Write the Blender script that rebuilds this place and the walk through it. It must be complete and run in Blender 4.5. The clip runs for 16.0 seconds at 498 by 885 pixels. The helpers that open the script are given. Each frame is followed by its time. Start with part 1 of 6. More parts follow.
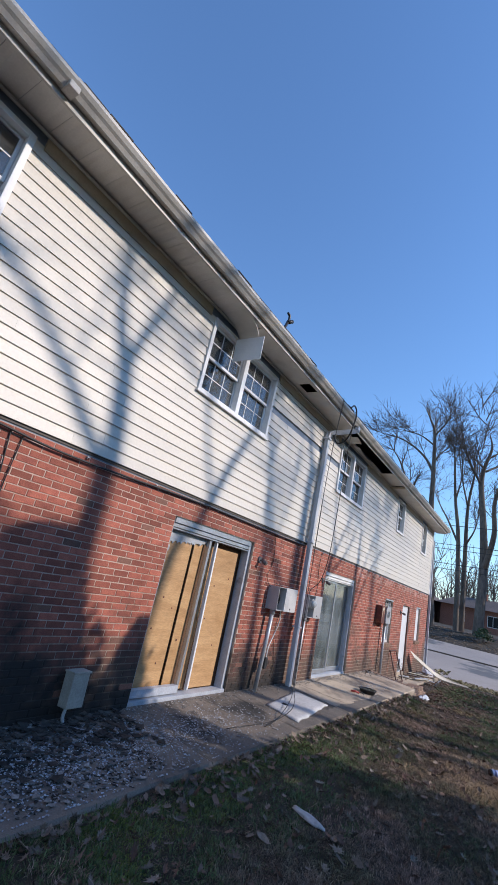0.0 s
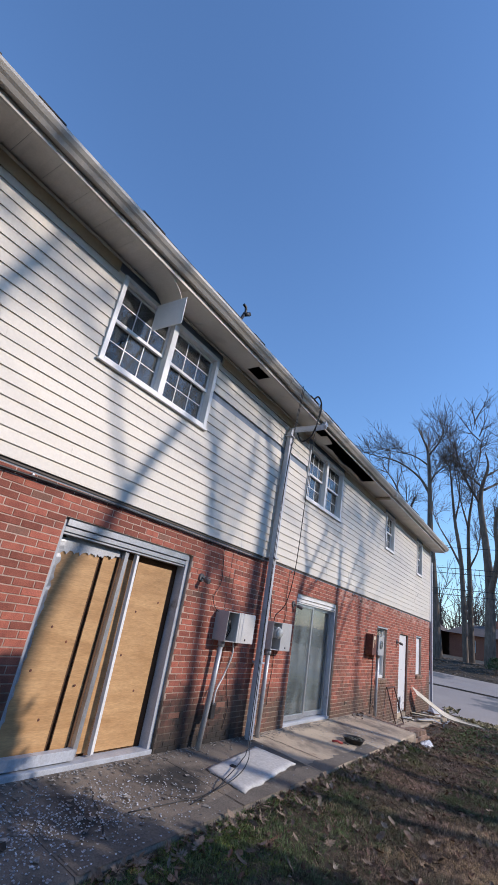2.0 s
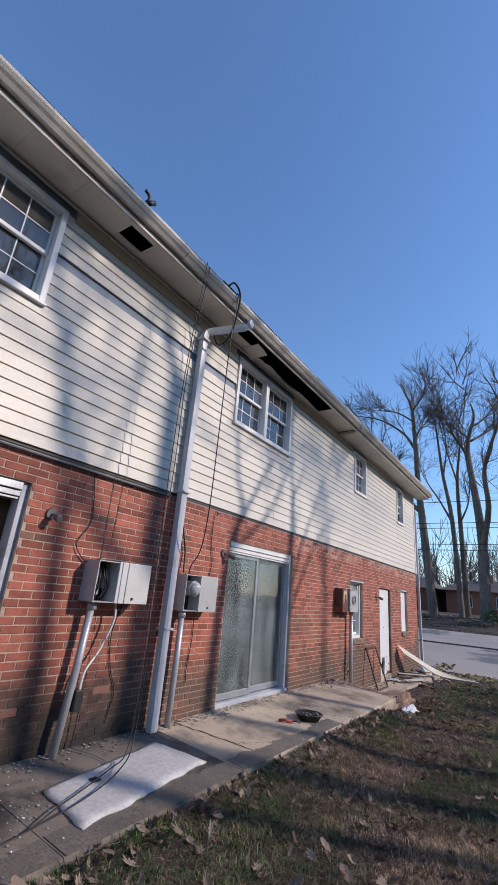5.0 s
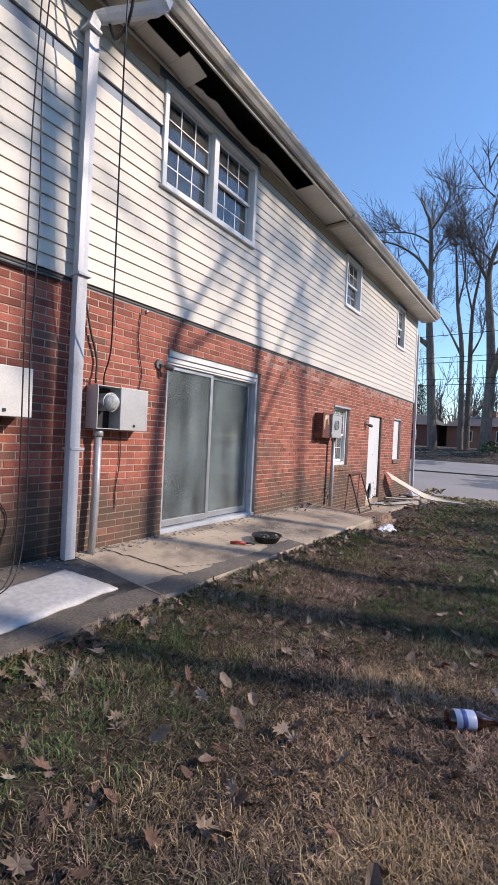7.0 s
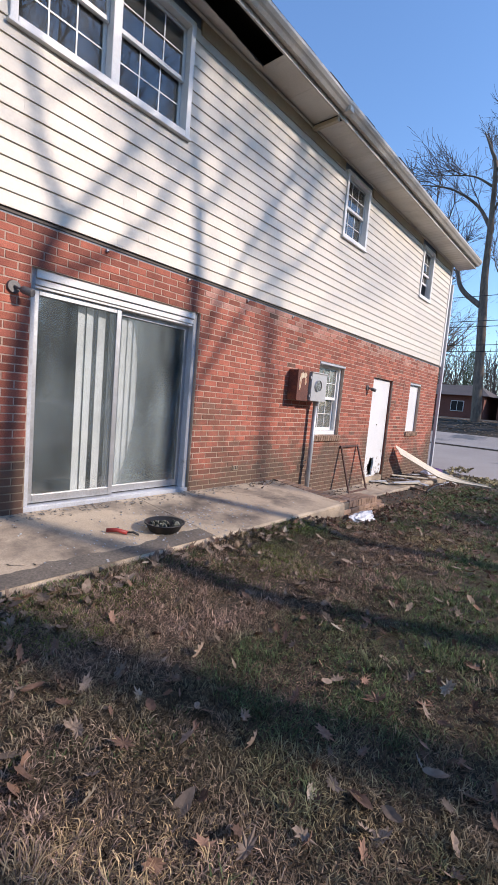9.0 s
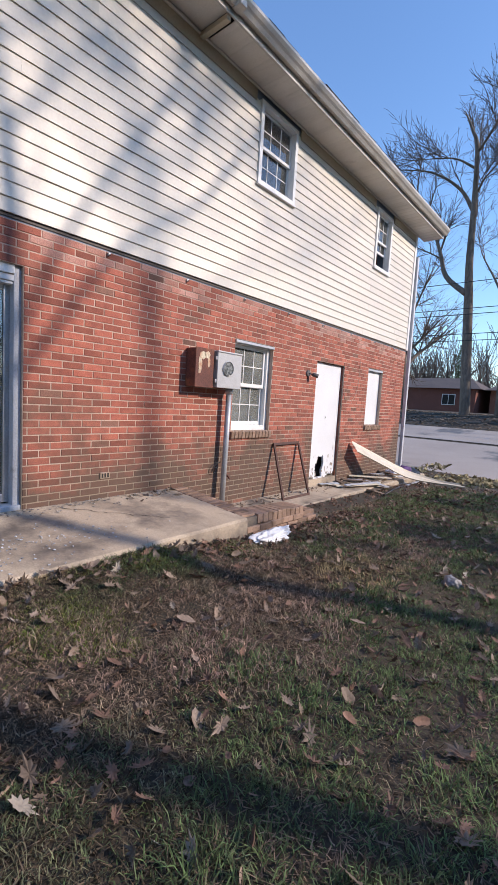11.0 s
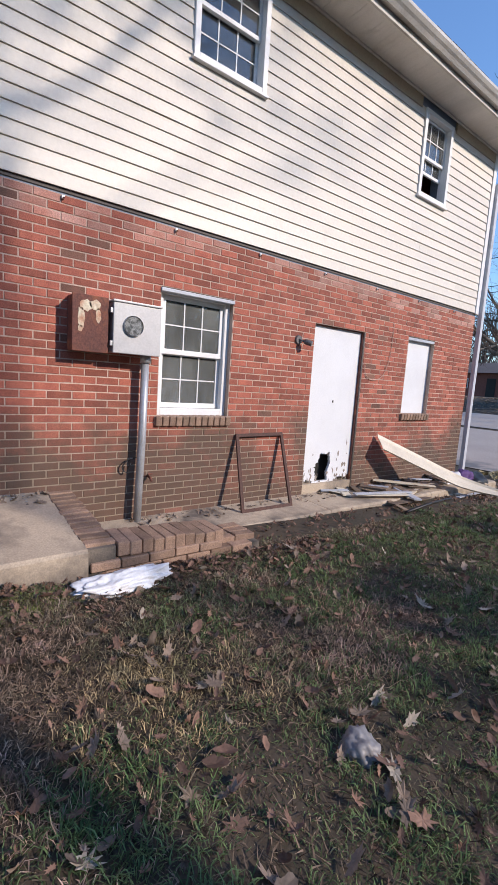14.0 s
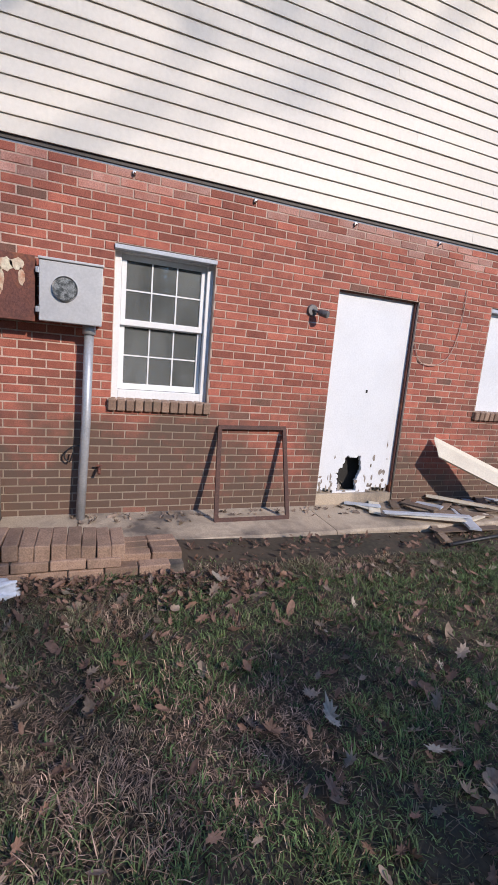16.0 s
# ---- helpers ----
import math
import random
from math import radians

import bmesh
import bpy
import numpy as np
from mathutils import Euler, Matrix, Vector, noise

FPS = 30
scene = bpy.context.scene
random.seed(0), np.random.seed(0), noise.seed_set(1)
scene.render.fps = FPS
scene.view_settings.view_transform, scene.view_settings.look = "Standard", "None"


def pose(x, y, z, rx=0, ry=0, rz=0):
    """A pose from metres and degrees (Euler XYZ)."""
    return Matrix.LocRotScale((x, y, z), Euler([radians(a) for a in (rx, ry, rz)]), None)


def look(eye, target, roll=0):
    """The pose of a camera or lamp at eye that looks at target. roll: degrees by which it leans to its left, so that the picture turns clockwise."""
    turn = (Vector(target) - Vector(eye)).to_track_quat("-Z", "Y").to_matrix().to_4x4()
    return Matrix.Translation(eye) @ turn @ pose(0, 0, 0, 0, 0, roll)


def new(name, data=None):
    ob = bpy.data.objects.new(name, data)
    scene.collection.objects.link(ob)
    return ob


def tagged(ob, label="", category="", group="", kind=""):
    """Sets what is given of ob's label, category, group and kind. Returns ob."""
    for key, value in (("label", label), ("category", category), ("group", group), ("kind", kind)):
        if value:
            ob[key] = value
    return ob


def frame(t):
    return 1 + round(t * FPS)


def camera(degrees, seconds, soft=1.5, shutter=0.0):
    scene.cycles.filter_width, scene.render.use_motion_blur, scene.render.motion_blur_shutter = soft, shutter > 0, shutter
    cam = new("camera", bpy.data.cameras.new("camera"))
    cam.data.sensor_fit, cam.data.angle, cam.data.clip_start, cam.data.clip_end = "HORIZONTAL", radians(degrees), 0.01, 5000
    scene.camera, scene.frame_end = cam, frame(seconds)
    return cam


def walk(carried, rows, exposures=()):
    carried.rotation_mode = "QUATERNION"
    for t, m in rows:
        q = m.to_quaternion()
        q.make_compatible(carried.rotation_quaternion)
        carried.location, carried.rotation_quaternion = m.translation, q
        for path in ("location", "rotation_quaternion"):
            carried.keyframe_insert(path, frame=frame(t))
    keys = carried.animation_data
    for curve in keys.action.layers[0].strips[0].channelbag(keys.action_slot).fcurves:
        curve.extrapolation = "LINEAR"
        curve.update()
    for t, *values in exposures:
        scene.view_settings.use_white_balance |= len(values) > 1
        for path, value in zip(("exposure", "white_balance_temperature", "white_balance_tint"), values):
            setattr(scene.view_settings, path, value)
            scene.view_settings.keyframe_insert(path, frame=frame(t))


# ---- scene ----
cam = camera(59.7, 16.0, soft=1.1)
PATH = [
    (0, (0.454, -0.162, 1.562), (-0.671, 1.385, 2.145), 12.4),
    (0.5, (0.507, 0.194, 1.573), (-0.619, 1.679, 2.299), 10.1),
    (1, (0.516, 0.585, 1.532), (-0.601, 2.071, 2.269), 9.0),
    (1.5, (0.455, 0.996, 1.541), (-0.654, 2.487, 2.281), 11.5),
    (2, (0.449, 1.433, 1.51), (-0.661, 2.926, 2.244), 10.1),
    (2.5, (0.436, 1.859, 1.518), (-0.671, 3.36, 2.24), 7.4),
    (3, (0.35, 2.251, 1.541), (-0.704, 3.794, 2.255), 10.0),
    (3.5, (0.39, 2.632, 1.526), (-0.666, 4.172, 2.243), 9.1),
    (3.7, (0.396, 2.79, 1.533), (-0.661, 4.329, 2.251), 7.5),
    (5.8, (0.17, 4.356, 1.215), (-0.927, 5.962, 1.682), 2.9),
    (6, (0.109, 4.519, 1.197), (-1.004, 6.148, 1.525), 3.1),
    (6.5, (0.124, 4.927, 1.095), (-1.004, 6.573, 1.237), 1.8),
    (7, (0.221, 5.305, 1.076), (-0.921, 6.946, 1.057), 2.7),
    (7.5, (0.284, 5.73, 1.062), (-0.874, 7.357, 0.949), 3.2),
    (8, (0.364, 6.184, 1.036), (-0.859, 7.756, 0.859), 2.7),
    (8.5, (0.463, 6.643, 1.075), (-0.842, 8.145, 0.871), 3.9),
    (9, (0.492, 7.168, 1.095), (-0.794, 8.687, 0.901), 5.0),
    (9.5, (0.517, 7.681, 1.073), (-0.745, 9.224, 0.911), 1.4),
    (10, (0.558, 8.13, 1.07), (-0.696, 9.681, 0.909), 1.1),
    (10.2, (0.546, 8.311, 1.063), (-0.702, 9.864, 0.895), 2.5),
    (12.3, (0.675, 10.117, 0.99), (-0.689, 11.559, 0.75), 2.3),
    (12.5, (0.663, 10.275, 0.998), (-0.766, 11.654, 0.76), 2.6),
    (13, (0.684, 10.65, 1.002), (-0.766, 12.004, 0.746), 2.6),
    (13.5, (0.63, 11.058, 1.017), (-0.834, 12.395, 0.753), 6.5),
    (14, (0.581, 11.467, 0.984), (-0.999, 12.663, 0.713), 3.8),
    (14.5, (0.563, 11.878, 0.983), (-1.129, 12.899, 0.681), 4.3),
    (15, (0.511, 12.321, 0.959), (-1.187, 13.33, 0.646), 6.0),
    (15.5, (0.458, 12.724, 0.944), (-1.306, 13.609, 0.621), 4.7),
    (16, (0.447, 13.092, 0.951), (-1.394, 13.796, 0.614), 4.9),
]
walk(cam, [(t, look(eye, target, roll)) for t, eye, target, roll in PATH], [(0, 0.50, 5950, 13), (3.5, 0.32, 6050, 15), (6, 0.46, 6250, 16), (7, 0.68, 6350, 15), (10, 0.75, 6350, 16), (12.5, 0.70, 6300, 16), (16, 0.56, 6080, 14)])

# ---- world and sun ----
SUN = Vector((0.205, 0.10, 0.122)).normalized()
world = bpy.data.worlds.new("sky")
scene.world = world
world.use_nodes = True
wn = world.node_tree.nodes
sky = wn.new("ShaderNodeTexSky")
sky.sky_type = "NISHITA"
sky.sun_disc = False
sky.sun_elevation = math.asin(SUN.z)
sky.sun_rotation = math.atan2(SUN.x, SUN.y)
sky.air_density, sky.dust_density, sky.ozone_density = 1.3, 0.0, 6.0
wn["Background"].inputs["Strength"].default_value = 0.15
world.node_tree.links.new(sky.outputs[0], wn["Background"].inputs["Color"])
sun = new("sun", bpy.data.lights.new("sun", "SUN"))
sun.data.energy, sun.data.angle, sun.data.color = 2.95, radians(0.55), (1.0, 0.86, 0.70)
sun.matrix_world = look(SUN * 60, (0, 0, 0))


# ---- materials ----
def mat(name, colour, rough=0.8, metal=0.0, second=None, scale=4.0, mix=0.5, detail=6.0, fine=0.25, fine_scale=60.0,
        bump=0.0, bump_scale=80.0, island=0.0, rnd=0.0, spec=0.5, stretch=(1, 1, 1), stain=None, stain_scale=0.9, stain_lo=0.5, stain_hi=0.65, soot=None, soot_most=0.85):
    """A surface with two colours mixed by a coarse noise, a fine grain, optional stains, per-piece variation and relief."""
    m = bpy.data.materials.new(name)
    m.use_nodes = True
    t = m.node_tree
    n, l = t.nodes, t.links
    b = n["Principled BSDF"]
    b.inputs["Roughness"].default_value = rough
    b.inputs["Metallic"].default_value = metal
    b.inputs["Specular IOR Level"].default_value = spec
    geo = n.new("ShaderNodeNewGeometry")
    mp = n.new("ShaderNodeVectorMath")
    mp.operation = "MULTIPLY"
    mp.inputs[1].default_value = stretch
    l.new(geo.outputs["Position"], mp.inputs[0])

    def noise_tex(sc, det=5.0, ro=0.6):
        k = n.new("ShaderNodeTexNoise")
        k.inputs["Scale"].default_value, k.inputs["Detail"].default_value, k.inputs["Roughness"].default_value = sc, det, ro
        l.new(mp.outputs[0], k.inputs["Vector"])
        return k.outputs["Fac"]

    def ramp(src, lo, hi):
        r = n.new("ShaderNodeMapRange")
        r.inputs["From Min"].default_value, r.inputs["From Max"].default_value = lo, hi
        l.new(src, r.inputs["Value"])
        return r.outputs[0]

    def blend(a, bb, fac, kind="MIX"):
        x = n.new("ShaderNodeMix")
        x.data_type, x.blend_type = "RGBA", kind
        for sock, v in ((x.inputs[6], a), (x.inputs[7], bb), (x.inputs[0], fac)):
            if isinstance(v, (tuple, list)):
                sock.default_value = (*v, 1)
            elif isinstance(v, float):
                sock.default_value = v
            else:
                l.new(v, sock)
        return x.outputs[2]

    c = blend(colour, second or tuple(v * 0.75 for v in colour), ramp(noise_tex(scale, detail), 0.5 - mix * 0.4, 0.5 + mix * 0.4))
    if fine:
        g = ramp(noise_tex(fine_scale, 3.0), 0.3, 0.7)
        gv = n.new("ShaderNodeMapRange")
        gv.inputs["To Min"].default_value, gv.inputs["To Max"].default_value = 1 - fine, 1 + fine
        l.new(g, gv.inputs["Value"])
        sc = n.new("ShaderNodeVectorMath")
        sc.operation = "SCALE"
        l.new(c, sc.inputs[0])
        l.new(gv.outputs[0], sc.inputs["Scale"])
        c = sc.outputs[0]
    if stain:
        c = blend(c, stain, ramp(noise_tex(stain_scale, 7.0, 0.65), stain_lo, stain_hi))
    if island or rnd:
        src = geo.outputs["Random Per Island"] if island else n.new("ShaderNodeObjectInfo").outputs["Random"]
        amount = island or rnd
        hsv = n.new("ShaderNodeHueSaturation")
        v = n.new("ShaderNodeMapRange")
        v.inputs["To Min"].default_value, v.inputs["To Max"].default_value = 1 - amount, 1 + amount * 0.8
        l.new(src, v.inputs["Value"])
        l.new(v.outputs[0], hsv.inputs["Value"])
        l.new(c, hsv.inputs["Color"])
        c = hsv.outputs[0]
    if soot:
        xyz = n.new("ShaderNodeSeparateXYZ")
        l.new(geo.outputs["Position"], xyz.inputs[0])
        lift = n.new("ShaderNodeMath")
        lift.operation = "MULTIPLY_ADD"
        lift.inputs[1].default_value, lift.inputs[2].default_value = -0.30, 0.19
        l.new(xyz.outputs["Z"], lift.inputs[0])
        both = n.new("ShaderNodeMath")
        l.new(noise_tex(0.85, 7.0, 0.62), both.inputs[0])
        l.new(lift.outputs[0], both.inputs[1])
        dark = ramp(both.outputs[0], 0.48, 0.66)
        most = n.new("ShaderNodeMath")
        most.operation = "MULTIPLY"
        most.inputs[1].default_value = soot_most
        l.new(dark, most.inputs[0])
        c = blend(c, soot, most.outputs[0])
        # char and deep shade painted together, near black, low along the southern wall
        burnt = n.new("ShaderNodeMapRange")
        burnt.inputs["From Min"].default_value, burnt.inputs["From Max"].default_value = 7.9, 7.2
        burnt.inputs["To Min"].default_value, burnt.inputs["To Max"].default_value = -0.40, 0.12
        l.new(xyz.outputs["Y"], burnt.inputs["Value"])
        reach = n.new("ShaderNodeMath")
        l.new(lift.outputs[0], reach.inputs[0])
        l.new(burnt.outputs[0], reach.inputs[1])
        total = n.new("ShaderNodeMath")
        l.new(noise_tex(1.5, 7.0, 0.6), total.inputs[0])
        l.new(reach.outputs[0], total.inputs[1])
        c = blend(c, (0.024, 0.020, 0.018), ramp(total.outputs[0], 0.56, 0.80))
    l.new(c, b.inputs["Base Color"])
    if bump:
        bp = n.new("ShaderNodeBump")
        bp.inputs["Strength"].default_value, bp.inputs["Distance"].default_value = bump, 0.01
        l.new(noise_tex(bump_scale, 4.0), bp.inputs["Height"])
        l.new(bp.outputs[0], b.inputs["Normal"])
    return m


def glass_mat(name, tint, rough=0.02, dirt=0.1, dirt_colour=(0.5, 0.52, 0.52), ior=2.1):
    """Window glass: thin, clear and mirror-like, with a film of dirt."""
    m = bpy.data.materials.new(name)
    m.use_nodes = True
    n, l = m.node_tree.nodes, m.node_tree.links
    n.clear()
    out = n.new("ShaderNodeOutputMaterial")
    tr = n.new("ShaderNodeBsdfTransparent")
    tr.inputs[0].default_value = (*tint, 1)
    gl = n.new("ShaderNodeBsdfGlossy")
    gl.inputs["Roughness"].default_value = rough
    fr = n.new("ShaderNodeFresnel")
    fr.inputs[0].default_value = ior
    m1 = n.new("ShaderNodeMixShader")
    l.new(fr.outputs[0], m1.inputs[0])
    l.new(tr.outputs[0], m1.inputs[1])
    l.new(gl.outputs[0], m1.inputs[2])
    df = n.new("ShaderNodeBsdfDiffuse")
    df.inputs[0].default_value = (*dirt_colour, 1)
    geo = n.new("ShaderNodeNewGeometry")
    no = n.new("ShaderNodeTexNoise")
    no.inputs["Scale"].default_value, no.inputs["Detail"].default_value = 2.2, 7.0
    mul = n.new("ShaderNodeVectorMath")
    mul.operation = "MULTIPLY"
    mul.inputs[1].default_value = (1.5, 1.5, 0.6)
    l.new(geo.outputs["Position"], mul.inputs[0])
    l.new(mul.outputs[0], no.inputs["Vector"])
    mr = n.new("ShaderNodeMapRange")
    mr.inputs["From Min"].default_value, mr.inputs["From Max"].default_value = 0.15, 0.80
    mr.inputs["To Max"].default_value = dirt * 2
    l.new(no.outputs["Fac"], mr.inputs["Value"])
    m2 = n.new("ShaderNodeMixShader")
    l.new(mr.outputs[0], m2.inputs[0])
    l.new(m1.outputs[0], m2.inputs[1])
    l.new(df.outputs[0], m2.inputs[2])
    l.new(m2.outputs[0], out.inputs[0])
    return m


def brick_mat(name, kind):
    """Red clay brick; kind "rnd" varies by object, "island" by piece, with soot and algae stains."""
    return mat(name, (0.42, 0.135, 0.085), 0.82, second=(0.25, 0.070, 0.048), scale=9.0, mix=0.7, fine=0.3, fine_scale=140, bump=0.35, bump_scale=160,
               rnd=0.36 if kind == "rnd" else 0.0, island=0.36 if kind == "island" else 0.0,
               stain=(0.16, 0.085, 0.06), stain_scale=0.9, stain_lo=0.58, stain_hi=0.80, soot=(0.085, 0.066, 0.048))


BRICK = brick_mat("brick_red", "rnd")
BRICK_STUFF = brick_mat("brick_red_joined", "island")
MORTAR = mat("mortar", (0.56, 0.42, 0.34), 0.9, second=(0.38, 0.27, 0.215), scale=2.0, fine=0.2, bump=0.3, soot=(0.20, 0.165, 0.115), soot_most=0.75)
SIDING = mat("vinyl_siding", (0.69, 0.635, 0.545), 0.5, second=(0.63, 0.59, 0.525), scale=1.2, fine=0.05, fine_scale=30, bump=0.06, bump_scale=25, rnd=0.05,
             stain=(0.50, 0.46, 0.39), stain_scale=2.5, stain_lo=0.62, stain_hi=0.9)
# dark blue-grey backing; its colour paints a shadow band where a course is left out
SHADE_BACKING = mat("shade_band_backing", (0.20, 0.25, 0.32), 0.55, second=(0.16, 0.20, 0.26), scale=3.0, fine=0.1, bump=0.1)
SOFFIT = mat("soffit_vinyl", (0.70, 0.66, 0.60), 0.55, second=(0.56, 0.52, 0.46), scale=1.5, fine=0.06, rnd=0.07,
             stain=(0.36, 0.32, 0.27), stain_scale=2.0, stain_lo=0.60, stain_hi=0.85)
FRIEZE = mat("frieze_tan", (0.50, 0.42, 0.30), 0.6, second=(0.40, 0.33, 0.23), scale=2.0, fine=0.1)
GUTTER = mat("gutter_white", (0.58, 0.55, 0.50), 0.4, second=(0.42, 0.39, 0.34), scale=1.8, fine=0.08, stain=(0.25, 0.22, 0.18), stain_scale=3.0, stain_lo=0.58, stain_hi=0.8)
WHITE = mat("white_paint", (0.80, 0.80, 0.79), 0.45, second=(0.70, 0.70, 0.70), scale=3.0, fine=0.06, bump=0.05)
DOORWHITE = mat("white_door_paint", (0.74, 0.75, 0.77), 0.5, second=(0.66, 0.67, 0.69), scale=2.0, fine=0.06, bump=0.08, bump_scale=30,
                stain=(0.42, 0.38, 0.33), stain_scale=5.0, stain_lo=0.72, stain_hi=0.82)
ALU = mat("aluminium_frame", (0.52, 0.54, 0.57), 0.38, metal=0.7, second=(0.38, 0.39, 0.41), scale=5.0, fine=0.12)
PAINTED_ALU = mat("painted_frame_grey", (0.50, 0.53, 0.58), 0.45, second=(0.36, 0.38, 0.42), scale=4.0, fine=0.12, stain=(0.16, 0.15, 0.14), stain_scale=3.0, stain_lo=0.6, stain_hi=0.75)
DARK = mat("dark_void", (0.03, 0.028, 0.026), 0.9, fine=0.2)
# near-black colour puts the dimness of unlit rooms into their surfaces
ROOM = mat("room_wall_unlit_dark", (0.07, 0.066, 0.062), 0.9, fine=0.1)
PLY = mat("plywood", (0.58, 0.36, 0.17), 0.7, second=(0.38, 0.21, 0.085), scale=1.6, mix=0.6, fine=0.16, fine_scale=18, stretch=(1, 1, 6), bump=0.08,
          stain=(0.30, 0.17, 0.07), stain_scale=1.1, stain_lo=0.64, stain_hi=0.8)
GLASS = glass_mat("window_glass", (0.62, 0.66, 0.68), 0.01, 0.05)
GLASS_DIRTY = glass_mat("door_glass", (0.84, 0.88, 0.92), 0.05, 0.085, (0.46, 0.55, 0.59), 1.75)
BLIND = mat("blind_slat", (0.80, 0.81, 0.83), 0.6, second=(0.62, 0.63, 0.61), scale=3.0, fine=0.05)
CONCRETE = mat("concrete", (0.52, 0.425, 0.315), 0.85, second=(0.38, 0.305, 0.225), scale=1.4, mix=0.7, fine=0.2, fine_scale=90, bump=0.25, bump_scale=90, rnd=0.08,
               stain=(0.12, 0.10, 0.085), stain_scale=1.3, stain_lo=0.47, stain_hi=0.66)
CONCRETE_DARK = mat("concrete_dirty", (0.26, 0.215, 0.17), 0.85, second=(0.11, 0.092, 0.078), scale=1.6, mix=0.7, fine=0.25, fine_scale=90, bump=0.3, bump_scale=70, rnd=0.1,
                    stain=(0.032, 0.031, 0.030), stain_scale=1.5, stain_lo=0.46, stain_hi=0.62)
METER = mat("meter_grey_paint", (0.50, 0.50, 0.50), 0.45, metal=0.2, second=(0.42, 0.42, 0.43), scale=4.0, fine=0.08)
METER_WHITE = mat("meter_white_cover", (0.66, 0.65, 0.63), 0.45, metal=0.1, second=(0.56, 0.55, 0.54), scale=3.0, fine=0.08)
RUST = mat("rusted_steel", (0.16, 0.055, 0.035), 0.75, second=(0.09, 0.035, 0.03), scale=6.0, mix=0.6, fine=0.3, bump=0.3, stain=(0.26, 0.09, 0.04), stain_scale=5.0)
RUSTPALE = mat("flaked_paint", (0.62, 0.56, 0.42), 0.7, second=(0.40, 0.16, 0.08), scale=9.0, mix=0.35, fine=0.2)
CONDUIT = mat("conduit_grey", (0.46, 0.47, 0.49), 0.42, metal=0.35, second=(0.36, 0.37, 0.39), scale=5.0, fine=0.12)
DOWNSPOUT = mat("downspout_grey_white", (0.58, 0.59, 0.62), 0.42, second=(0.48, 0.49, 0.53), scale=2.5, fine=0.08, stain=(0.3, 0.28, 0.26), stain_scale=3.0, stain_lo=0.62, stain_hi=0.8)
BLACK = mat("black_plastic", (0.02, 0.02, 0.022), 0.5, fine=0.15)
# dark brown that stands in for the shadow under the lowest siding course
SHADOW_LINE = mat("siding_shadow_line", (0.10, 0.085, 0.075), 0.7, fine=0.2)
GLASS_HAZE = glass_mat("hazy_window_glass", (0.70, 0.74, 0.74), 0.03, 0.16, (0.42, 0.44, 0.44), 1.6)
ASPHALT = mat("asphalt_pale", (0.42, 0.365, 0.32), 0.9, second=(0.34, 0.295, 0.26), scale=0.35, fine=0.15, fine_scale=40, stain=(0.15, 0.15, 0.15), stain_scale=0.25, stain_lo=0.55, stain_hi=0.62)
SOIL = mat("lawn_soil", (0.055, 0.040, 0.028), 0.95, second=(0.032, 0.030, 0.018), scale=1.1, mix=0.6, fine=0.4, fine_scale=35, bump=0.5, bump_scale=40,
           stain=(0.075, 0.055, 0.037), stain_scale=0.6, stain_lo=0.5, stain_hi=0.62)
SHINGLE = mat("roof_shingle", (0.06, 0.055, 0.05), 0.9, second=(0.04, 0.038, 0.036), scale=3.0, fine=0.3, fine_scale=50)
BARK = mat("bark", (0.19, 0.155, 0.125), 0.95, second=(0.10, 0.08, 0.065), scale=2.0, fine=0.3, fine_scale=9, stretch=(1, 1, 0.3), bump=0.6, bump_scale=12)
TWIG = mat("twig_bark", (0.15, 0.115, 0.095), 0.95, fine=0.2)
PLASTIC_WHITE = mat("white_plastic", (0.72, 0.73, 0.76), 0.5, second=(0.58, 0.59, 0.62), scale=8.0, fine=0.1, bump=0.3, bump_scale=30)
BOARD_WHITE = mat("white_foam_board", (0.56, 0.55, 0.54), 0.7, second=(0.42, 0.41, 0.40), scale=3.0, fine=0.15, fine_scale=25, stain=(0.24, 0.21, 0.18), stain_scale=3.0, stain_lo=0.60, stain_hi=0.72)


# ---- building blocks ----
def mesh_of(name, verts, faces):
    me = bpy.data.meshes.new(name)
    me.from_pydata(verts, [], faces)
    me.update()
    return me


def put(name, me, material, parent=None, label="", category="", group="", kind=""):
    if material and not me.materials:
        me.materials.append(material)
    ob = new(name, me)
    if parent:
        ob.parent = parent
    return tagged(ob, label, category, group, kind)


def part(name, bm, material, parent=None, label="", category="", group="", kind="", smooth=False):
    me = bpy.data.meshes.new(name)
    bm.to_mesh(me)
    bm.free()
    if smooth:
        me.polygons.foreach_set("use_smooth", [True] * len(me.polygons))
    return put(name, me, material, parent, label, category, group, kind)


def thing(name, label, category, group="", kind="", at=(0, 0, 0)):
    e = new(name)
    e.location = at
    e.empty_display_size = 0.1
    return tagged(e, label, category, group, kind)


def add_box(bm, x0, x1, y0, y1, z0, z1, bevel=0.0):
    made = bmesh.ops.create_cube(bm, size=1.0, matrix=Matrix.LocRotScale(((x0 + x1) / 2, (y0 + y1) / 2, (z0 + z1) / 2), None, (x1 - x0, y1 - y0, z1 - z0)))
    if bevel:
        edges = list({e for v in made["verts"] for e in v.link_edges})
        bmesh.ops.bevel(bm, geom=edges, offset=bevel, segments=2, affect="EDGES", profile=0.6)
    return made


def box(name, x0, x1, y0, y1, z0, z1, material, parent=None, bevel=0.0, **tags):
    bm = bmesh.new()
    add_box(bm, x0, x1, y0, y1, z0, z1, bevel)
    return part(name, bm, material, parent, **tags)


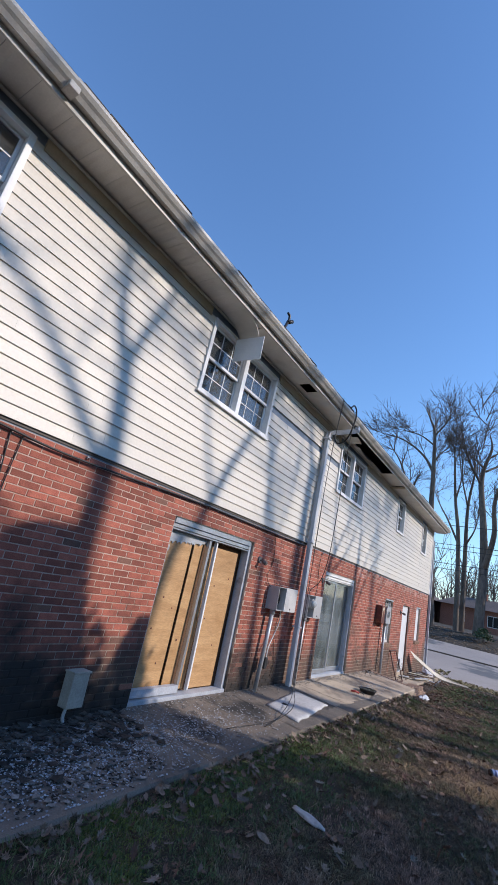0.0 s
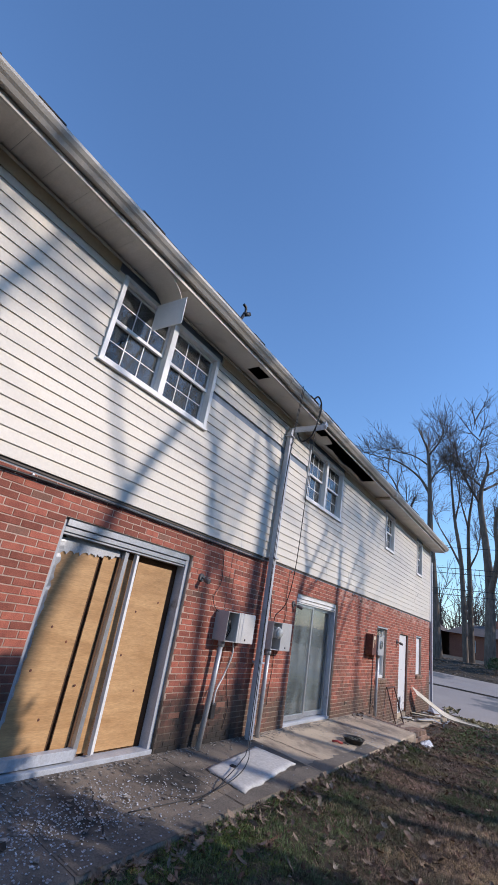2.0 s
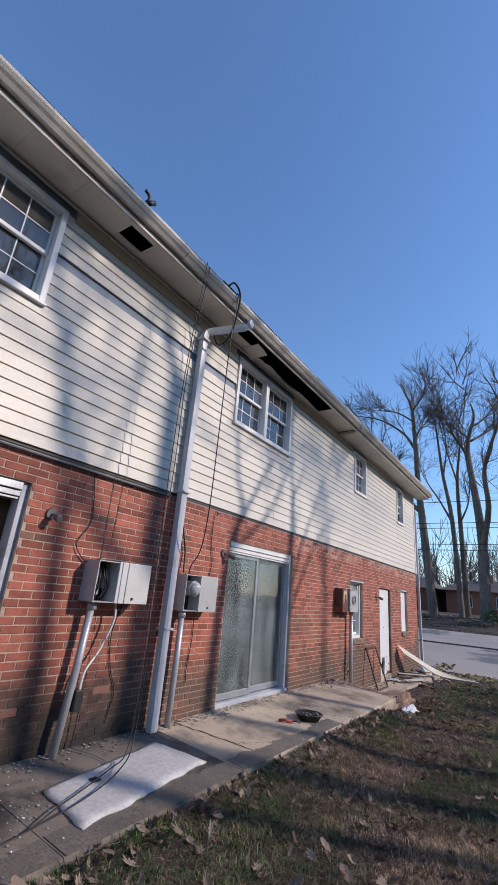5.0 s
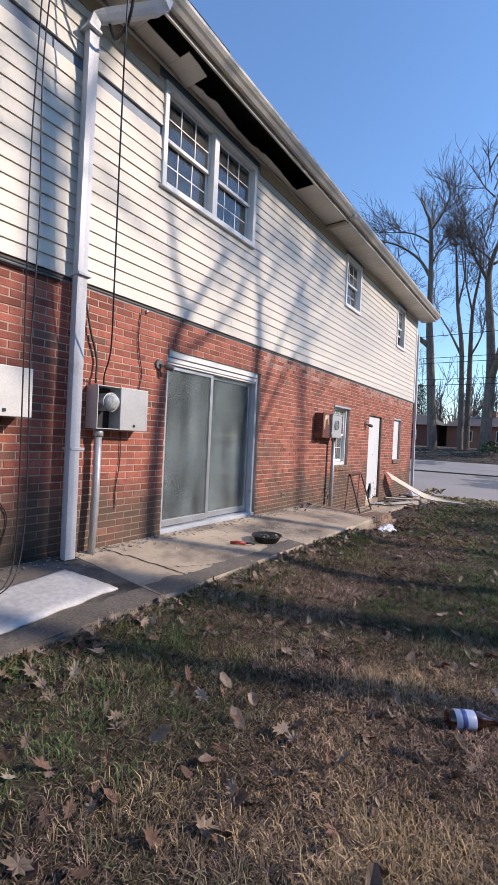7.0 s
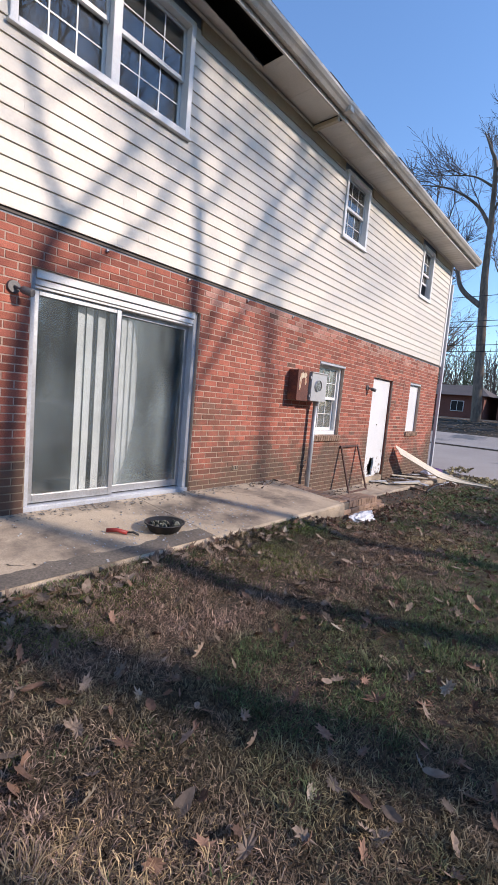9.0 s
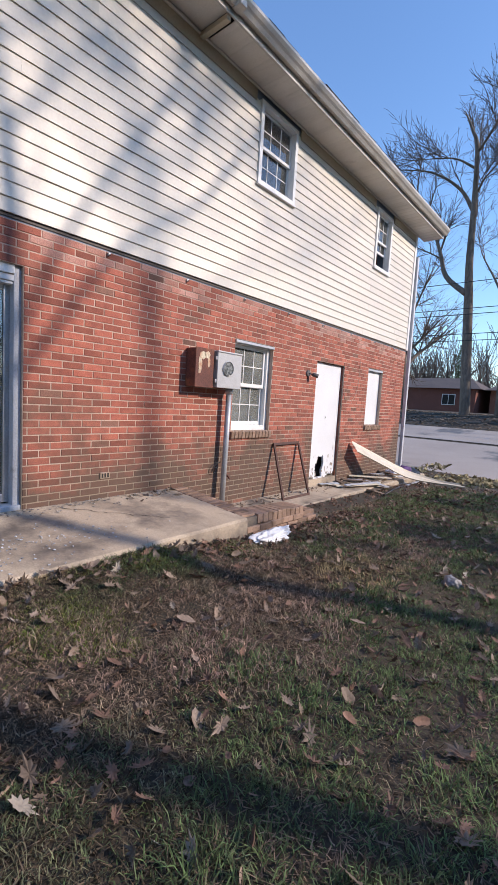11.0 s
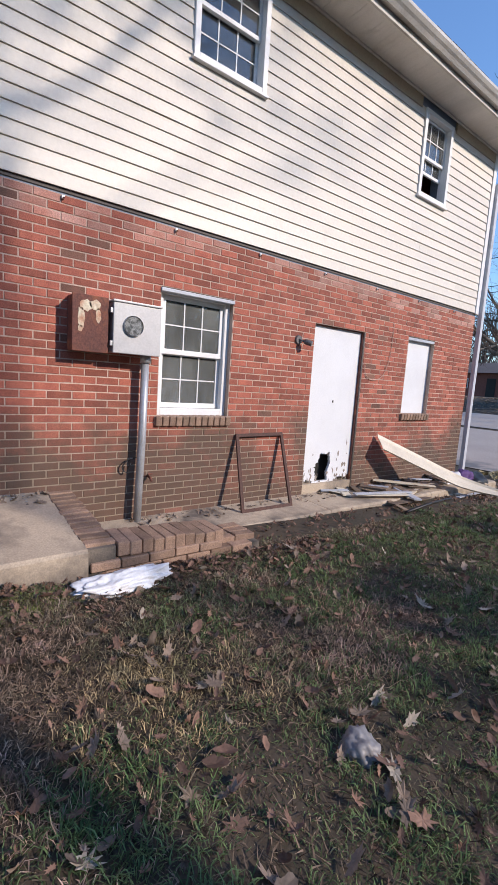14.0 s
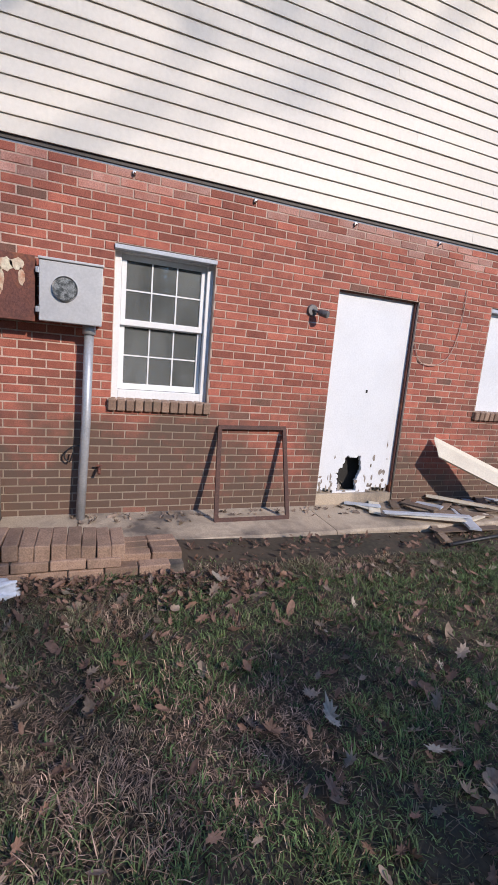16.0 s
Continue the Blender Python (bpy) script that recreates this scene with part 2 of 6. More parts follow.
def tube_rings(points, radii, sides, verts, faces, cap=True):
    """A round tube along a polyline, appended to verts and faces."""
    start = len(verts)
    pts = [Vector(p) for p in points]
    side = None
    for i, p in enumerate(pts):
        d = (pts[min(i + 1, len(pts) - 1)] - pts[max(i - 1, 0)]).normalized()
        ref = side if side else (Vector((1, 0, 0)) if abs(d.x) < 0.8 else Vector((0, 1, 0)))
        u = (ref - d * ref.dot(d)).normalized()
        side = u
        w = d.cross(u)
        for k in range(sides):
            a = 2 * math.pi * k / sides
            verts.append(p + (u * math.cos(a) + w * math.sin(a)) * radii[i])
    for i in range(len(pts) - 1):
        for k in range(sides):
            a, b = start + i * sides + k, start + i * sides + (k + 1) % sides
            faces.append((a, b, b + sides, a + sides))
    if cap:
        faces.append(tuple(start + k for k in reversed(range(sides))))
        faces.append(tuple(start + (len(pts) - 1) * sides + k for k in range(sides)))


def tube(name, points, radius, material, parent=None, sides=10, **tags):
    v, f = [], []
    radii = radius if isinstance(radius, (list, tuple)) else [radius] * len(points)
    tube_rings(points, radii, sides, v, f)
    me = mesh_of(name, v, f)
    me.polygons.foreach_set("use_smooth", [len(p.vertices) == 4 for p in me.polygons])
    return put(name, me, material, parent, **tags)


def smooth_path(points, steps=6):
    """A Catmull-Rom curve through the points."""
    p = [Vector(q) for q in points]
    p = [p[0] * 2 - p[1]] + p + [p[-1] * 2 - p[-2]]
    out = []
    for i in range(1, len(p) - 2):
        for s in range(steps):
            t = s / steps
            out.append(0.5 * (2 * p[i] + (p[i + 1] - p[i - 1]) * t + (2 * p[i - 1] - 5 * p[i] + 4 * p[i + 1] - p[i + 2]) * t * t + (3 * p[i] - p[i - 1] - 3 * p[i + 1] + p[i + 2]) * t ** 3))
    return out + [p[-2]]


def cells_mesh(bm, x0, x1, ys, zs, solid):
    """Walls as cells of a y-z grid: only the outer faces of the filled cells."""
    cache = {}

    def v(x, y, z):
        key = (round(x, 4), round(y, 4), round(z, 4))
        if key not in cache:
            cache[key] = bm.verts.new(key)
        return cache[key]

    for i in range(len(ys) - 1):
        for j in range(len(zs) - 1):
            if not solid(i, j):
                continue
            a, b, c, d = ys[i], ys[i + 1], zs[j], zs[j + 1]
            bm.faces.new((v(x1, a, c), v(x1, b, c), v(x1, b, d), v(x1, a, d)))
            bm.faces.new((v(x0, a, d), v(x0, b, d), v(x0, b, c), v(x0, a, c)))
            for di, dj, q in ((-1, 0, ((x0, a, c), (x1, a, c), (x1, a, d), (x0, a, d))), (1, 0, ((x1, b, c), (x0, b, c), (x0, b, d), (x1, b, d))),
                              (0, -1, ((x1, a, c), (x0, a, c), (x0, b, c), (x1, b, c))), (0, 1, ((x0, a, d), (x1, a, d), (x1, b, d), (x0, b, d)))):
                ii, jj = i + di, j + dj
                if not (0 <= ii < len(ys) - 1 and 0 <= jj < len(zs) - 1 and solid(ii, jj)):
                    bm.faces.new([v(*k) for k in q])


def wall_with_openings(name, x0, x1, y0, y1, z0, z1, openings, material, **tags):
    inside = [(max(a, y0), min(b, y1), max(c, z0), min(d, z1)) for a, b, c, d in openings]
    ys = sorted({y0, y1, *(v for o in inside for v in o[:2])})
    zs = sorted({z0, z1, *(v for o in inside for v in o[2:])})

    def solid(i, j):
        y, z = (ys[i] + ys[i + 1]) / 2, (zs[j] + zs[j + 1]) / 2
        return not any(a < y < b and c < z < d for a, b, c, d in inside)

    bm = bmesh.new()
    cells_mesh(bm, x0, x1, ys, zs, solid)
    return part(name, bm, material, **tags)


def free_runs(y0, y1, z0, z1, openings):
    """The stretches of y between y0 and y1 that no opening overlaps at that height."""
    runs, y = [], y0
    for a, b, c, d in sorted(openings):
        if c < (z0 + z1) / 2 < d and b > y and a < y1:
            if a > y:
                runs.append((y, a))
            y = b
    if y < y1:
        runs.append((y, y1))
    return runs


# ---- plan ----
W = -3.32                      # brick face of the long wall
SOUTH, NORTH, BACK = -7.0, 19.12, -11.8
COURSE, BASE = 0.0677, -0.675  # brick courses
BRICK_TOP = BASE + 45 * COURSE


def snap(z):
    return BASE + round((z - BASE) / COURSE) * COURSE


SD1 = (3.86, 5.76, snap(-0.06), snap(2.09))
SD2 = (8.74, 10.62, snap(-0.06), snap(2.06))
BW = (13.28, 14.10, snap(0.62), snap(1.80))
DOOR = (15.32, 16.27, snap(-0.40), snap(1.78))
BOARD = (17.27, 17.96, snap(0.70), snap(1.82))
LOWER = [SD1, SD2, BW, DOOR, BOARD]
WZ0, WZ1 = 3.73, 4.83
UPPER = [(-0.95, 0.87, WZ0, WZ1), (3.61, 5.42, WZ0, WZ1), (8.50, 10.24, WZ0, WZ1), (13.49, 14.32, WZ0 + 0.12, WZ1 + 0.03), (17.03, 17.74, WZ0, WZ1)]
SID0, SID_STEP = 2.415, 0.1205
EAVE_X, GUT_X, SOF_Z = -2.88, -2.73, 4.97


def ground_z(x, y):
    """Height of the lawn and the land to the north."""
    pts = ((-60, 0.0), (-4, -0.10), (4, -0.17), (8, -0.24), (12, -0.33), (15, -0.40), (19, -0.52), (22, -0.66), (26, -0.55), (34, 0.20), (37, 0.55), (40, 0.98), (60, 1.2), (3000, 1.2))
    for (a, u), (b, v) in zip(pts, pts[1:]):
        if y <= b:
            z = u + (v - u) * max(0, (y - a) / (b - a))
            break
    else:
        z = pts[-1][1]
    if 0 < y < 20:
        z += 0.035 * noise.noise(Vector((x * 0.5, y * 0.5, 0)))
    z -= 0.02 * min(max(x + 1.0, 0), 4) * (1 if y < 20 else 0)
    if y < 12.2 and x < -1.3:
        k = min(1, (-1.3 - x) / 0.75) * min(1, max(0, (12.2 - y) / 1.2))
        z += (max(z, -0.165) - z) * k
    return z


# ---- ground ----
def ground_all(x, y):
    z = ground_z(x, y)
    if 11.5 < y < 20 and x < -1.4:
        z -= 0.025 * min(1, (y - 11.5) / 1.5) * min(1, (-1.4 - x) / 0.8)
    if 12.4 < y < 19.35 and x < -2.72:
        z = min(z, -0.47)
    if -7.5 < y < 19.4 and x < W - 0.3:
        z = min(z, -0.5)
    return z


def sheet(name, xs, ys, lift, material, **tags):
    verts = [(x, y, ground_all(x, y) + lift) for y in ys for x in xs]
    nx = len(xs)
    faces = [(j * nx + i, j * nx + i + 1, (j + 1) * nx + i + 1, (j + 1) * nx + i) for j in range(len(ys) - 1) for i in range(nx - 1)]
    me = mesh_of(name, verts, faces)
    me.polygons.foreach_set("use_smooth", [True] * len(faces))
    return put(name, me, material, **tags)


GX = [-1500, -400, -120, -60, -30, -20, -12, -8, -5] + [-3.7 + 0.25 * i for i in range(36)] + [6, 8, 12, 20, 40, 90, 300, 1500]
GY = [-900, -200, -60, -25, -12] + [-8 + 0.25 * i for i in range(120)] + [22.5, 23, 24, 25, 26, 28, 30, 32, 34, 35, 36, 37, 38, 39, 40, 44, 50, 60, 90, 200, 600, 2500]
sheet("ground", GX, GY, 0.0, SOIL, label="worn winter lawn soil under thin grass", category="ground", kind="structure")
sheet("road", [-200, -60, -30, -20, -12, -8, -5, -2, 0, 3, 6, 12, 20, 40, 120], [21.6, 22, 22.5, 23, 24, 25, 26, 28, 29.2], 0.02, ASPHALT,
      label="pale worn asphalt parking apron", category="road", kind="structure")
sheet("road_2", [-200, -60, -30, -20, -12, -8, -5, -2, 0, 3, 6, 12, 20, 40, 120], [29.6, 30, 31, 32, 33, 34], 0.03, ASPHALT,
      label="grey asphalt street beyond the apron", category="road", kind="structure")

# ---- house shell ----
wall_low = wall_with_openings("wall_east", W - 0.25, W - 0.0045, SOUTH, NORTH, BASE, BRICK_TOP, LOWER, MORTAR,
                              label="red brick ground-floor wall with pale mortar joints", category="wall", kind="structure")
wall_up = wall_with_openings("wall_east_upper", W - 0.25, W - 0.004, SOUTH, NORTH, BRICK_TOP, 5.12, UPPER, SHADE_BACKING,
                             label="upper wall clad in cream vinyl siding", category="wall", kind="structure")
box("wall_north", BACK, W - 0.25, NORTH - 0.25, NORTH, BASE, 5.12, BRICK_STUFF, label="red brick end wall of the house", category="wall", kind="structure")
box("wall_south", BACK, W - 0.25, SOUTH, SOUTH + 0.25, BASE, 5.12, BRICK_STUFF, label="red brick end wall of the house", category="wall", kind="structure")
box("wall_west", BACK - 0.25, BACK, SOUTH, NORTH, BASE, 5.12, BRICK_STUFF, label="red brick rear wall of the house", category="wall", kind="structure")
# inner surfaces take the near-black room colour, so the windows look dark
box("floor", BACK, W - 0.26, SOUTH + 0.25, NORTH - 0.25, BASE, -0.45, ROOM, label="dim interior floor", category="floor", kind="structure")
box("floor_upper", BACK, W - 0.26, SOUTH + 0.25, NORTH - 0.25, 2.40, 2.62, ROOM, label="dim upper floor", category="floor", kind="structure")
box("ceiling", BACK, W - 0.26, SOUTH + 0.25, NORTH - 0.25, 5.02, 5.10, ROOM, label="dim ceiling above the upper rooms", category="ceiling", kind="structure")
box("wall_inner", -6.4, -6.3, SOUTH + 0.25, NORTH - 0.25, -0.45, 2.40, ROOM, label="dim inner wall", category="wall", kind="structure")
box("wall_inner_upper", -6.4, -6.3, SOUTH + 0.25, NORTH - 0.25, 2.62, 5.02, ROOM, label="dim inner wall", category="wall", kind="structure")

# roof
RIDGE_X, PITCH = -7.56, 0.34
bm = bmesh.new()
for sgn, x_low in ((1, -2.80), (-1, -12.32)):
    z_low, z_top = 5.15, 5.15 + abs(RIDGE_X - x_low) * PITCH
    a = [bm.verts.new(p) for p in ((x_low, SOUTH - 0.4, z_low), (x_low, NORTH + 0.45, z_low), (RIDGE_X, NORTH + 0.45, z_top), (RIDGE_X, SOUTH - 0.4, z_top))]
    b = [bm.verts.new(v.co + Vector((0, 0, 0.03))) for v in a]
    for q in ((a[3], a[2], a[1], a[0]), (b[0], b[1], b[2], b[3])) + tuple((a[i], a[(i + 1) % 4], b[(i + 1) % 4], b[i]) for i in range(4)):
        bm.faces.new(q)
bmesh.ops.recalc_face_normals(bm, faces=bm.faces)
roof = part("roof", bm, SHINGLE, label="dark shingle roof with a shallow pitch", category="roof", kind="structure")
# shingle tabs along the lower edge
rng = random.Random(5)
y = SOUTH - 0.4
while y < NORTH + 0.4:
    w = rng.uniform(0.28, 0.34)
    if rng.random() < 0.86:
        box("shingle", -2.99, -2.785 + rng.uniform(-0.02, 0.012), y, y + w - 0.012, 5.183, 5.196 + rng.uniform(0, 0.008), SHINGLE, roof)
    y += w
for yy, nm in ((NORTH + 0.0, "north"), (SOUTH - 0.0, "south")):
    bm = bmesh.new()
    sg = 0.0 if nm == "north" else 0.25
    tri = [(-3.0, 5.12), (RIDGE_X, 5.12 + (RIDGE_X + 2.8) * -PITCH), (-12.1, 5.12)]
    a = [bm.verts.new((x, yy - 0.25 + sg, z)) for x, z in tri]
    b = [bm.verts.new((x, yy + sg, z)) for x, z in tri]
    bm.faces.new(a[::-1]), bm.faces.new(b)
    for i in range(3):
        bm.faces.new((a[i], a[(i + 1) % 3], b[(i + 1) % 3], b[i]))
    part("gable_" + nm, bm, SIDING, label="cream gable wall under the roof", category="wall", kind="structure")

# siding courses
lap = random.Random(11)
k = 0
while SID0 + k * SID_STEP < 4.79:
    z0 = SID0 + k * SID_STEP
    z1 = min(z0 + SID_STEP + 0.012, 4.86)
    for a, b in free_runs(SOUTH, NORTH, z0 + 0.01, z0 + SID_STEP, UPPER):
        # one course left out past the twin window: the dark gap paints a cast shadow
        if 4.20 < z0 + 0.06 < 4.36:
            pieces = [(a, b)] if not (5.3 < a < 5.6) else []
        else:
            pieces, y, = [], a
            nxt = SOUTH + lap.uniform(0.4, 3.6)
            while nxt < b:
                if nxt > y + 0.25 and b - nxt > 0.25:
                    pieces.append((y, nxt))
                    y = nxt
                nxt += 3.66
            pieces.append((y, b))
        for n_piece, (p, q) in enumerate(pieces):
            off = 0.0015 * (n_piece % 2)
            prof = [(W - 0.003, z0 + 0.004), (W + 0.023 + off, z0), (W + 0.024 + off, z0 + 0.006), (W + 0.009 + off, z1), (W - 0.003, z1)]
            n_seg = max(1, int((q - p) / 0.6))
            verts, faces = [], []
            for s in range(n_seg + 1):
                yy = p + (q + 0.02 - p) * s / n_seg if q < b else p + (q - p) * s / n_seg
                wob = 0.0012 * noise.noise(Vector((yy * 1.7, z0 * 9, 3)))
                verts += [(x + wob, yy, z + wob * 0.8) for x, z in prof]
            m = len(prof)
            for s in range(n_seg):
                for e in range(m):
                    faces.append((s * m + e, s * m + (e + 1) % m, (s + 1) * m + (e + 1) % m, (s + 1) * m + e))
            faces += [tuple(range(m))[::-1], tuple(n_seg * m + e for e in range(m))]
            put("siding_board", mesh_of("siding_board", verts, faces), SIDING, wall_up)
    k += 1
# frieze, dark strip painted as the siding's shadow line, and corner post
for a, b in free_runs(SOUTH, NORTH, 4.80, 4.82, [(o[0] - 0.09, o[1] + 0.09, o[2], o[3]) for o in UPPER]):
    box("trim_frieze", W - 0.003, W + 0.030, a, b, 4.795, SOF_Z - 0.016, FRIEZE, bevel=0.004, label="tan frieze board under the soffit", category="trim", kind="structure")
box("trim_starter", W - 0.02, W + 0.006, SOUTH, NORTH, 2.386, 2.414, SHADOW_LINE, label="dark strip painted as the shadow line under the siding", category="trim", kind="structure")
box("trim_corner", W - 0.06, W + 0.034, NORTH - 0.075, NORTH + 0.022, 2.40, SOF_Z - 0.01, WHITE, bevel=0.004, label="white vinyl corner post", category="trim", kind="structure")

# soffit panels, laid between the wall and the fascia
soffit = thing("soffit", "cream vinyl soffit with ribbed panels and torn-out holes", "soffit", kind="structure")


def soffit_panel(y0, y1, x0, x1, z, ribs, drop=0.0):
    """One panel with ribs that run from wall to fascia; drop lowers its free end."""
    n_r = 8 if ribs else 2
    prof = []
    for i in range(n_r + 1):
        t = i / n_r
        prof.append((y0 + (y1 - y0) * t, z + (0.007 if ribs and i % 4 == 2 else 0.0) - drop * t * t))
    verts = [(x, y, zz + dz) for x in (x0, x1) for dz in (0, 0.008) for y, zz in prof]
    m = n_r + 1
    faces = []
    for i in range(n_r):
        faces += [(i, 2 * m + i, 2 * m + i + 1, i + 1), (m + i, m + i + 1, 3 * m + i + 1, 3 * m + i), (i, i + 1, m + i + 1, m + i), (2 * m + i, 3 * m + i, 3 * m + i + 1, 2 * m + i + 1)]
    faces += [(0, m, 3 * m, 2 * m), (n_r, 2 * m + n_r, 3 * m + n_r, m + n_r)]
    return put("soffit_panel", mesh_of("soffit_panel", verts, faces), SOFFIT, soffit)


y = SOUTH - 0.3
while y < NORTH + 0.4:
    y2 = min(y + 0.305, NORTH + 0.42)
    north_part, south_part = y > 12.4, y2 < 3.80
    z = SOF_Z - (0.02 if north_part else 0.0)
    if north_part or south_part:
        soffit_panel(y + 0.002, y2 - 0.002, W + 0.03, EAVE_X, z, True)
    y = y2
PLAIN = [(4.20, 5.93), (6.26, 8.02), (8.02, 8.05), (11.20, 12.42)]
for a, b in PLAIN:
    n_p = max(1, round((b - a) / 0.65))
    for i in range(n_p):
        soffit_panel(a + (b - a) * i / n_p, a + (b - a) * (i + 1) / n_p - 0.003, W + 0.03, EAVE_X, SOF_Z, False)
soffit_panel(5.93, 6.26, W + 0.03, -3.17, SOF_Z, False)
soffit_panel(5.93, 6.26, -2.96, EAVE_X, SOF_Z, False)
soffit_panel(8.05, 8.50, W + 0.03, -3.10, SOF_Z, False)
soffit_panel(8.50, 8.78, W + 0.03, -2.97, SOF_Z - 0.004, False, 0.05)


def torn_strip(y0, y1, x_in, x_edge, z, seed):
    """What is left of a soffit panel, with a ragged outer edge that sags."""
    r = random.Random(seed)
    n_s = int((y1 - y0) / 0.07)
    verts, faces = [], []
    for i in range(n_s + 1):
        yy = y0 + (y1 - y0) * i / n_s
        xe = x_edge + r.uniform(-0.018, 0.014) + 0.03 * math.sin(yy * 5)
        sag = 0.02 * abs(math.sin(yy * 2.3)) + r.uniform(0, 0.006)
        verts += [(x_in, yy, z), (x_in, yy, z + 0.008), (xe, yy, z - sag), (xe, yy, z - sag + 0.008)]
    for i in range(n_s):
        a, b = i * 4, i * 4 + 4
        faces += [(a, a + 2, b + 2, b), (a + 1, b + 1, b + 3, a + 3), (a + 2, a + 3, b + 3, b + 2), (a, b, b + 1, a + 1)]
    faces += [(0, 1, 3, 2), tuple(n_s * 4 + q for q in (0, 2, 3, 1))]
    put("soffit_panel", mesh_of("soffit_panel", verts, faces), SOFFIT, soffit, "torn soffit strip with a ragged edge")


torn_strip(8.78, 11.20, W + 0.03, -3.17, SOF_Z - 0.006, 3)
# the panel that has come down over the first twin window: it curls from the soffit to hang upright
verts, faces, prof = [], [], []
for i in range(9):
    a = i / 8 * math.pi / 2
    prof.append((3.72 + 0.46 * math.sin(a), SOF_Z - 0.20 * (1 - math.cos(a))))
prof += [(4.19, SOF_Z - 0.24), (4.20, SOF_Z - 0.27)]
for i, (yy, zz) in enumerate(prof):
    xi = W + 0.04 + 0.02 * i / 10
    verts += [(xi, yy, zz), (EAVE_X - 0.003 - 0.006 * i, yy + 0.01, zz - 0.006 * i), (xi, yy + 0.006, zz + 0.006), (EAVE_X - 0.003 - 0.006 * i, yy + 0.016, zz + 0.006 - 0.006 * i)]
for i in range(len(prof) - 1):
    a, b = i * 4, i * 4 + 4
    faces += [(a, a + 1, b + 1, b), (a + 2, b + 2, b + 3, a + 3), (a, b, b + 2, a + 2), (a + 1, a + 3, b + 3, b + 1)]
me = mesh_of("soffit_panel", verts, faces)
put("soffit_panel", me, SOFFIT, soffit, "soffit panel sagging in a curl")
soffit_panel(3.55, 4.22, W + 0.03, EAVE_X, SOF_Z + 0.012, False)
bm = bmesh.new()
add_box(bm, -3.27, -2.80, -0.006, 0.006, -0.33, 0.02, 0.003)
bmesh.ops.transform(bm, matrix=pose(0, 4.23, SOF_Z - 0.22, 3, 0, 2), verts=bm.verts)
part("soffit_flap", bm, WHITE, soffit, "white soffit piece hanging upright")
box("soffit_trim", W + 0.03, EAVE_X - 0.004, 12.40, 12.46, SOF_Z - 0.075, SOF_Z - 0.022, FRIEZE, soffit, 0.006)
box("soffit_channel", W + 0.031, W + 0.055, SOUTH, NORTH, SOF_Z - 0.045, SOF_Z - 0.021, SOFFIT, soffit, 0.003)
box("fascia", EAVE_X, EAVE_X + 0.022, SOUTH - 0.3, NORTH + 0.42, SOF_Z - 0.03, 5.15, GUTTER, label="cream fascia board behind the gutter", category="fascia", kind="structure")

# gutter: K-profile trough in lengths with joints
gutter = thing("gutter", "dented off-white metal rain gutter along the eave", "gutter", at=(0, 0, 0))
GP = [(EAVE_X + 0.026, 5.125), (EAVE_X + 0.026, 5.0), (-2.80, 4.995), (-2.775, 5.03), (-2.752, 5.05), (GUT_X, 5.085), (GUT_X, 5.118), (GUT_X - 0.012, 5.122),
      (GUT_X - 0.012, 5.088), (-2.762, 5.055), (-2.785, 5.036), (-2.806, 5.003), (EAVE_X + 0.034, 5.008), (EAVE_X + 0.034, 5.125)]
runs = [(SOUTH - 0.3, 0.80), (0.80, 6.6), (6.6, 12.48), (12.48, NORTH + 0.42)]
for i, (a, b) in enumerate(runs):
    n_s = int((b - a) / 0.3)
    verts, faces = [], []
    for s in range(n_s + 1):
        yy = a + (b - a) * s / n_s
        dz = 0.012 * noise.noise(Vector((yy * 0.6, i, 0))) + (0.006 if i % 2 else -0.004)
        dx = 0.008 * noise.noise(Vector((yy * 0.9, i + 7, 0)))
        verts += [(x + (dx if x > -2.85 else 0), yy, z + dz) for x, z in GP]
    m = len(GP)
    for s in range(n_s):
        for e in range(m):
            faces.append((s * m + e, (s + 1) * m + e, (s + 1) * m + (e + 1) % m, s * m + (e + 1) % m))
    faces += [tuple(range(m)), tuple(n_s * m + e for e in range(m))[::-1]]
    put("gutter_length", mesh_of("gutter_length", verts, faces), GUTTER, gutter)
for yj in (0.80, 12.48):
    box("gutter_joint", EAVE_X + 0.03, GUT_X + 0.006, yj - 0.05, yj + 0.05, 4.985, 5.05, GUTTER, gutter, 0.012)


# ---- upper windows ----
def sash(parent, y0, y1, z0, z1, x, cols=3, rows=2, material=WHITE, glass=GLASS, bar=0.030, muntin=0.006):
    """A glazed sash: four rails, bars and its panes."""
    bm = bmesh.new()
    add_box(bm, x - 0.03, x, y0, y1, z0, z0 + bar + 0.01, 0.004)
    add_box(bm, x - 0.03, x, y0, y1, z1 - bar, z1, 0.004)
    add_box(bm, x - 0.03, x - 0.001, y0, y0 + bar, z0 + bar, z1 - bar, 0.004)
    add_box(bm, x - 0.03, x - 0.001, y1 - bar, y1, z0 + bar, z1 - bar, 0.004)
    s = part("sash", bm, material, parent)
    a, b, c, d = y0 + bar, y1 - bar, z0 + bar + 0.01, z1 - bar
    p = box("pane", x - 0.018, x - 0.014, a - 0.004, b + 0.004, c - 0.004, d + 0.004, glass, s)
    p.visible_shadow = False
    for i in range(1, cols):
        yy = a + (b - a) * i / cols
        box("muntin", x - 0.0135, x - 0.009, yy - muntin, yy + muntin, c, d, material, s)
    for j in range(1, rows):
        zz = c + (d - c) * j / rows
        box("muntin", x - 0.0130, x - 0.0085, a, b, zz - muntin, zz + muntin, material, s)
    return s


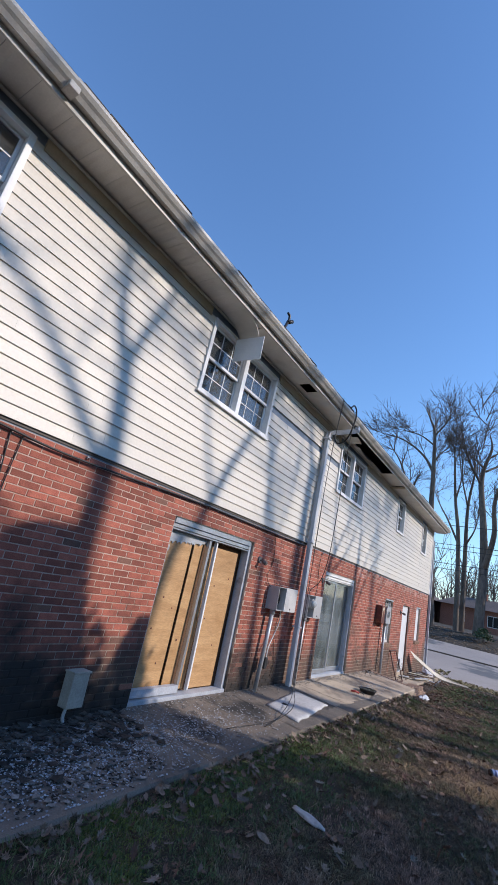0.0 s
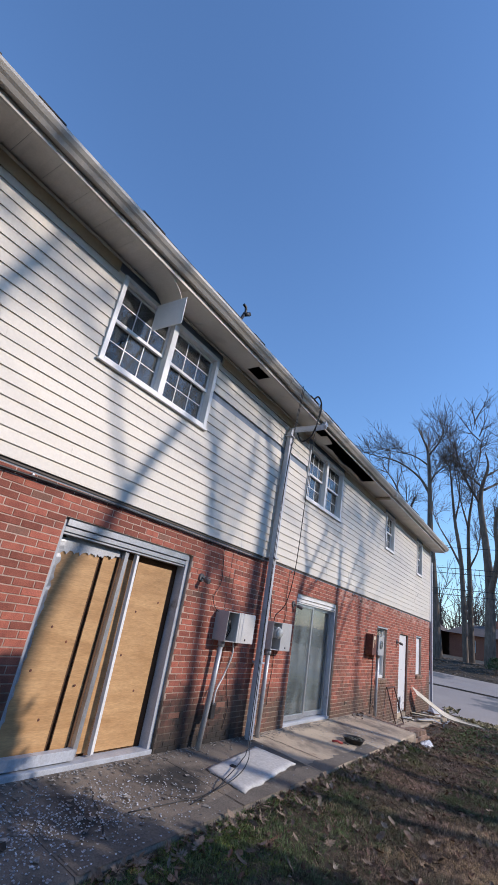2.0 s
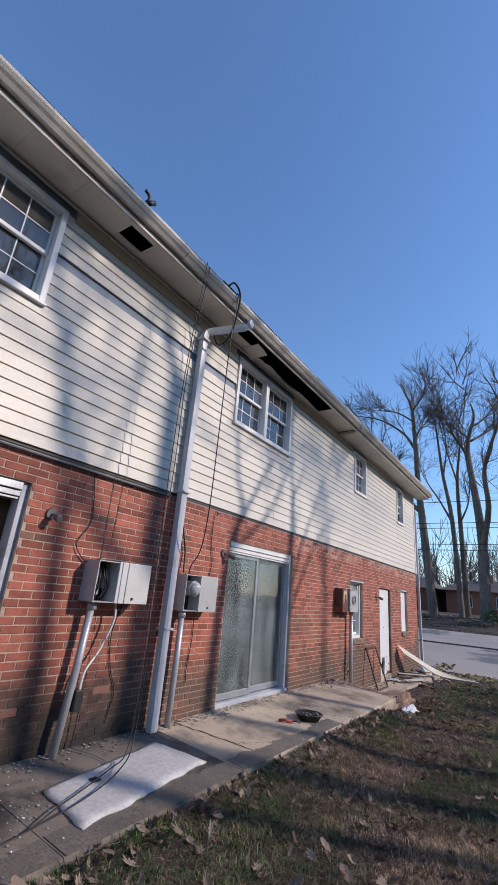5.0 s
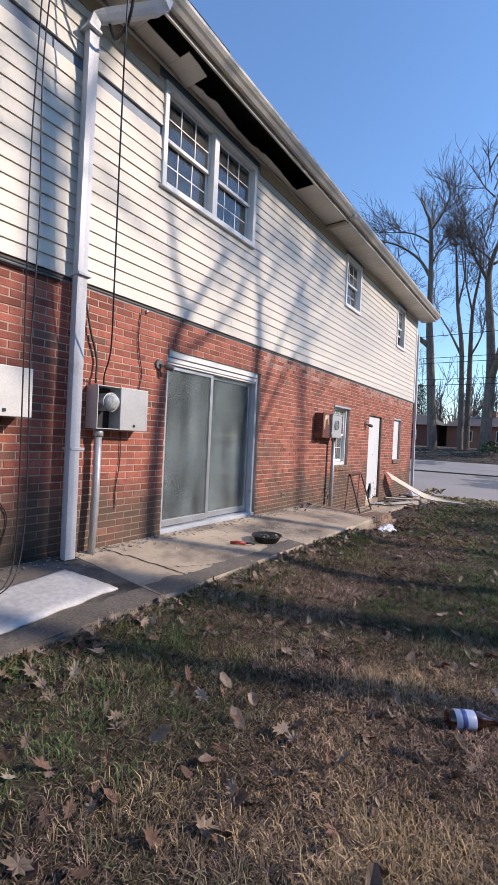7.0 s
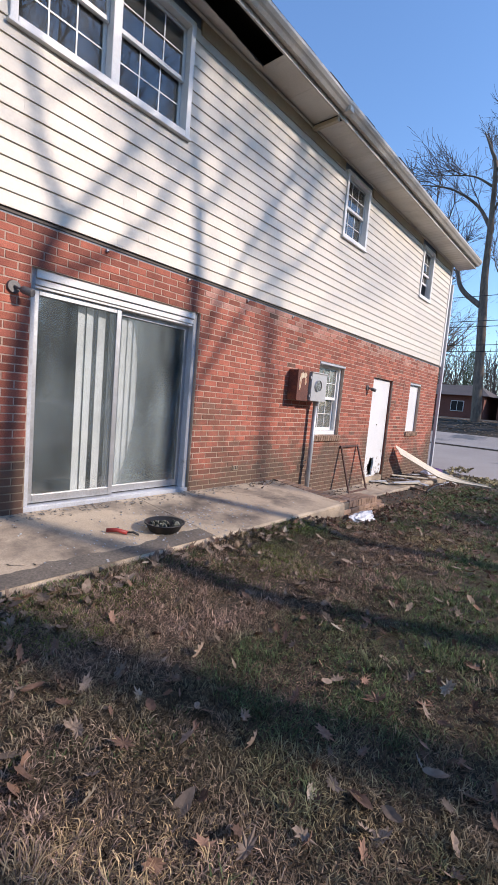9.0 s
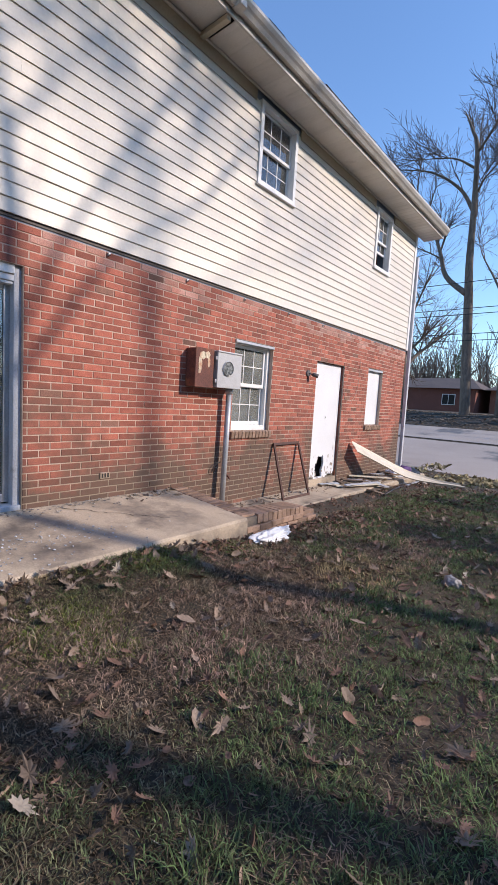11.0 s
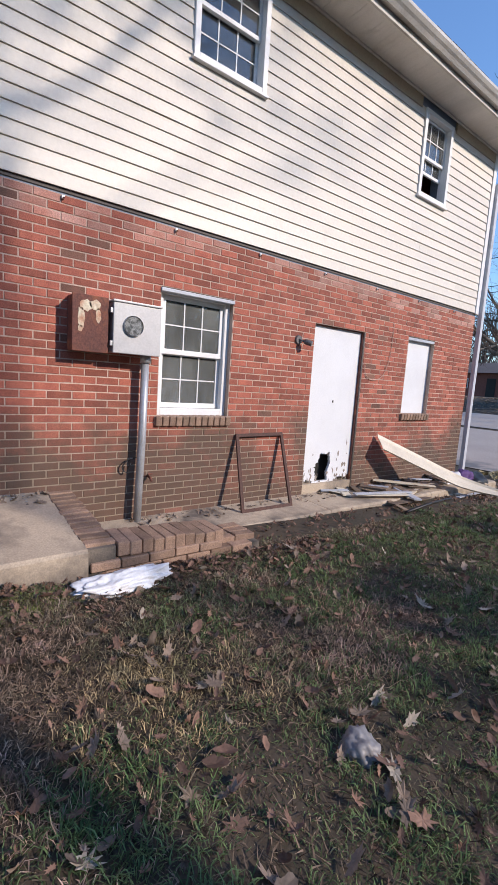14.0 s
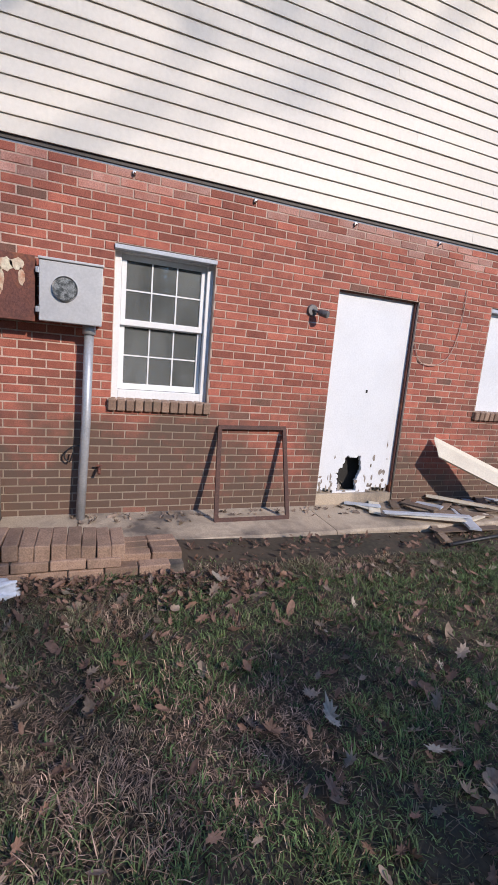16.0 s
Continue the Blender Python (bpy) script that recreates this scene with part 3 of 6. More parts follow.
def double_hung(name, o, units, open_by=0.0, label=""):
    """A double-hung window (one or two units) in white vinyl casing set in the opening o."""
    y0, y1, z0, z1 = o
    w = thing(name, label, "window", kind="structure", at=(W, y0, z0))
    w.location = (0, 0, 0)
    c = 0.058
    for nm, a in (("casing_left", (y0, y0 + c, z0, z1)), ("casing_right", (y1 - c, y1, z0, z1)), ("casing_top", (y0 + c, y1 - c, z1 - c, z1)), ("casing_bottom", (y0 + c, y1 - c, z0, z0 + 0.05))):
        box("window_frame", W - 0.09, W + 0.045, a[0], a[1], a[2], a[3], WHITE, w, 0.006)
    box("window_sill", W + 0.0, W + 0.062, y0 - 0.015, y1 + 0.015, z0 - 0.026, z0 - 0.002, WHITE, w, 0.005)
    a, b = y0 + c, y1 - c
    mull = 0.085
    step = (b - a - mull * (units - 1)) / units
    for u in range(units):
        p = a + u * (step + mull)
        q = p + step
        if u:
            box("mullion", W - 0.09, W + 0.040, p - mull, p, z0 + 0.05, z1 - c, WHITE, w, 0.006)
        zm = (z0 + 0.05 + z1 - c) / 2
        sash(w, p + 0.003, q - 0.003, zm - 0.01, z1 - c - 0.003, W - 0.028)
        sash(w, p + 0.003, q - 0.003, z0 + 0.053 + open_by, zm + 0.03 + open_by, W - 0.062)
    return w


for i, o in enumerate(UPPER):
    twin = o[1] - o[0] > 1.2
    double_hung("window_%d" % (i + 1), o, 2 if twin else 1, 0.30 if i == 4 else 0.0,
                ("white twin double-hung window with grid panes" if twin else "white double-hung window with its lower sash raised" if i == 4 else "white double-hung window with grid panes"))

# ---- slab, step and walk ----
patio = thing("patio", "stained concrete slab along the wall with cracks", "patio", kind="structure")


def slab(x0, x1, y0, y1, zw, ze, material, name="slab", parent=None, thick=0.3):
    """A slab that falls from zw at the wall to ze at its outer edge."""
    bm = bmesh.new()
    n_y = max(2, int((y1 - y0) / 0.2))
    rows = []
    for i in range(n_y + 1):
        yy = y0 + (y1 - y0) * i / n_y
        e = 0.02 * noise.noise(Vector((yy * 2.1, x1, 0)))
        rows.append([bm.verts.new(p) for p in ((x0, yy, zw), (x1 - 0.02 + e, yy, ze), (x1 + e, yy, ze - 0.022), (x1 + e + 0.01, yy, ze - thick), (x0, yy, ze - thick))])
    for r, s in zip(rows, rows[1:]):
        for k2 in range(5):
            bm.faces.new((r[k2], s[k2], s[(k2 + 1) % 5], r[(k2 + 1) % 5])[::-1])
    bm.faces.new(rows[0][::-1][::-1]), bm.faces.new(rows[-1][::-1])
    bmesh.ops.recalc_face_normals(bm, faces=bm.faces)
    return part(name, bm, material, parent)


EDGE = -2.10
for a, b, m in ((SOUTH, -1.6, CONCRETE_DARK), (-1.592, 1.4, CONCRETE_DARK), (1.408, 3.9, CONCRETE_DARK), (3.907, 5.8, CONCRETE_DARK), (5.807, 7.62, CONCRETE_DARK),
                (7.63, 9.9, CONCRETE), (9.907, 12.28, CONCRETE)):
    slab(W - 0.01, EDGE, a, b, -0.045, -0.135, m, parent=patio)
rc = random.Random(13)
for x0, y0, x1, y1, wd in ((W + 0.05, 7.95, EDGE - 0.03, 8.12, 0.010), (-2.55, 8.05, EDGE - 0.03, 8.75, 0.008), (W + 0.3, 4.7, EDGE - 0.05, 4.2, 0.009), (W + 0.1, 10.9, -2.5, 11.6, 0.006), (-2.9, 2.4, EDGE - 0.04, 2.9, 0.010), (-2.62, 5.2, EDGE - 0.03, 5.65, 0.009)):
    verts, faces = [], []
    n_c = 22
    for i in range(n_c + 1):
        t = i / n_c
        x, y = x0 + (x1 - x0) * t + rc.uniform(-0.018, 0.018), y0 + (y1 - y0) * t + rc.uniform(-0.02, 0.02)
        zc = -0.045 - 0.09 * (x - W) / (EDGE - W) + 0.003
        h2 = wd * rc.uniform(0.35, 1.0)
        verts += [(x, y - h2, zc), (x, y + h2, zc)]
    faces = [(2 * i, 2 * i + 2, 2 * i + 3, 2 * i + 1) for i in range(n_c)]
    put("crack", mesh_of("crack", verts, faces), DARK, patio)
walkway = thing("walkway", "low concrete walk below the patio", "walkway", kind="structure")
slab(W - 0.01, -2.51, 12.48, 13.042, -0.385, -0.400, CONCRETE, parent=walkway)
for a, b in ((13.05, 15.2), (15.208, 17.3), (17.308, 19.3)):
    slab(W - 0.01, -2.68, a, b, -0.385, -0.405, CONCRETE, parent=walkway)


# ---- doors and lower windows ----
def sliding_frame(name, o, label, boarded):
    """Aluminium sliding patio door in the opening o."""
    y0, y1, z0, z1 = o
    z0 = -0.045
    d = thing(name, label, "door", kind="structure")
    r = W - 0.075
    for nm, a in (("jamb", (y0, y0 + 0.05, z0, z1)), ("jamb", (y1 - 0.06, y1, z0, z1))):
        box(nm, r - 0.10, r + 0.03, a[0], a[1], a[2], a[3], PAINTED_ALU, d, 0.005)
    bm = bmesh.new()
    add_box(bm, r - 0.10, r + 0.05, y0 + 0.05, y1 - 0.06, z1 - 0.075, z1, 0.005)
    add_box(bm, r - 0.10, r + 0.03, y0 + 0.05, y1 - 0.06, z1 - 0.13, z1 - 0.08, 0.004)
    add_box(bm, r - 0.10, r + 0.015, y0 + 0.05, y1 - 0.06, z1 - 0.155, z1 - 0.134, 0.003)
    part("head_track", bm, WHITE if not boarded else ALU, d)
    box("threshold", r - 0.10, r + 0.06, y0, y1, z0 - 0.02, z0 + 0.040, PAINTED_ALU, d, 0.006)
    return d, r


STUD = mat("dark_stud_wood", (0.13, 0.070, 0.035), 0.85, second=(0.085, 0.045, 0.025), scale=4.0, fine=0.25)
d1, r1 = sliding_frame("door_1", SD1, "sliding patio door frame boarded up with plywood sheets", True)
y0, y1, z0, z1 = SD1
zt = z1 - 0.155
for a, b, dx, foot in ((0.05, 0.60, 0.0, 0.01), (0.665, 0.845, -0.012, 0.03), (0.975, 1.10, -0.016, 0.02), (1.165, 1.735, -0.010, 0.015)):
    box("plywood_sheet", r1 - 0.085 + dx, r1 - 0.070 + dx, y0 + a, y0 + b, foot, zt - 0.07, PLY, d1, 0.002)
for a, b, c, e2 in ((0.13, 1.55, 0.5, 1.0), (0.22, 0.75, 0.45, 0.35), (1.30, 1.35, 1.55, 0.55), (0.30, 1.12, 1.62, 1.48), (0.74, 0.62, 1.24, 0.9)):
    for yy, zz in ((a, b), (c, e2)):
        bm = bmesh.new()
        bmesh.ops.create_cone(bm, cap_ends=True, segments=10, radius1=0.013, radius2=0.011, depth=0.003, matrix=pose(r1 - 0.0685 - (0.010 if yy > 1.1 else 0.0), y0 + yy, zz, 0, 90, 0))
        part("knot", bm, RUST, d1)
box("void_panel", r1 - 0.13, r1 - 0.115, y0 + 0.04, y1 - 0.05, -0.05, zt + 0.1, STUD, d1)
for yy, wd, m in ((y0 + 0.90, 0.05, ALU), (y0 + 1.12, 0.035, WHITE)):
    bm = bmesh.new()
    add_box(bm, r1 - 0.05, r1 - 0.012, -wd / 2, wd / 2, 0.02, zt, 0.004)
    add_box(bm, r1 - 0.05, r1 + 0.0, -wd / 2 - 0.012, -wd / 2 - 0.002, 0.02, zt, 0.002)
    bmesh.ops.transform(bm, matrix=pose(0, yy, 0, 1.3 if wd < 0.04 else -0.4, 0, 0), verts=bm.verts)
    part("stile", bm, m, d1)
# torn weather paper left on the boards: a ragged strip down one side and along the top
rp = random.Random(4)
verts, faces = [], []
n_s = 44
for i in range(n_s + 1):
    zz = 0.25 + (zt - 0.27) * i / n_s
    wd = 0.06 + 0.05 * i / n_s + rp.uniform(-0.014, 0.014)
    verts += [(r1 - 0.066, y0 + 0.045, zz), (r1 - 0.062 + rp.uniform(0, 0.01), y0 + 0.045 + wd, zz), (r1 - 0.069, y0 + 0.045, zz), (r1 - 0.0685, y0 + 0.045 + wd, zz)]
for i in range(n_s):
    a, b = i * 4, i * 4 + 4
    faces += [(a, a + 1, b + 1, b), (a + 2, b + 2, b + 3, a + 3), (a + 1, a + 3, b + 3, b + 1)]
put("torn_paper", mesh_of("torn_paper", verts, faces), CONDUIT, d1, "torn grey weather paper")
verts, faces = [], []
for i in range(n_s + 1):
    yy = y0 + 0.15 + 0.75 * i / n_s
    dp = 0.16 - 0.08 * i / n_s + rp.uniform(-0.02, 0.02)
    verts += [(r1 - 0.060, yy, zt), (r1 - 0.056, yy, zt - dp), (r1 - 0.064, yy, zt), (r1 - 0.0635, yy, zt - dp)]
for i in range(n_s):
    a, b = i * 4, i * 4 + 4
    faces += [(a, a + 1, b + 1, b)[::-1], (a + 2, b + 2, b + 3, a + 3)[::-1], (a + 1, a + 3, b + 3, b + 1)[::-1]]
put("torn_paper", mesh_of("torn_paper", verts, faces), CONDUIT, d1, "torn grey weather paper")
box("sill_board", r1 - 0.06, r1 + 0.02, y0 + 0.05, y0 + 0.88, 0.012, 0.10, PAINTED_ALU, d1, 0.004)

d2, r2 = sliding_frame("door_2", SD2, "glass sliding patio door with dusty panes and blinds", False)
y0, y1, z0, z1 = SD2
zt = z1 - 0.155
ym = (y0 + y1) / 2 - 0.06
for a, b, x in ((y0 + 0.05, ym + 0.03, r2 - 0.012), (ym - 0.03, y1 - 0.06, r2 - 0.055)):
    bm = bmesh.new()
    s = 0.05
    add_box(bm, x - 0.03, x, a, a + s, 0.01, zt, 0.004)
    add_box(bm, x - 0.03, x, b - s, b, 0.01, zt, 0.004)
    add_box(bm, x - 0.03, x - 0.001, a + s, b - s, zt - 0.05, zt, 0.004)
    add_box(bm, x - 0.03, x - 0.001, a + s, b - s, 0.01, 0.085, 0.004)
    leaf = part("door_leaf", bm, ALU, d2)
    g = box("pane", x - 0.018, x - 0.012, a + s - 0.005, b - s + 0.005, 0.08, zt - 0.045, GLASS_DIRTY, leaf)
    g.visible_shadow = False
for i, yy in enumerate((9.285, 9.37, 9.495, 9.62, 9.69, 9.76, 9.83, 9.90)):
    bm = bmesh.new()
    add_box(bm, -0.002, 0.002, -0.043, 0.043, 0.05, zt - 0.03)
    bmesh.ops.transform(bm, matrix=pose(r2 - 0.112, yy, 0, 0, 0, 13 + 6 * math.sin(i * 2.1)), verts=bm.verts)
    part("blind_slat", bm, BLIND, d2)
box("curtain_rail", r2 - 0.17, r2 - 0.13, y0 + 0.1, y1 - 0.1, zt - 0.03, zt, BLIND, d2)

# small window with a metal head, in the brick
y0, y1, z0, z1 = BW
w6 = thing("window_6", "white basement window with grid panes and brick sill", "window", kind="structure")
r = W - 0.085
for a in ((y0, y0 + 0.055, z0, z1 - 0.055), (y1 - 0.055, y1, z0, z1 - 0.055), (y0 + 0.055, y1 - 0.055, z0, z0 + 0.07), (y0, y1, z1 - 0.055, z1 - 0.004)):
    box("window_frame", r - 0.06, r + 0.02, *a, WHITE, w6, 0.005)
box("head_flashing", r + 0.02, W + 0.02, y0 - 0.005, y1 + 0.005, z1 - 0.045, z1 - 0.012, PAINTED_ALU, w6, 0.004)
zm = z0 + 0.07 + (z1 - z0 - 0.125) * 0.5
sash(w6, y0 + 0.058, y1 - 0.058, zm - 0.012, z1 - 0.058, r - 0.012, 3, 2, glass=GLASS_HAZE, bar=0.04, muntin=0.006)
sash(w6, y0 + 0.058, y1 - 0.058, z0 + 0.073, zm + 0.02, r - 0.045, 3, 2, glass=GLASS_HAZE, bar=0.04, muntin=0.006)

WOODGREY = mat("bare_grey_wood", (0.30, 0.26, 0.22), 0.85, second=(0.20, 0.165, 0.14), scale=12, fine=0.3)
# the painted door with a hole rotted through its foot
y0, y1, z0, z1 = DOOR
d3 = thing("door_3", "white painted flush door, rotted through at the foot", "door", kind="structure")
rd = random.Random(8)
cell = 0.011
ny, nz = int((y1 - y0 - 0.02) / cell), int((z1 + 0.27) / cell)
ys = [y0 + 0.002 + (y1 - y0 - 0.02) * i / ny for i in range(ny + 1)]
zs = [-0.275 + (z1 - 0.012 + 0.275) * j / nz for j in range(nz + 1)]
bm = bmesh.new()


def door_solid(i, j):
    yy, zz = (ys[i] + ys[i + 1]) / 2, (zs[j] + zs[j + 1]) / 2
    nn = noise.noise(Vector((yy * 9, zz * 6, 1))) * 0.06 + noise.noise(Vector((yy * 26, zz * 26, 2))) * 0.03
    c = 15.72 + 0.02 * math.sin(zz * 9)
    half = 0.125 - 0.30 * max(0, zz + 0.02) + nn
    if -0.25 < zz < 0.12 + nn and abs(yy - c) < half:
        return False
    if zz < -0.235 + nn * 1.2 and (yy < y0 + 0.22 or yy > 15.95):
        return False
    return True


cells_mesh(bm, W - 0.10, W - 0.062, ys, zs, door_solid)
part("door_leaf", bm, DOORWHITE, d3)
box("jamb", W - 0.16, W - 0.03, y1 - 0.018, y1, -0.28, z1, RUST, d3)
box("head_jamb", W - 0.16, W - 0.03, y0, y1 - 0.018, z1 - 0.012, z1, RUST, d3)
box("void_panel", W - 0.22, W - 0.20, y0, y1, -0.4, z1, DARK, d3)
box("threshold", W - 0.20, W - 0.02, y0, y1, -0.42, -0.272, CONCRETE, d3, 0.006)
bm = bmesh.new()
rpeel = random.Random(17)
for _ in range(70):
    cy, cz = rpeel.uniform(y0 + 0.03, y1 - 0.05), -0.27 + abs(rpeel.gauss(0, 0.16))
    if -0.26 < cz < 0.16 and abs(cy - 15.72) < 0.19 and rpeel.random() < 0.75:
        continue
    sy, sz = rpeel.uniform(0.006, 0.024), rpeel.uniform(0.012, 0.05)
    bm.faces.new([bm.verts.new((W - 0.0608, cy + sy * math.cos(6.283 * q / 9) * rpeel.uniform(0.5, 1.2), max(cz + sz * math.sin(6.283 * q / 9) * rpeel.uniform(0.5, 1.2), -0.265))) for q in range(9)])
part("peeled_patch", bm, WOODGREY, d3, "bare grey wood where paint peeled", kind="stuff")
box("door_knob_hole", W - 0.062, W - 0.058, 15.80, 15.82, 0.80, 0.83, DARK, d3)

# boarded window
y0, y1, z0, z1 = BOARD
w7 = thing("window_7", "window opening closed with a white painted board", "window", kind="structure")
box("board", W - 0.09, W - 0.07, y0, y1, z0, z1 - 0.05, DOORWHITE, w7, 0.002)
box("head_flashing", W - 0.07, W - 0.004, y0, y1, z1 - 0.05, z1 - 0.012, PAINTED_ALU, w7, 0.003)


# ---- bare trees ----
def branch_set(rng, base, direction, length, radius, depth, out, bend=0.25, up=0.15, spread=0.6):
    """Grow one limb and its children; out collects (points, radii, depth)."""
    steps = max(3, int(length / (0.9 if depth > 1 else 0.45)))
    p, d = Vector(base), Vector(direction).normalized()
    pts, rad = [p.copy()], [radius]
    end = radius * (0.45 if depth > 0 else 0.3)
    for i in range(steps):
        d = (d + Vector((rng.gauss(0, 1), rng.gauss(0, 1), rng.gauss(0, 0.7))) * bend * 0.35 + Vector((0, 0, up * 0.25))).normalized()
        p = p + d * (length / steps)
        pts.append(p.copy())
        rad.append(radius + (end - radius) * (i + 1) / steps)
    out.append((pts, rad, depth))
    if depth == 0:
        return
    kids = {4: 8, 3: 7, 2: 7, 1: 5}[depth]
    for c in range(kids):
        t = rng.uniform(0.28, 1.0) if depth < 4 else rng.uniform(0.42, 1.0)
        if c == 0:
            t = 1.0
        i = min(int(t * steps), steps)
        axis = Vector((rng.gauss(0, 1), rng.gauss(0, 1), rng.gauss(0, 1))).normalized()
        q = pts[i] - pts[i - 1]
        nd = (q.normalized() + axis * (spread if c else spread * 0.4)).normalized()
        branch_set(rng, pts[i], nd, length * rng.uniform(0.42, 0.70), max(rad[i] * rng.uniform(0.45, 0.75), 0.010), depth - 1, out, bend * 1.15, up, spread)


def bare_tree(name, x, y, height, radius, seed, lean=(0, 0), label="", first=0.42, depth=4, spread=0.95, z=None, group="", up=0.05):
    rng = random.Random(seed)
    z = ground_all(x, y) - 0.1 if z is None else z
    limbs = []
    base = Vector((x, y, z))
    branch_set(rng, base, (lean[0], lean[1], 1.0), height * first, radius, depth, limbs, 0.07, up, spread)
    e = thing(name, label or "tall bare winter tree with grey bark", "tree", group, at=(0, 0, 0))
    v, f = [], []
    pts, rad, _ = limbs[0]
    rad = [rad[0] * 1.45, *rad[1:]]
    tube_rings(pts, rad, 12, v, f)
    me = mesh_of("trunk", v, f)
    me.polygons.foreach_set("use_smooth", [True] * len(me.polygons))
    put("trunk", me, BARK, e)
    for nm, ds, material, sides in (("limb_work", (depth - 1, depth - 2), BARK, 6), ("crown", tuple(range(0, depth - 2)), TWIG, 3)):
        v, f = [], []
        for pts, rad, dd in limbs[1:]:
            if dd in ds:
                tube_rings(pts, rad, sides, v, f, False)
        me = mesh_of(nm, v, f)
        me.polygons.foreach_set("use_smooth", [True] * len(me.polygons))
        put(nm, me, material, e)
    return e


FAR = "bare trees across the street"


def tall_tree(y, trunk, limbs, radius, seed, label):
    """A tall bare tree in the upright plane at y: a trunk and main limbs drawn as (x, z), with side branches and twigs grown on them."""
    rng = random.Random(seed)
    e = thing("tree", label, "tree", FAR)
    path = smooth_path([(x, y + rng.uniform(-0.2, 0.2), z) for x, z in [(trunk[0][0], trunk[0][1] - 0.7)] + trunk], 5)
    n_p = len(path) - 1
    tube("trunk", path, [radius * (1.3 if i < 2 else 1.04 - 0.94 * (i / n_p) ** 0.9) for i in range(n_p + 1)], BARK, e, 12)
    fine = []
    for limb, r0 in [(trunk[2:], 0.0)] + limbs:
        drift = rng.uniform(-1.6, 1.6)
        pts = smooth_path([(x, y + drift * i, z) for i, (x, z) in enumerate(limb)], 5)
        n_l = len(pts) - 1
        if r0:
            tube("limb", pts, [r0 * (1 - 0.82 * i / n_l) for i in range(n_l + 1)], BARK, e, 7)
        r1 = r0 or radius * 0.4
        starts = [n_l] * 2 + [rng.randrange(n_l // 4, n_l) for _ in range(8 if radius > 0.35 else 4)]
        for i in starts:
            d = (pts[i] - pts[i - 1]).normalized() + Vector((rng.gauss(0, 0.65), rng.gauss(0, 0.5), abs(rng.gauss(0.25, 0.35))))
            branch_set(rng, pts[i], d, rng.uniform(1.3, 2.5), max(r1 * 0.26, 0.028), 2, fine, 0.30, 0.18, 0.8)
    v, f = [], []
    for pts, rad, dd in fine:
        tube_rings(pts, [max(q, 0.009) for q in rad], 4 if dd else 3, v, f, False)
    put("crown", mesh_of("crown", v, f), TWIG, e)


tall_tree(40.0, [(-7.15, 1.0), (-7.6, 7.9), (-7.75, 10.7), (-7.8, 13.8), (-8.0, 17.7), (-8.4, 19.0), (-9.0, 20.4)],
          [([(-7.7, 8.7), (-9.1, 10.0), (-9.6, 11.6), (-10.6, 14.4), (-11.4, 15.8)], 0.20), ([(-8.0, 17.5), (-6.9, 18.6), (-6.4, 19.8)], 0.10),
           ([(-7.85, 13.9), (-8.8, 15.5), (-10.7, 17.0), (-13.4, 17.9)], 0.14), ([(-8.0, 16.6), (-9.5, 17.8), (-11.8, 18.6)], 0.09), ([(-7.8, 15.0), (-7.1, 15.6), (-5.6, 16.4)], 0.09)],
          0.39, 12, "tall bare tree with a broad fork and grey bark")
tall_tree(41.0, [(-5.4, 1.0), (-5.6, 8.1), (-6.0, 11.8), (-6.3, 15.6), (-6.4, 16.8)],
          [([(-5.6, 8.0), (-6.7, 10.1), (-8.0, 12.3), (-8.8, 14.0)], 0.10), ([(-6.0, 11.8), (-5.4, 14.0), (-5.6, 17.0)], 0.08)], 0.27, 23, "tall bare tree with slender upright limbs")
tall_tree(41.6, [(-5.05, 1.0), (-5.1, 7.2), (-5.1, 11.4), (-4.7, 14.6), (-4.9, 16.2)],
          [([(-5.1, 8.0), (-4.4, 9.6), (-4.2, 11.6)], 0.09), ([(-5.1, 11.4), (-5.6, 14.2), (-5.9, 17.8)], 0.08)], 0.28, 34, "tall bare tree with a straight dark trunk")
tall_tree(40.6, [(-3.75, 1.0), (-3.55, 6.1), (-3.7, 9.5), (-4.0, 13.1), (-3.8, 14.8), (-3.3, 16.4), (-3.5, 17.8)],
          [([(-3.55, 6.0), (-2.8, 8.7), (-2.7, 11.2), (-1.5, 14.0), (-0.9, 15.8)], 0.25), ([(-4.0, 13.1), (-4.9, 15.0), (-5.4, 16.8)], 0.12), ([(-3.8, 14.6), (-5.1, 16.0), (-6.6, 16.6)], 0.10),
           ([(-3.7, 14.4), (-2.6, 15.6), (-1.6, 17.0)], 0.11), ([(-3.5, 15.6), (-2.4, 16.8), (-2.1, 18.0)], 0.08)], 0.44, 47, "tall bare tree with a thick forked trunk")
bare_tree("tree", 4.5, 44.0, 20, 0.45, 58, (0.0, 0), "tall bare tree with a wide crown", first=0.45, group=FAR)
bare_tree("tree", -14.0, 47.0, 17, 0.36, 61, (0.0, 0), "bare tree with thin twigs beyond the street", first=0.45, group=FAR)

# trees that stand on the lawn behind the walker and cast their shadows on the wall
def cast(x, y, z):
    """The place, in the upright plane at x, that shades the point (y, z) of the wall."""
    k = (x - W) / SUN.x
    return Vector((x, y + SUN.y * k, z + SUN.z * k))


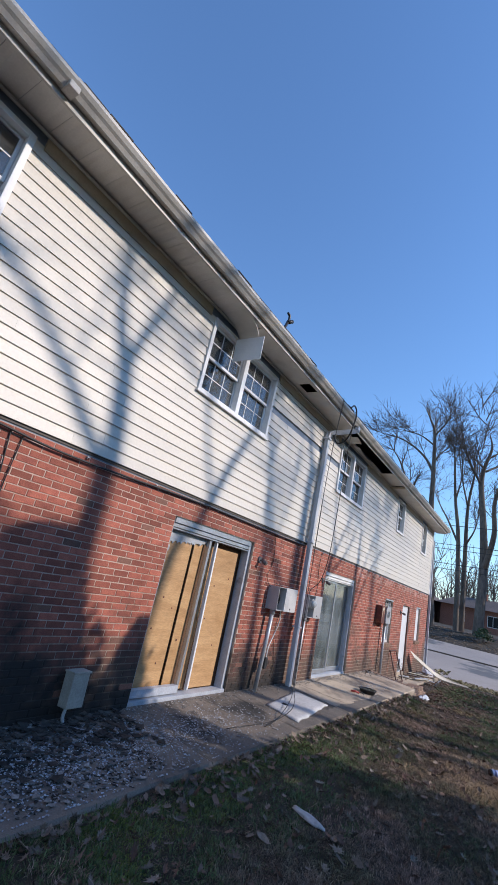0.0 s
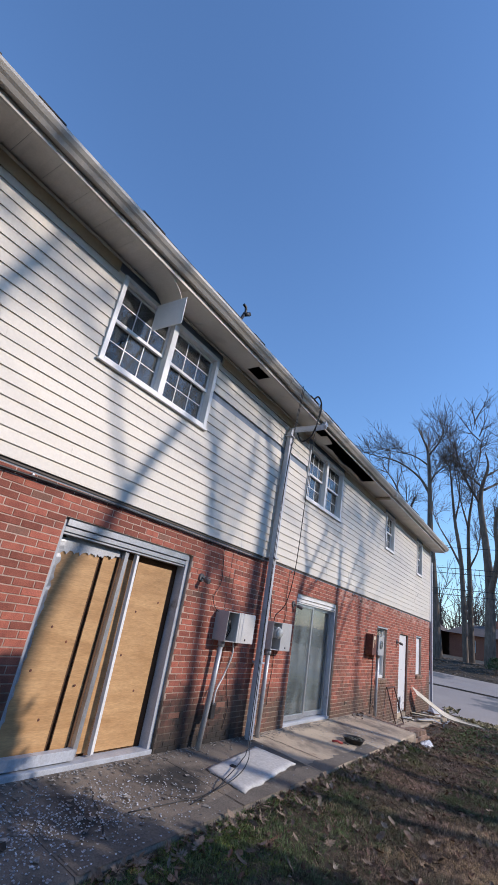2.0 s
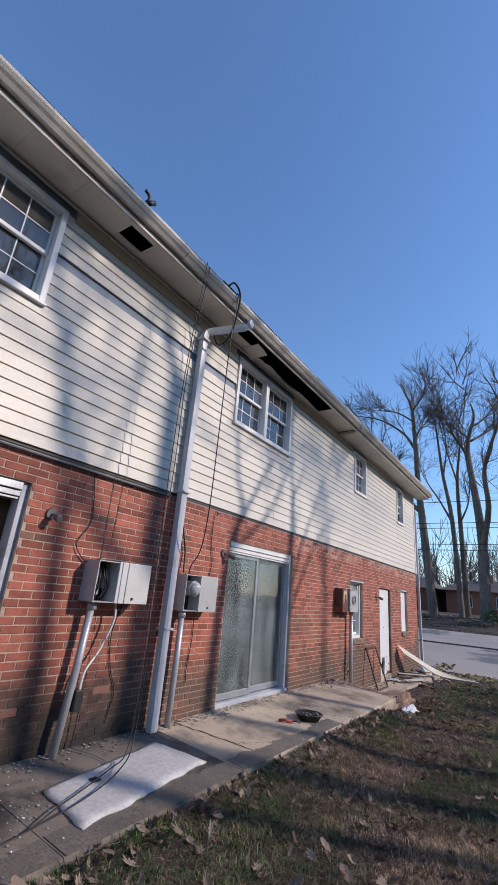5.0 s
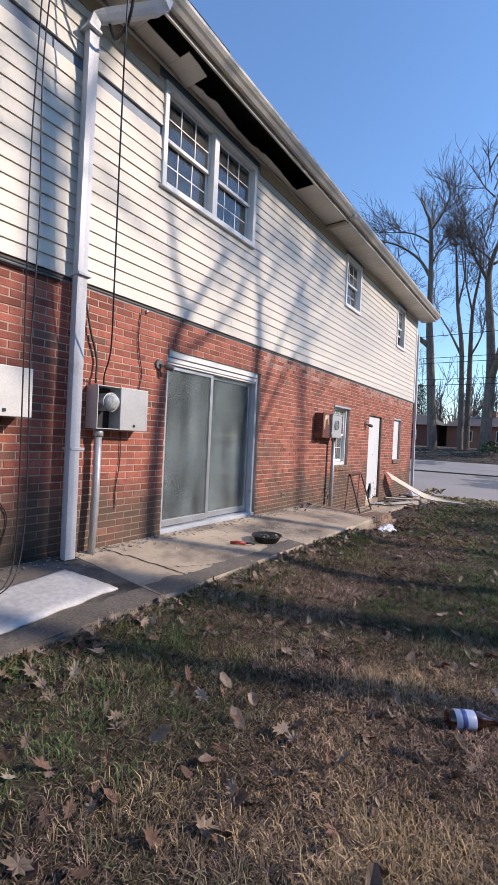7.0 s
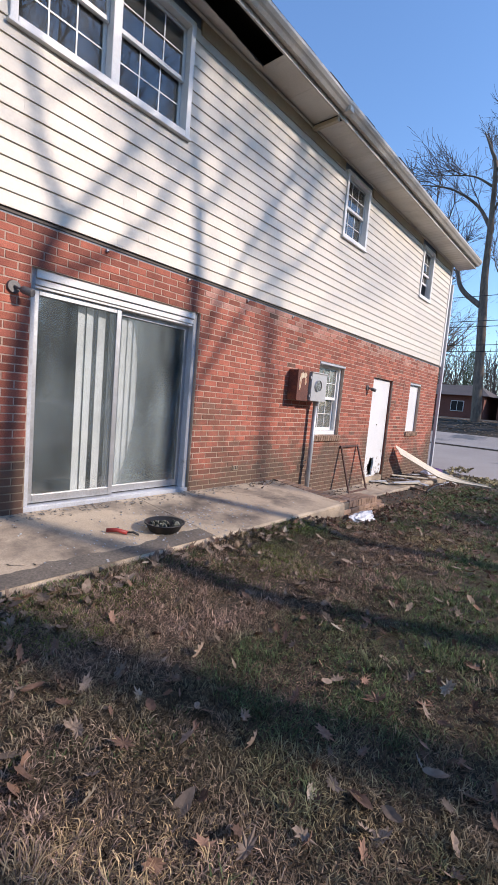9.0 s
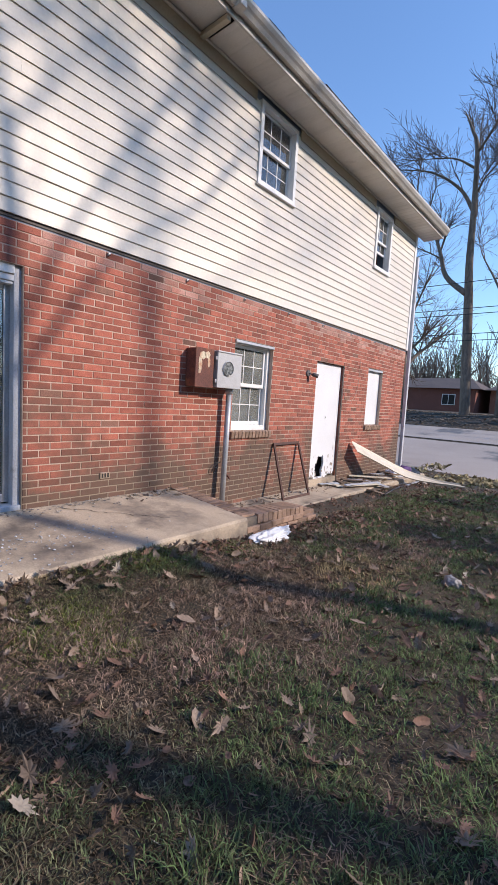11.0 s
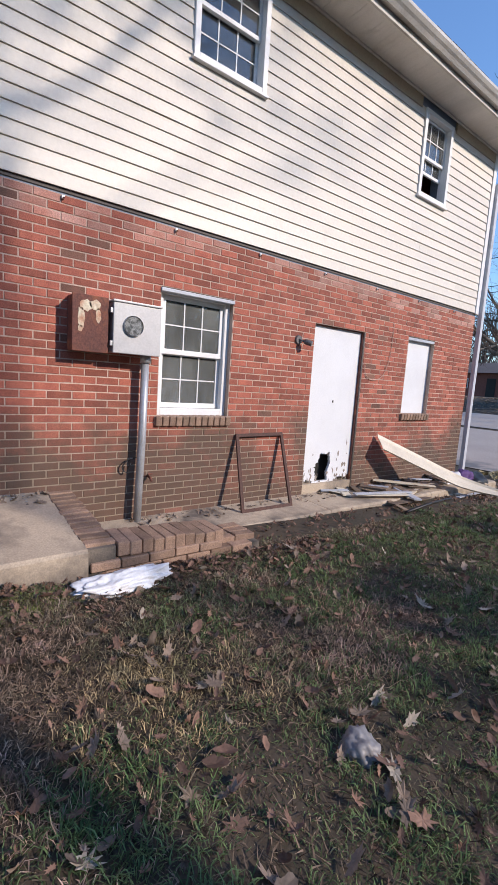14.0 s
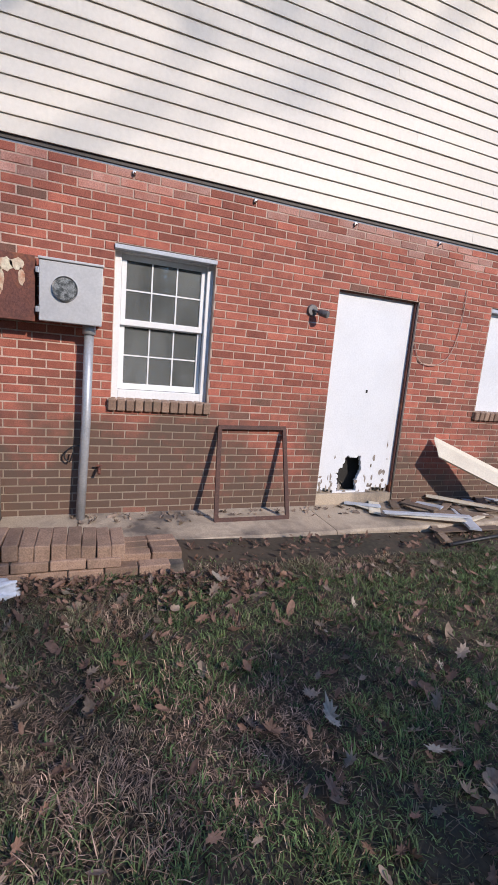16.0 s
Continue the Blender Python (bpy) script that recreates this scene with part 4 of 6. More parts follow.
def yard_tree(x, trunk, limbs, radius, seed, twigs=2):
    """A bare tree whose trunk and main limbs are given by the line of their shade on the wall."""
    rng = random.Random(seed)
    top = [cast(x, *p) for p in trunk]
    foot = Vector((x + 0.1, top[0].y + 0.15, ground_all(x, top[0].y) - 0.1))
    e = thing("tree", "bare tree on the lawn that shades the wall", "tree", "bare trees on the lawn")
    path = smooth_path([foot, foot.lerp(top[0], 0.5) + Vector((0.06, -0.05, 0)), *top], 4)
    radii = [radius * (1.25 - 0.65 * i / (len(path) - 1)) for i in range(len(path))]
    tube("trunk", path, radii, BARK, e, 10)
    fine = []
    for limb in limbs:
        pts = smooth_path([cast(x + 0.25 * rng.uniform(-1, 1), *p) for p in limb], 4)
        r0 = radius * rng.uniform(0.38, 0.5)
        tube("limb", pts, [r0 * (1 - 0.6 * i / (len(pts) - 1)) for i in range(len(pts))], BARK, e, 7)
        for c in range(5):
            i = rng.randrange(len(pts) // 4, len(pts))
            d = (pts[i] - pts[i - 1]).normalized() + Vector((rng.gauss(0, 0.5), rng.gauss(0, 0.6), rng.gauss(0.1, 0.4)))
            branch_set(rng, pts[i], d, rng.uniform(1.2, 2.6), r0 * 0.35, twigs, fine, 0.3, 0.12, 0.7)
    v, f = [], []
    for pts, rad, dd in fine:
        tube_rings(pts, rad, 4, v, f, False)
    put("crown", mesh_of("crown", v, f), TWIG, e)


yard_tree(11.0, [(2.66, 0.6), (2.64, 2.4), (2.46, 3.5)], [[(2.46, 3.4), (2.2, 4.0), (2.05, 4.8), (1.7, 6.5), (1.5, 8)], [(2.46, 3.4), (2.62, 4.0), (2.85, 4.7), (3.3, 6.0), (3.5, 8)], [(2.64, 2.2), (1.9, 3.0), (1.2, 3.6), (0.2, 4.3)], [(2.66, 1.2), (1.8, 1.6), (0.8, 2.4), (0.0, 2.8)]], 0.17, 71)
yard_tree(15.0, [(7.28, 0.3), (7.26, 2.4), (7.22, 3.9)], [[(7.22, 3.8), (6.9, 4.6), (6.6, 6.0), (6.4, 8)], [(7.24, 3.4), (7.7, 4.4), (8.2, 6.0), (8.3, 8)], [(7.26, 1.2), (6.4, 2.0), (5.9, 2.9), (5.4, 4.4), (5.0, 6)]], 0.19, 82)
yard_tree(13.0, [(6.2, -0.3), (6.15, 1.2), (6.05, 2.2)], [[(6.05, 2.1), (5.8, 2.9), (5.75, 4.0), (5.5, 6)], [(6.1, 1.8), (6.5, 2.7), (6.7, 4.2), (6.8, 6)]], 0.11, 137)
yard_tree(12.5, [(4.0, 0.5), (4.42, 2.41), (5.08, 3.77)], [[(5.08, 3.77), (5.6, 4.7), (6.1, 6.5)], [(4.42, 2.4), (3.9, 3.6), (3.7, 5), (3.6, 7)]], 0.11, 93)
yard_tree(10.5, [(10.5, 0.2), (10.5, 2.2), (10.45, 3.1)], [[(10.45, 3.0), (10.9, 3.7), (11.5, 4.6), (12.2, 6)], [(10.45, 3.0), (10.3, 4.0), (10.0, 6)], [(10.5, 1.3), (11.0, 2.45), (11.6, 3.4), (12.3, 4.6), (13, 6.5)], [(10.5, 1.0), (11.5, 2.4), (12.5, 3.2), (13.3, 4.2), (14, 5)]], 0.10, 104)
yard_tree(9.0, [(8.6, 0.6), (8.8, 2.0), (9.0, 2.5)], [[(9.0, 2.46), (9.5, 3.2), (10.12, 4.15), (10.8, 6)], [(9.0, 2.4), (8.7, 3.2), (8.6, 5), (8.4, 7)], [(8.8, 1.9), (9.6, 2.5), (10.2, 3.4), (10.9, 4.2)]], 0.10, 115)
yard_tree(24.0, [(12.0, -1.0), (11.9, 2.4), (11.8, 3.4)], [[(11.8, 3.2), (11.4, 4.2), (11.2, 6)], [(11.8, 3.2), (12.8, 4.4), (13.4, 6)], [(11.9, 1.5), (11.6, 2.6), (10.9, 3.6), (10.0, 5)], [(11.9, 1.2), (12.8, 2.3), (13.6, 3.0), (13.9, 4)]], 0.08, 126)


def evergreen(x, y, height, width, seed, count, blade=0.08):
    """A dense evergreen shrub: short stem and a ragged cone of small leaf blades."""
    rng = random.Random(seed)
    e = thing("evergreen_shrub", "dense dark green evergreen shrub, most added unseen to cast shade", "shrub", "evergreen shrubs")
    z = ground_all(x, y)
    tube("trunk", [(x, y, z - 0.05), (x + 0.05, y, z + height * 0.5), (x, y + 0.04, z + height * 0.9)], [0.09, 0.06, 0.02], BARK, e, 8)
    verts, faces = [], []
    for _ in range(count):
        t = rng.random()
        a = rng.uniform(0, 6.283)
        prof = width * (1 - t) ** 0.38 * (0.72 + 0.55 * noise.noise(Vector((math.cos(a) * 2, math.sin(a) * 2, t * 6 + seed))))
        rr = prof * math.sqrt(rng.uniform(0.1, 1.0))
        p = Vector((x + rr * math.cos(a), y + rr * math.sin(a), z + 0.25 + t * (height - 0.25)))
        u = Vector((rng.gauss(0, 1), rng.gauss(0, 1), rng.gauss(0, 1))).normalized()
        w = u.cross(Vector((rng.gauss(0, 1), rng.gauss(0, 1), rng.gauss(0, 1)))).normalized()
        s = blade * rng.uniform(0.62, 1.38)
        b = len(verts)
        verts += [p - u * s, p + w * s * 0.45, p + u * s, p - w * s * 0.45]
        faces.append((b, b + 1, b + 2, b + 3))
    put("crown", mesh_of("crown", verts, faces), LEAF_EVER, e)


LEAF_EVER = mat("evergreen_leaf", (0.035, 0.07, 0.025), 0.5, second=(0.055, 0.09, 0.03), scale=3.0, fine=0.2, island=0.4)
# unseen evergreens added to shade the lower southern wall and slab
evergreen(5.3, 6.4, 7.0, 1.9, 3, 30000)
evergreen(4.6, 4.5, 6.0, 1.6, 5, 14000)
# sparse unseen evergreens, added only to dapple the lawn with shade
for i, (xx, yy, hh) in enumerate(((8.8, 18.9, 6.2), (7.9, 20.9, 5.8), (9.3, 22.9, 6.4))):
    evergreen(xx, yy, hh, 2.4, 20 + i, 2200)
# another added shade caster, for the wall foot by the boarded door
evergreen(3.6, 7.15, 5.3, 1.1, 15, 4200)
# unseen evergreen belt added to the east, blocking low sky light to deepen shadows
belt = random.Random(29)
for i in range(22):
    evergreen(belt.uniform(32, 38), -34 + 4.3 * i, belt.uniform(15.0, 17.5), belt.uniform(3.2, 4.2), 40 + i, 2800, 0.42)
# evergreens in view across the street
evergreen(-3.1, 37.6, 1.0, 0.9, 31, 600)
evergreen(-16.0, 72.0, 9.0, 2.4, 8, 6000)

# far woods
v, f = [], []
rng = random.Random(77)
for i in range(170):
    x, y = rng.uniform(-52, 22), rng.uniform(72, 105)
    limbs = []
    branch_set(rng, (x, y, 1.0), (rng.gauss(0, 0.05), 0, 1), rng.uniform(4.5, 8.0), 0.16, 2, limbs, 0.12, 0.2, 0.7)
    for pts, rad, dd in limbs:
        tube_rings(pts, [max(q, 0.034) for q in rad], 3, v, f, False)
put("far_woods", mesh_of("far_woods", v, f), TWIG, label="hazy bare woods behind the houses", category="woods", kind="stuff")

# ---- houses across the street ----
FAR_BRICK = mat("far_brick", (0.20, 0.075, 0.055), 0.85, second=(0.15, 0.055, 0.042), scale=1.2, fine=0.3, fine_scale=12)
FAR_BRICK2 = mat("far_brick_orange", (0.34, 0.15, 0.10), 0.85, second=(0.27, 0.11, 0.075), scale=1.2, fine=0.3, fine_scale=12)
FAR_ROOF = mat("far_shingle", (0.12, 0.095, 0.085), 0.9, second=(0.085, 0.07, 0.065), scale=0.8, fine=0.3, fine_scale=10)


def far_house(x0, x1, y0, y1, zb, brick, windows, doors, label):
    h = thing("house", label, "house", "houses across the street")
    zt = zb + 2.7
    box("wall", x0, x1, y0, y1, zb - 0.6, zt, brick, h)
    bm = bmesh.new()
    o = 0.6
    zr = zt + 0.33 * (y1 - y0) / 2
    ym = (y0 + y1) / 2
    q = [bm.verts.new(p) for p in ((x0 - o, y0 - o, zt - 0.1), (x1 + o, y0 - o, zt - 0.1), (x1 + o, y1 + o, zt - 0.1), (x0 - o, y1 + o, zt - 0.1), (x0 + 1.5, ym, zr), (x1 - 1.5, ym, zr))]
    for idx in ((0, 1, 5, 4), (1, 2, 5), (2, 3, 4, 5), (3, 0, 4), (3, 2, 1, 0)):
        bm.faces.new([q[i] for i in idx])
    rf = part("roof", bm, FAR_ROOF, h)
    box("chimney", x0 + 4, x0 + 4.8, ym - 0.4, ym + 0.4, zt, zr + 0.7, brick, rf)
    for wx, ww, wz, wh in windows:
        win = box("window", wx, wx + ww, y0 - 0.05, y0 + 0.02, zb + wz, zb + wz + wh, WHITE, h, 0.02)
        box("pane", wx + 0.07, wx + ww / 2 - 0.03, y0 - 0.062, y0 - 0.045, zb + wz + 0.07, zb + wz + wh - 0.07, DARK, win)
        box("pane", wx + ww / 2 + 0.03, wx + ww - 0.07, y0 - 0.062, y0 - 0.045, zb + wz + 0.07, zb + wz + wh - 0.07, DARK, win)
    for dx, dw in doors:
        box("door", dx, dx + dw, y0 - 0.06, y0 + 0.02, zb, zb + 2.05, DARK, h, 0.02)
    return h


far_house(-34, -11.2, 60, 68, 1.1, FAR_BRICK, [(-31, 1.6, 0.9, 1.1), (-25, 1.0, 0.9, 1.1), (-19.6, 1.0, 1.0, 0.9), (-14.6, 1.4, 0.8, 1.2)], [(-22, 0.95)], "long low brick ranch house with a brown hipped roof")
far_house(-10.2, 12, 62, 70, 1.1, FAR_BRICK2, [(-8.6, 1.2, 0.8, 1.3), (-5.0, 1.2, 0.8, 1.3), (-1.6, 1.8, 0.8, 1.3), (4.5, 1.2, 0.8, 1.3)], [(1.6, 0.95)], "orange brick ranch house behind the trees")

# overhead wires
for i, (z, sagv, y) in enumerate(((9.2, 0.5, 37.0), (7.6, 0.4, 37.2), (7.2, 0.45, 36.8), (6.0, 0.35, 37.1), (5.6, 0.4, 36.9))):
    pts = [(-60 + 12 * s, y, z - sagv * (1 - ((s - 5) / 5) ** 2) + 0.006 * i * s) for s in range(11)]
    tube("overhead_wire", pts, 0.022, BLACK, None, 5, label="black overhead utility wire across the street", category="wire", group="overhead wires")


def slab_z(x):
    return -0.045 - 0.09 * (x - W) / (EDGE - W)


# ---- brick step at the end of the patio ----
step = thing("brick_step", "low worn brick retaining step between patio and walk", "step", kind="structure")
CAPMAT = mat("step_brick", (0.33, 0.22, 0.155), 0.85, second=(0.22, 0.14, 0.10), scale=8.0, fine=0.3, fine_scale=110, bump=0.4, bump_scale=120, rnd=0.3,
             stain=(0.20, 0.15, 0.10), stain_scale=4.0, stain_lo=0.55, stain_hi=0.75)


def unit_brick(name, lx, ly, lz, bevel=0.006):
    bm = bmesh.new()
    add_box(bm, -lx / 2, lx / 2, -ly / 2, ly / 2, -lz / 2, lz / 2)
    bmesh.ops.bevel(bm, geom=list(bm.edges), offset=bevel, segments=1, affect="EDGES")
    me = bpy.data.meshes.new(name)
    bm.to_mesh(me)
    bm.free()
    me.materials.append(CAPMAT)
    return me


rb = random.Random(21)
header_me, stretcher_me = unit_brick("brick", 0.30, 0.082, 0.10), unit_brick("brick", 0.095, 0.195, 0.062)
box("step_core", -2.52, -2.135, 12.30, 13.70, -0.62, -0.325, CONCRETE_DARK, step)
box("step_core", -2.50, -2.14, 12.30, 13.28, -0.325, -0.245, CONCRETE_DARK, step)
box("step_core", W, -2.14, 12.28, 12.47, -0.62, -0.15, CONCRETE_DARK, step)
for i in range(10):
    o = put("brick", header_me, None, step)
    o.matrix_basis = pose(-2.285 + rb.uniform(-0.006, 0.006), 12.53 + 0.094 * i * 0.9, -0.185 - 0.004 * i + rb.uniform(-0.004, 0.004), rb.uniform(-2, 2), rb.uniform(-1.5, 1.5), rb.uniform(-2.5, 2.5))
for i in range(12):
    o = put("brick", header_me, None, step)
    o.matrix_basis = pose(-2.22 - 0.094 * i, 12.375 + rb.uniform(-0.006, 0.006), -0.175 + 0.0075 * i + rb.uniform(-0.003, 0.003), rb.uniform(-1.5, 1.5), rb.uniform(-1.5, 1.5), 90 + rb.uniform(-2, 2)) @ Matrix.Diagonal((0.68, 1, 1, 1))
for row in range(5):
    for i in range(7):
        yy = 12.40 + 0.203 * i + (0.1 if row % 2 else 0)
        if yy > 13.66 or (row == 0 and yy > 13.3):
            continue
        o = put("brick", stretcher_me, None, step)
        o.matrix_basis = pose(-2.165 + rb.uniform(-0.004, 0.004), yy, -0.275 - 0.068 * row + rb.uniform(-0.002, 0.002), rb.uniform(-1, 1), rb.uniform(-1, 1), rb.uniform(-1.2, 1.2))
for i in range(2):
    for j in range(3):
        o = put("brick", stretcher_me, None, step)
        o.matrix_basis = pose(-2.46 + 0.10 * j, 13.40 + 0.203 * i + rb.uniform(-0.01, 0.01), -0.30 + rb.uniform(-0.006, 0.0), rb.uniform(-2, 2), rb.uniform(-2, 2), rb.uniform(-4, 4))
for nm, o in (("window_6", BW), ("window_7", BOARD)):
    sill = thing("brick_sill", "sloped rowlock brick sill under a window", "sill", "brick sills", "structure")
    n_b = int((o[1] - o[0] + 0.08) / 0.075)
    box("sill_mortar", W - 0.10, W + 0.012, o[0] - 0.03, o[1] + 0.03, o[2] - 0.085, o[2] - 0.004, MORTAR, sill)
    sill_me = unit_brick("brick", 0.15, 0.064, 0.094)
    for i in range(n_b):
        b2 = put("brick", sill_me, None, sill)
        b2.matrix_basis = pose(W - 0.035, o[0] - 0.03 + (o[1] - o[0] + 0.06) * (i + 0.5) / n_b, o[2] - 0.046, 0, 6, 0)

# ---- downspouts ----


def downspout(name, pts, wy, wx, label):
    """A ribbed rectangular pipe along a polyline."""
    e = thing(name, label, "downspout", "downspouts")
    bm = bmesh.new()
    prof = []
    for i in range(16):
        a = 2 * math.pi * i / 16
        sq = 1 / max(abs(math.cos(a)), abs(math.sin(a)))
        sq = min(sq, 1.28)
        rib = 1 - 0.05 * (i % 2)
        prof.append((math.cos(a) * sq * wx / 2 * rib, math.sin(a) * sq * wy / 2 * rib))
    rings = []
    for i, p in enumerate(pts):
        p = Vector(p)
        d = (Vector(pts[min(i + 1, len(pts) - 1)]) - Vector(pts[max(i - 1, 0)])).normalized()
        u = (Vector((1, 0, 0)) - d * d.x).normalized() if abs(d.x) < 0.75 else (Vector((0, 0, 1)) - d * d.z).normalized()
        v = d.cross(u)
        rings.append([bm.verts.new(p + u * a + v * b) for a, b in prof])
    for r, s in zip(rings, rings[1:]):
        for k2 in range(16):
            bm.faces.new((r[k2], r[(k2 + 1) % 16], s[(k2 + 1) % 16], s[k2]))
    bm.faces.new(rings[0][::-1]), bm.faces.new(rings[-1])
    bmesh.ops.recalc_face_normals(bm, faces=bm.faces)
    part("pipe", bm, DOWNSPOUT, e)
    return e


dsp = downspout("downspout", [(-2.80, 8.02, 5.00), (-2.80, 8.0, 4.93), (-2.86, 7.95, 4.885), (-3.17, 7.66, 4.74), (-3.225, 7.60, 4.70), (-3.235, 7.575, 4.62), (-3.235, 7.56, 3.0), (-3.215, 7.54, 1.2), (-3.20, 7.53, -0.05)], 0.105, 0.085,
                "grey-white metal downspout with an elbow at the eave")
for zz in (4.55, 2.42, 0.9):
    box("strap", -3.30, -3.16, 7.495, 7.625, zz, zz + 0.025, DOWNSPOUT, dsp, 0.003)
downspout("downspout", [(W + 0.04, 19.20, 4.50), (W + 0.05, 19.21, 2.4), (W + 0.07, 19.20, -0.48)], 0.085, 0.075, "white downspout leaning at the house corner")

# ---- meters and service boxes ----


def conduit(parent, pts, rr):
    tube("conduit", pts, rr, CONDUIT, parent, 12)
    p = Vector(pts[0])
    tube("coupling", [p, p + Vector((0, 0, -0.07))], rr * 1.35, CONDUIT, parent, 12)


def service_box(y0, y1, z0, z1, depth, split, cover, label):
    """A double enclosure: an open bay on one side and a covered bay on the other."""
    e = thing("meter_box", label, "meter box", "electric meter boxes")
    t = 0.008
    box("back_panel", W, W + 0.01, y0, y1, z0, z1, METER, e)
    for a, b in ((y0, y0 + t), (split - t / 2, split + t / 2), (y1 - t, y1)):
        box("side_panel", W + 0.01, W + depth, a, b, z0, z1, METER, e)
    box("top_panel", W + 0.01, W + depth, y0 + t, y1 - t, z1 - t, z1, METER, e)
    box("bottom_panel", W + 0.01, W + depth, y0 + t, y1 - t, z0, z0 + t, METER, e)
    box("cover", W + depth - 0.005, W + depth + 0.012, split - 0.002, y1 + 0.004, z0 - 0.004, z1 + 0.004, cover, e, 0.006)
    box("latch", W + depth + 0.012, W + depth + 0.02, (split + y1) / 2 - 0.012, (split + y1) / 2 + 0.012, z0 + 0.03, z0 + 0.055, BLACK, e, 0.003)
    box("bay_lining", W + 0.0105, W + 0.02, y0 + t, split - t, z0 + t, z1 - t, BLACK, e)
    return e


m1 = service_box(6.45, 7.10, 1.16, 1.53, 0.21, 6.69, METER_WHITE, "open grey meter enclosure with a pale cover, wires exposed")
rw = random.Random(31)
for i in range(4):
    box("terminal", W + 0.02, W + 0.07 + 0.02 * (i % 2), 6.48 + 0.05 * i, 6.51 + 0.05 * i, 1.22 + 0.06 * (i % 2), 1.33 + 0.08 * (i % 2), ALU, m1, 0.004)
for i in range(5):
    a = Vector((W + 0.06, 6.50 + 0.035 * i, 1.51))
    tube("wire", smooth_path([a, a + Vector((0.08, rw.uniform(-0.04, 0.06), -0.12)), a + Vector((0.06, rw.uniform(-0.05, 0.05), -0.22)), a + Vector((0.02, 0, -0.33))], 4), 0.007, BLACK, m1, 6)
conduit(m1, [(W + 0.10, 6.54, 1.16), (W + 0.10, 6.50, 0.6), (W + 0.10, 6.42, -0.10)], 0.034)
tube("wire", smooth_path([(W + 0.11, 6.80, 1.16), (W + 0.12, 6.81, 1.0), (W + 0.10, 6.72, 0.75), (W + 0.12, 6.58, 0.58), (W + 0.13, 6.55, 0.42)], 6), 0.011, METER_WHITE, m1, 7, label="white cable")
box("cable_plug", W + 0.08, W + 0.15, 6.51, 6.59, 0.27, 0.44, BLACK, m1, 0.012)

m2 = service_box(7.73, 8.31, 1.10, 1.50, 0.17, 7.98, METER, "grey meter enclosure with a round glass meter")
bm = bmesh.new()
for x0, x1, rr in ((W + 0.02, W + 0.19, 0.082), (W + 0.19, W + 0.20, 0.088)):
    bmesh.ops.create_cone(bm, cap_ends=True, segments=24, radius1=rr, radius2=rr, depth=x1 - x0, matrix=pose((x0 + x1) / 2, 7.855, 1.35, 0, 90, 0))
part("meter_ring", bm, ALU, m2)
bm = bmesh.new()
bmesh.ops.create_uvsphere(bm, u_segments=20, v_segments=10, radius=0.078, matrix=Matrix.LocRotScale((W + 0.20, 7.855, 1.35), None, (0.9, 1, 1)))
meter_glass = mat("meter_glass", (0.34, 0.36, 0.36), 0.12, second=(0.55, 0.56, 0.54), scale=16.0, mix=0.2, fine=0.2)
part("meter_glass", bm, meter_glass, m2, smooth=True)
conduit(m2, [(W + 0.09, 7.81, 1.10), (W + 0.09, 7.81, 0.5), (W + 0.10, 7.78, -0.06)], 0.034)

# rusty box with the newer meter box beside it
jb = thing("junction_box", "rusty red-brown steel box with flaked paint on the wall", "junction box")
box("body", W, W + 0.16, 12.44, 12.725, 1.16, 1.60, RUST, jb, 0.008)
box("cover", W + 0.158, W + 0.175, 12.436, 12.729, 1.152, 1.608, RUST, jb, 0.006)
bm = bmesh.new()
ra = random.Random(3)
for cy, cz, sy, sz in ((12.545, 1.52, 0.05, 0.05), (12.615, 1.535, 0.045, 0.04), (12.505, 1.42, 0.028, 0.09), (12.645, 1.45, 0.022, 0.06), (12.50, 1.335, 0.02, 0.03)):
    ring = [bm.verts.new((W + 0.1762, cy + sy * math.cos(a) * ra.uniform(0.75, 1.15), cz + sz * math.sin(a) * ra.uniform(0.75, 1.15))) for a in [2 * math.pi * q / 14 for q in range(14)]]
    f = bm.faces.new(ring)
ex = bmesh.ops.extrude_face_region(bm, geom=list(bm.faces))
bmesh.ops.translate(bm, verts=[g for g in ex["geom"] if isinstance(g, bmesh.types.BMVert)], vec=(0.0014, 0, 0))
bmesh.ops.recalc_face_normals(bm, faces=bm.faces)
part("paint_flake", bm, RUSTPALE, jb, "cream paint left on the rust")
m3 = thing("meter_box", "pale grey steel meter box with a round dark dial", "meter box", "electric meter boxes")
box("body", W, W + 0.20, 12.765, 13.18, 1.17, 1.60, METER, m3, 0.008)
box("cover", W + 0.198, W + 0.213, 12.758, 13.187, 1.163, 1.585, METER, m3, 0.007)
box("lid", W - 0.0, W + 0.225, 12.752, 13.193, 1.585, 1.603, METER, m3, 0.005)
bm = bmesh.new()
bmesh.ops.create_cone(bm, cap_ends=True, segments=28, radius1=0.082, radius2=0.078, depth=0.02, matrix=pose(W + 0.218, 12.93, 1.40, 0, 90, 0))
part("dial", bm, mat("meter_dial", (0.05, 0.055, 0.055), 0.3, second=(0.24, 0.25, 0.25), scale=30.0, mix=0.25, fine=0.4, fine_scale=120), m3)
bm = bmesh.new()
bmesh.ops.create_cone(bm, cap_ends=False, segments=28, radius1=0.090, radius2=0.085, depth=0.028, matrix=pose(W + 0.222, 12.93, 1.40, 0, 90, 0))
part("dial_ring", bm, ALU, m3)
conduit(m3, [(W + 0.10, 13.10, 1.17), (W + 0.10, 13.09, 0.4), (W + 0.11, 13.06, -0.42)], 0.036)
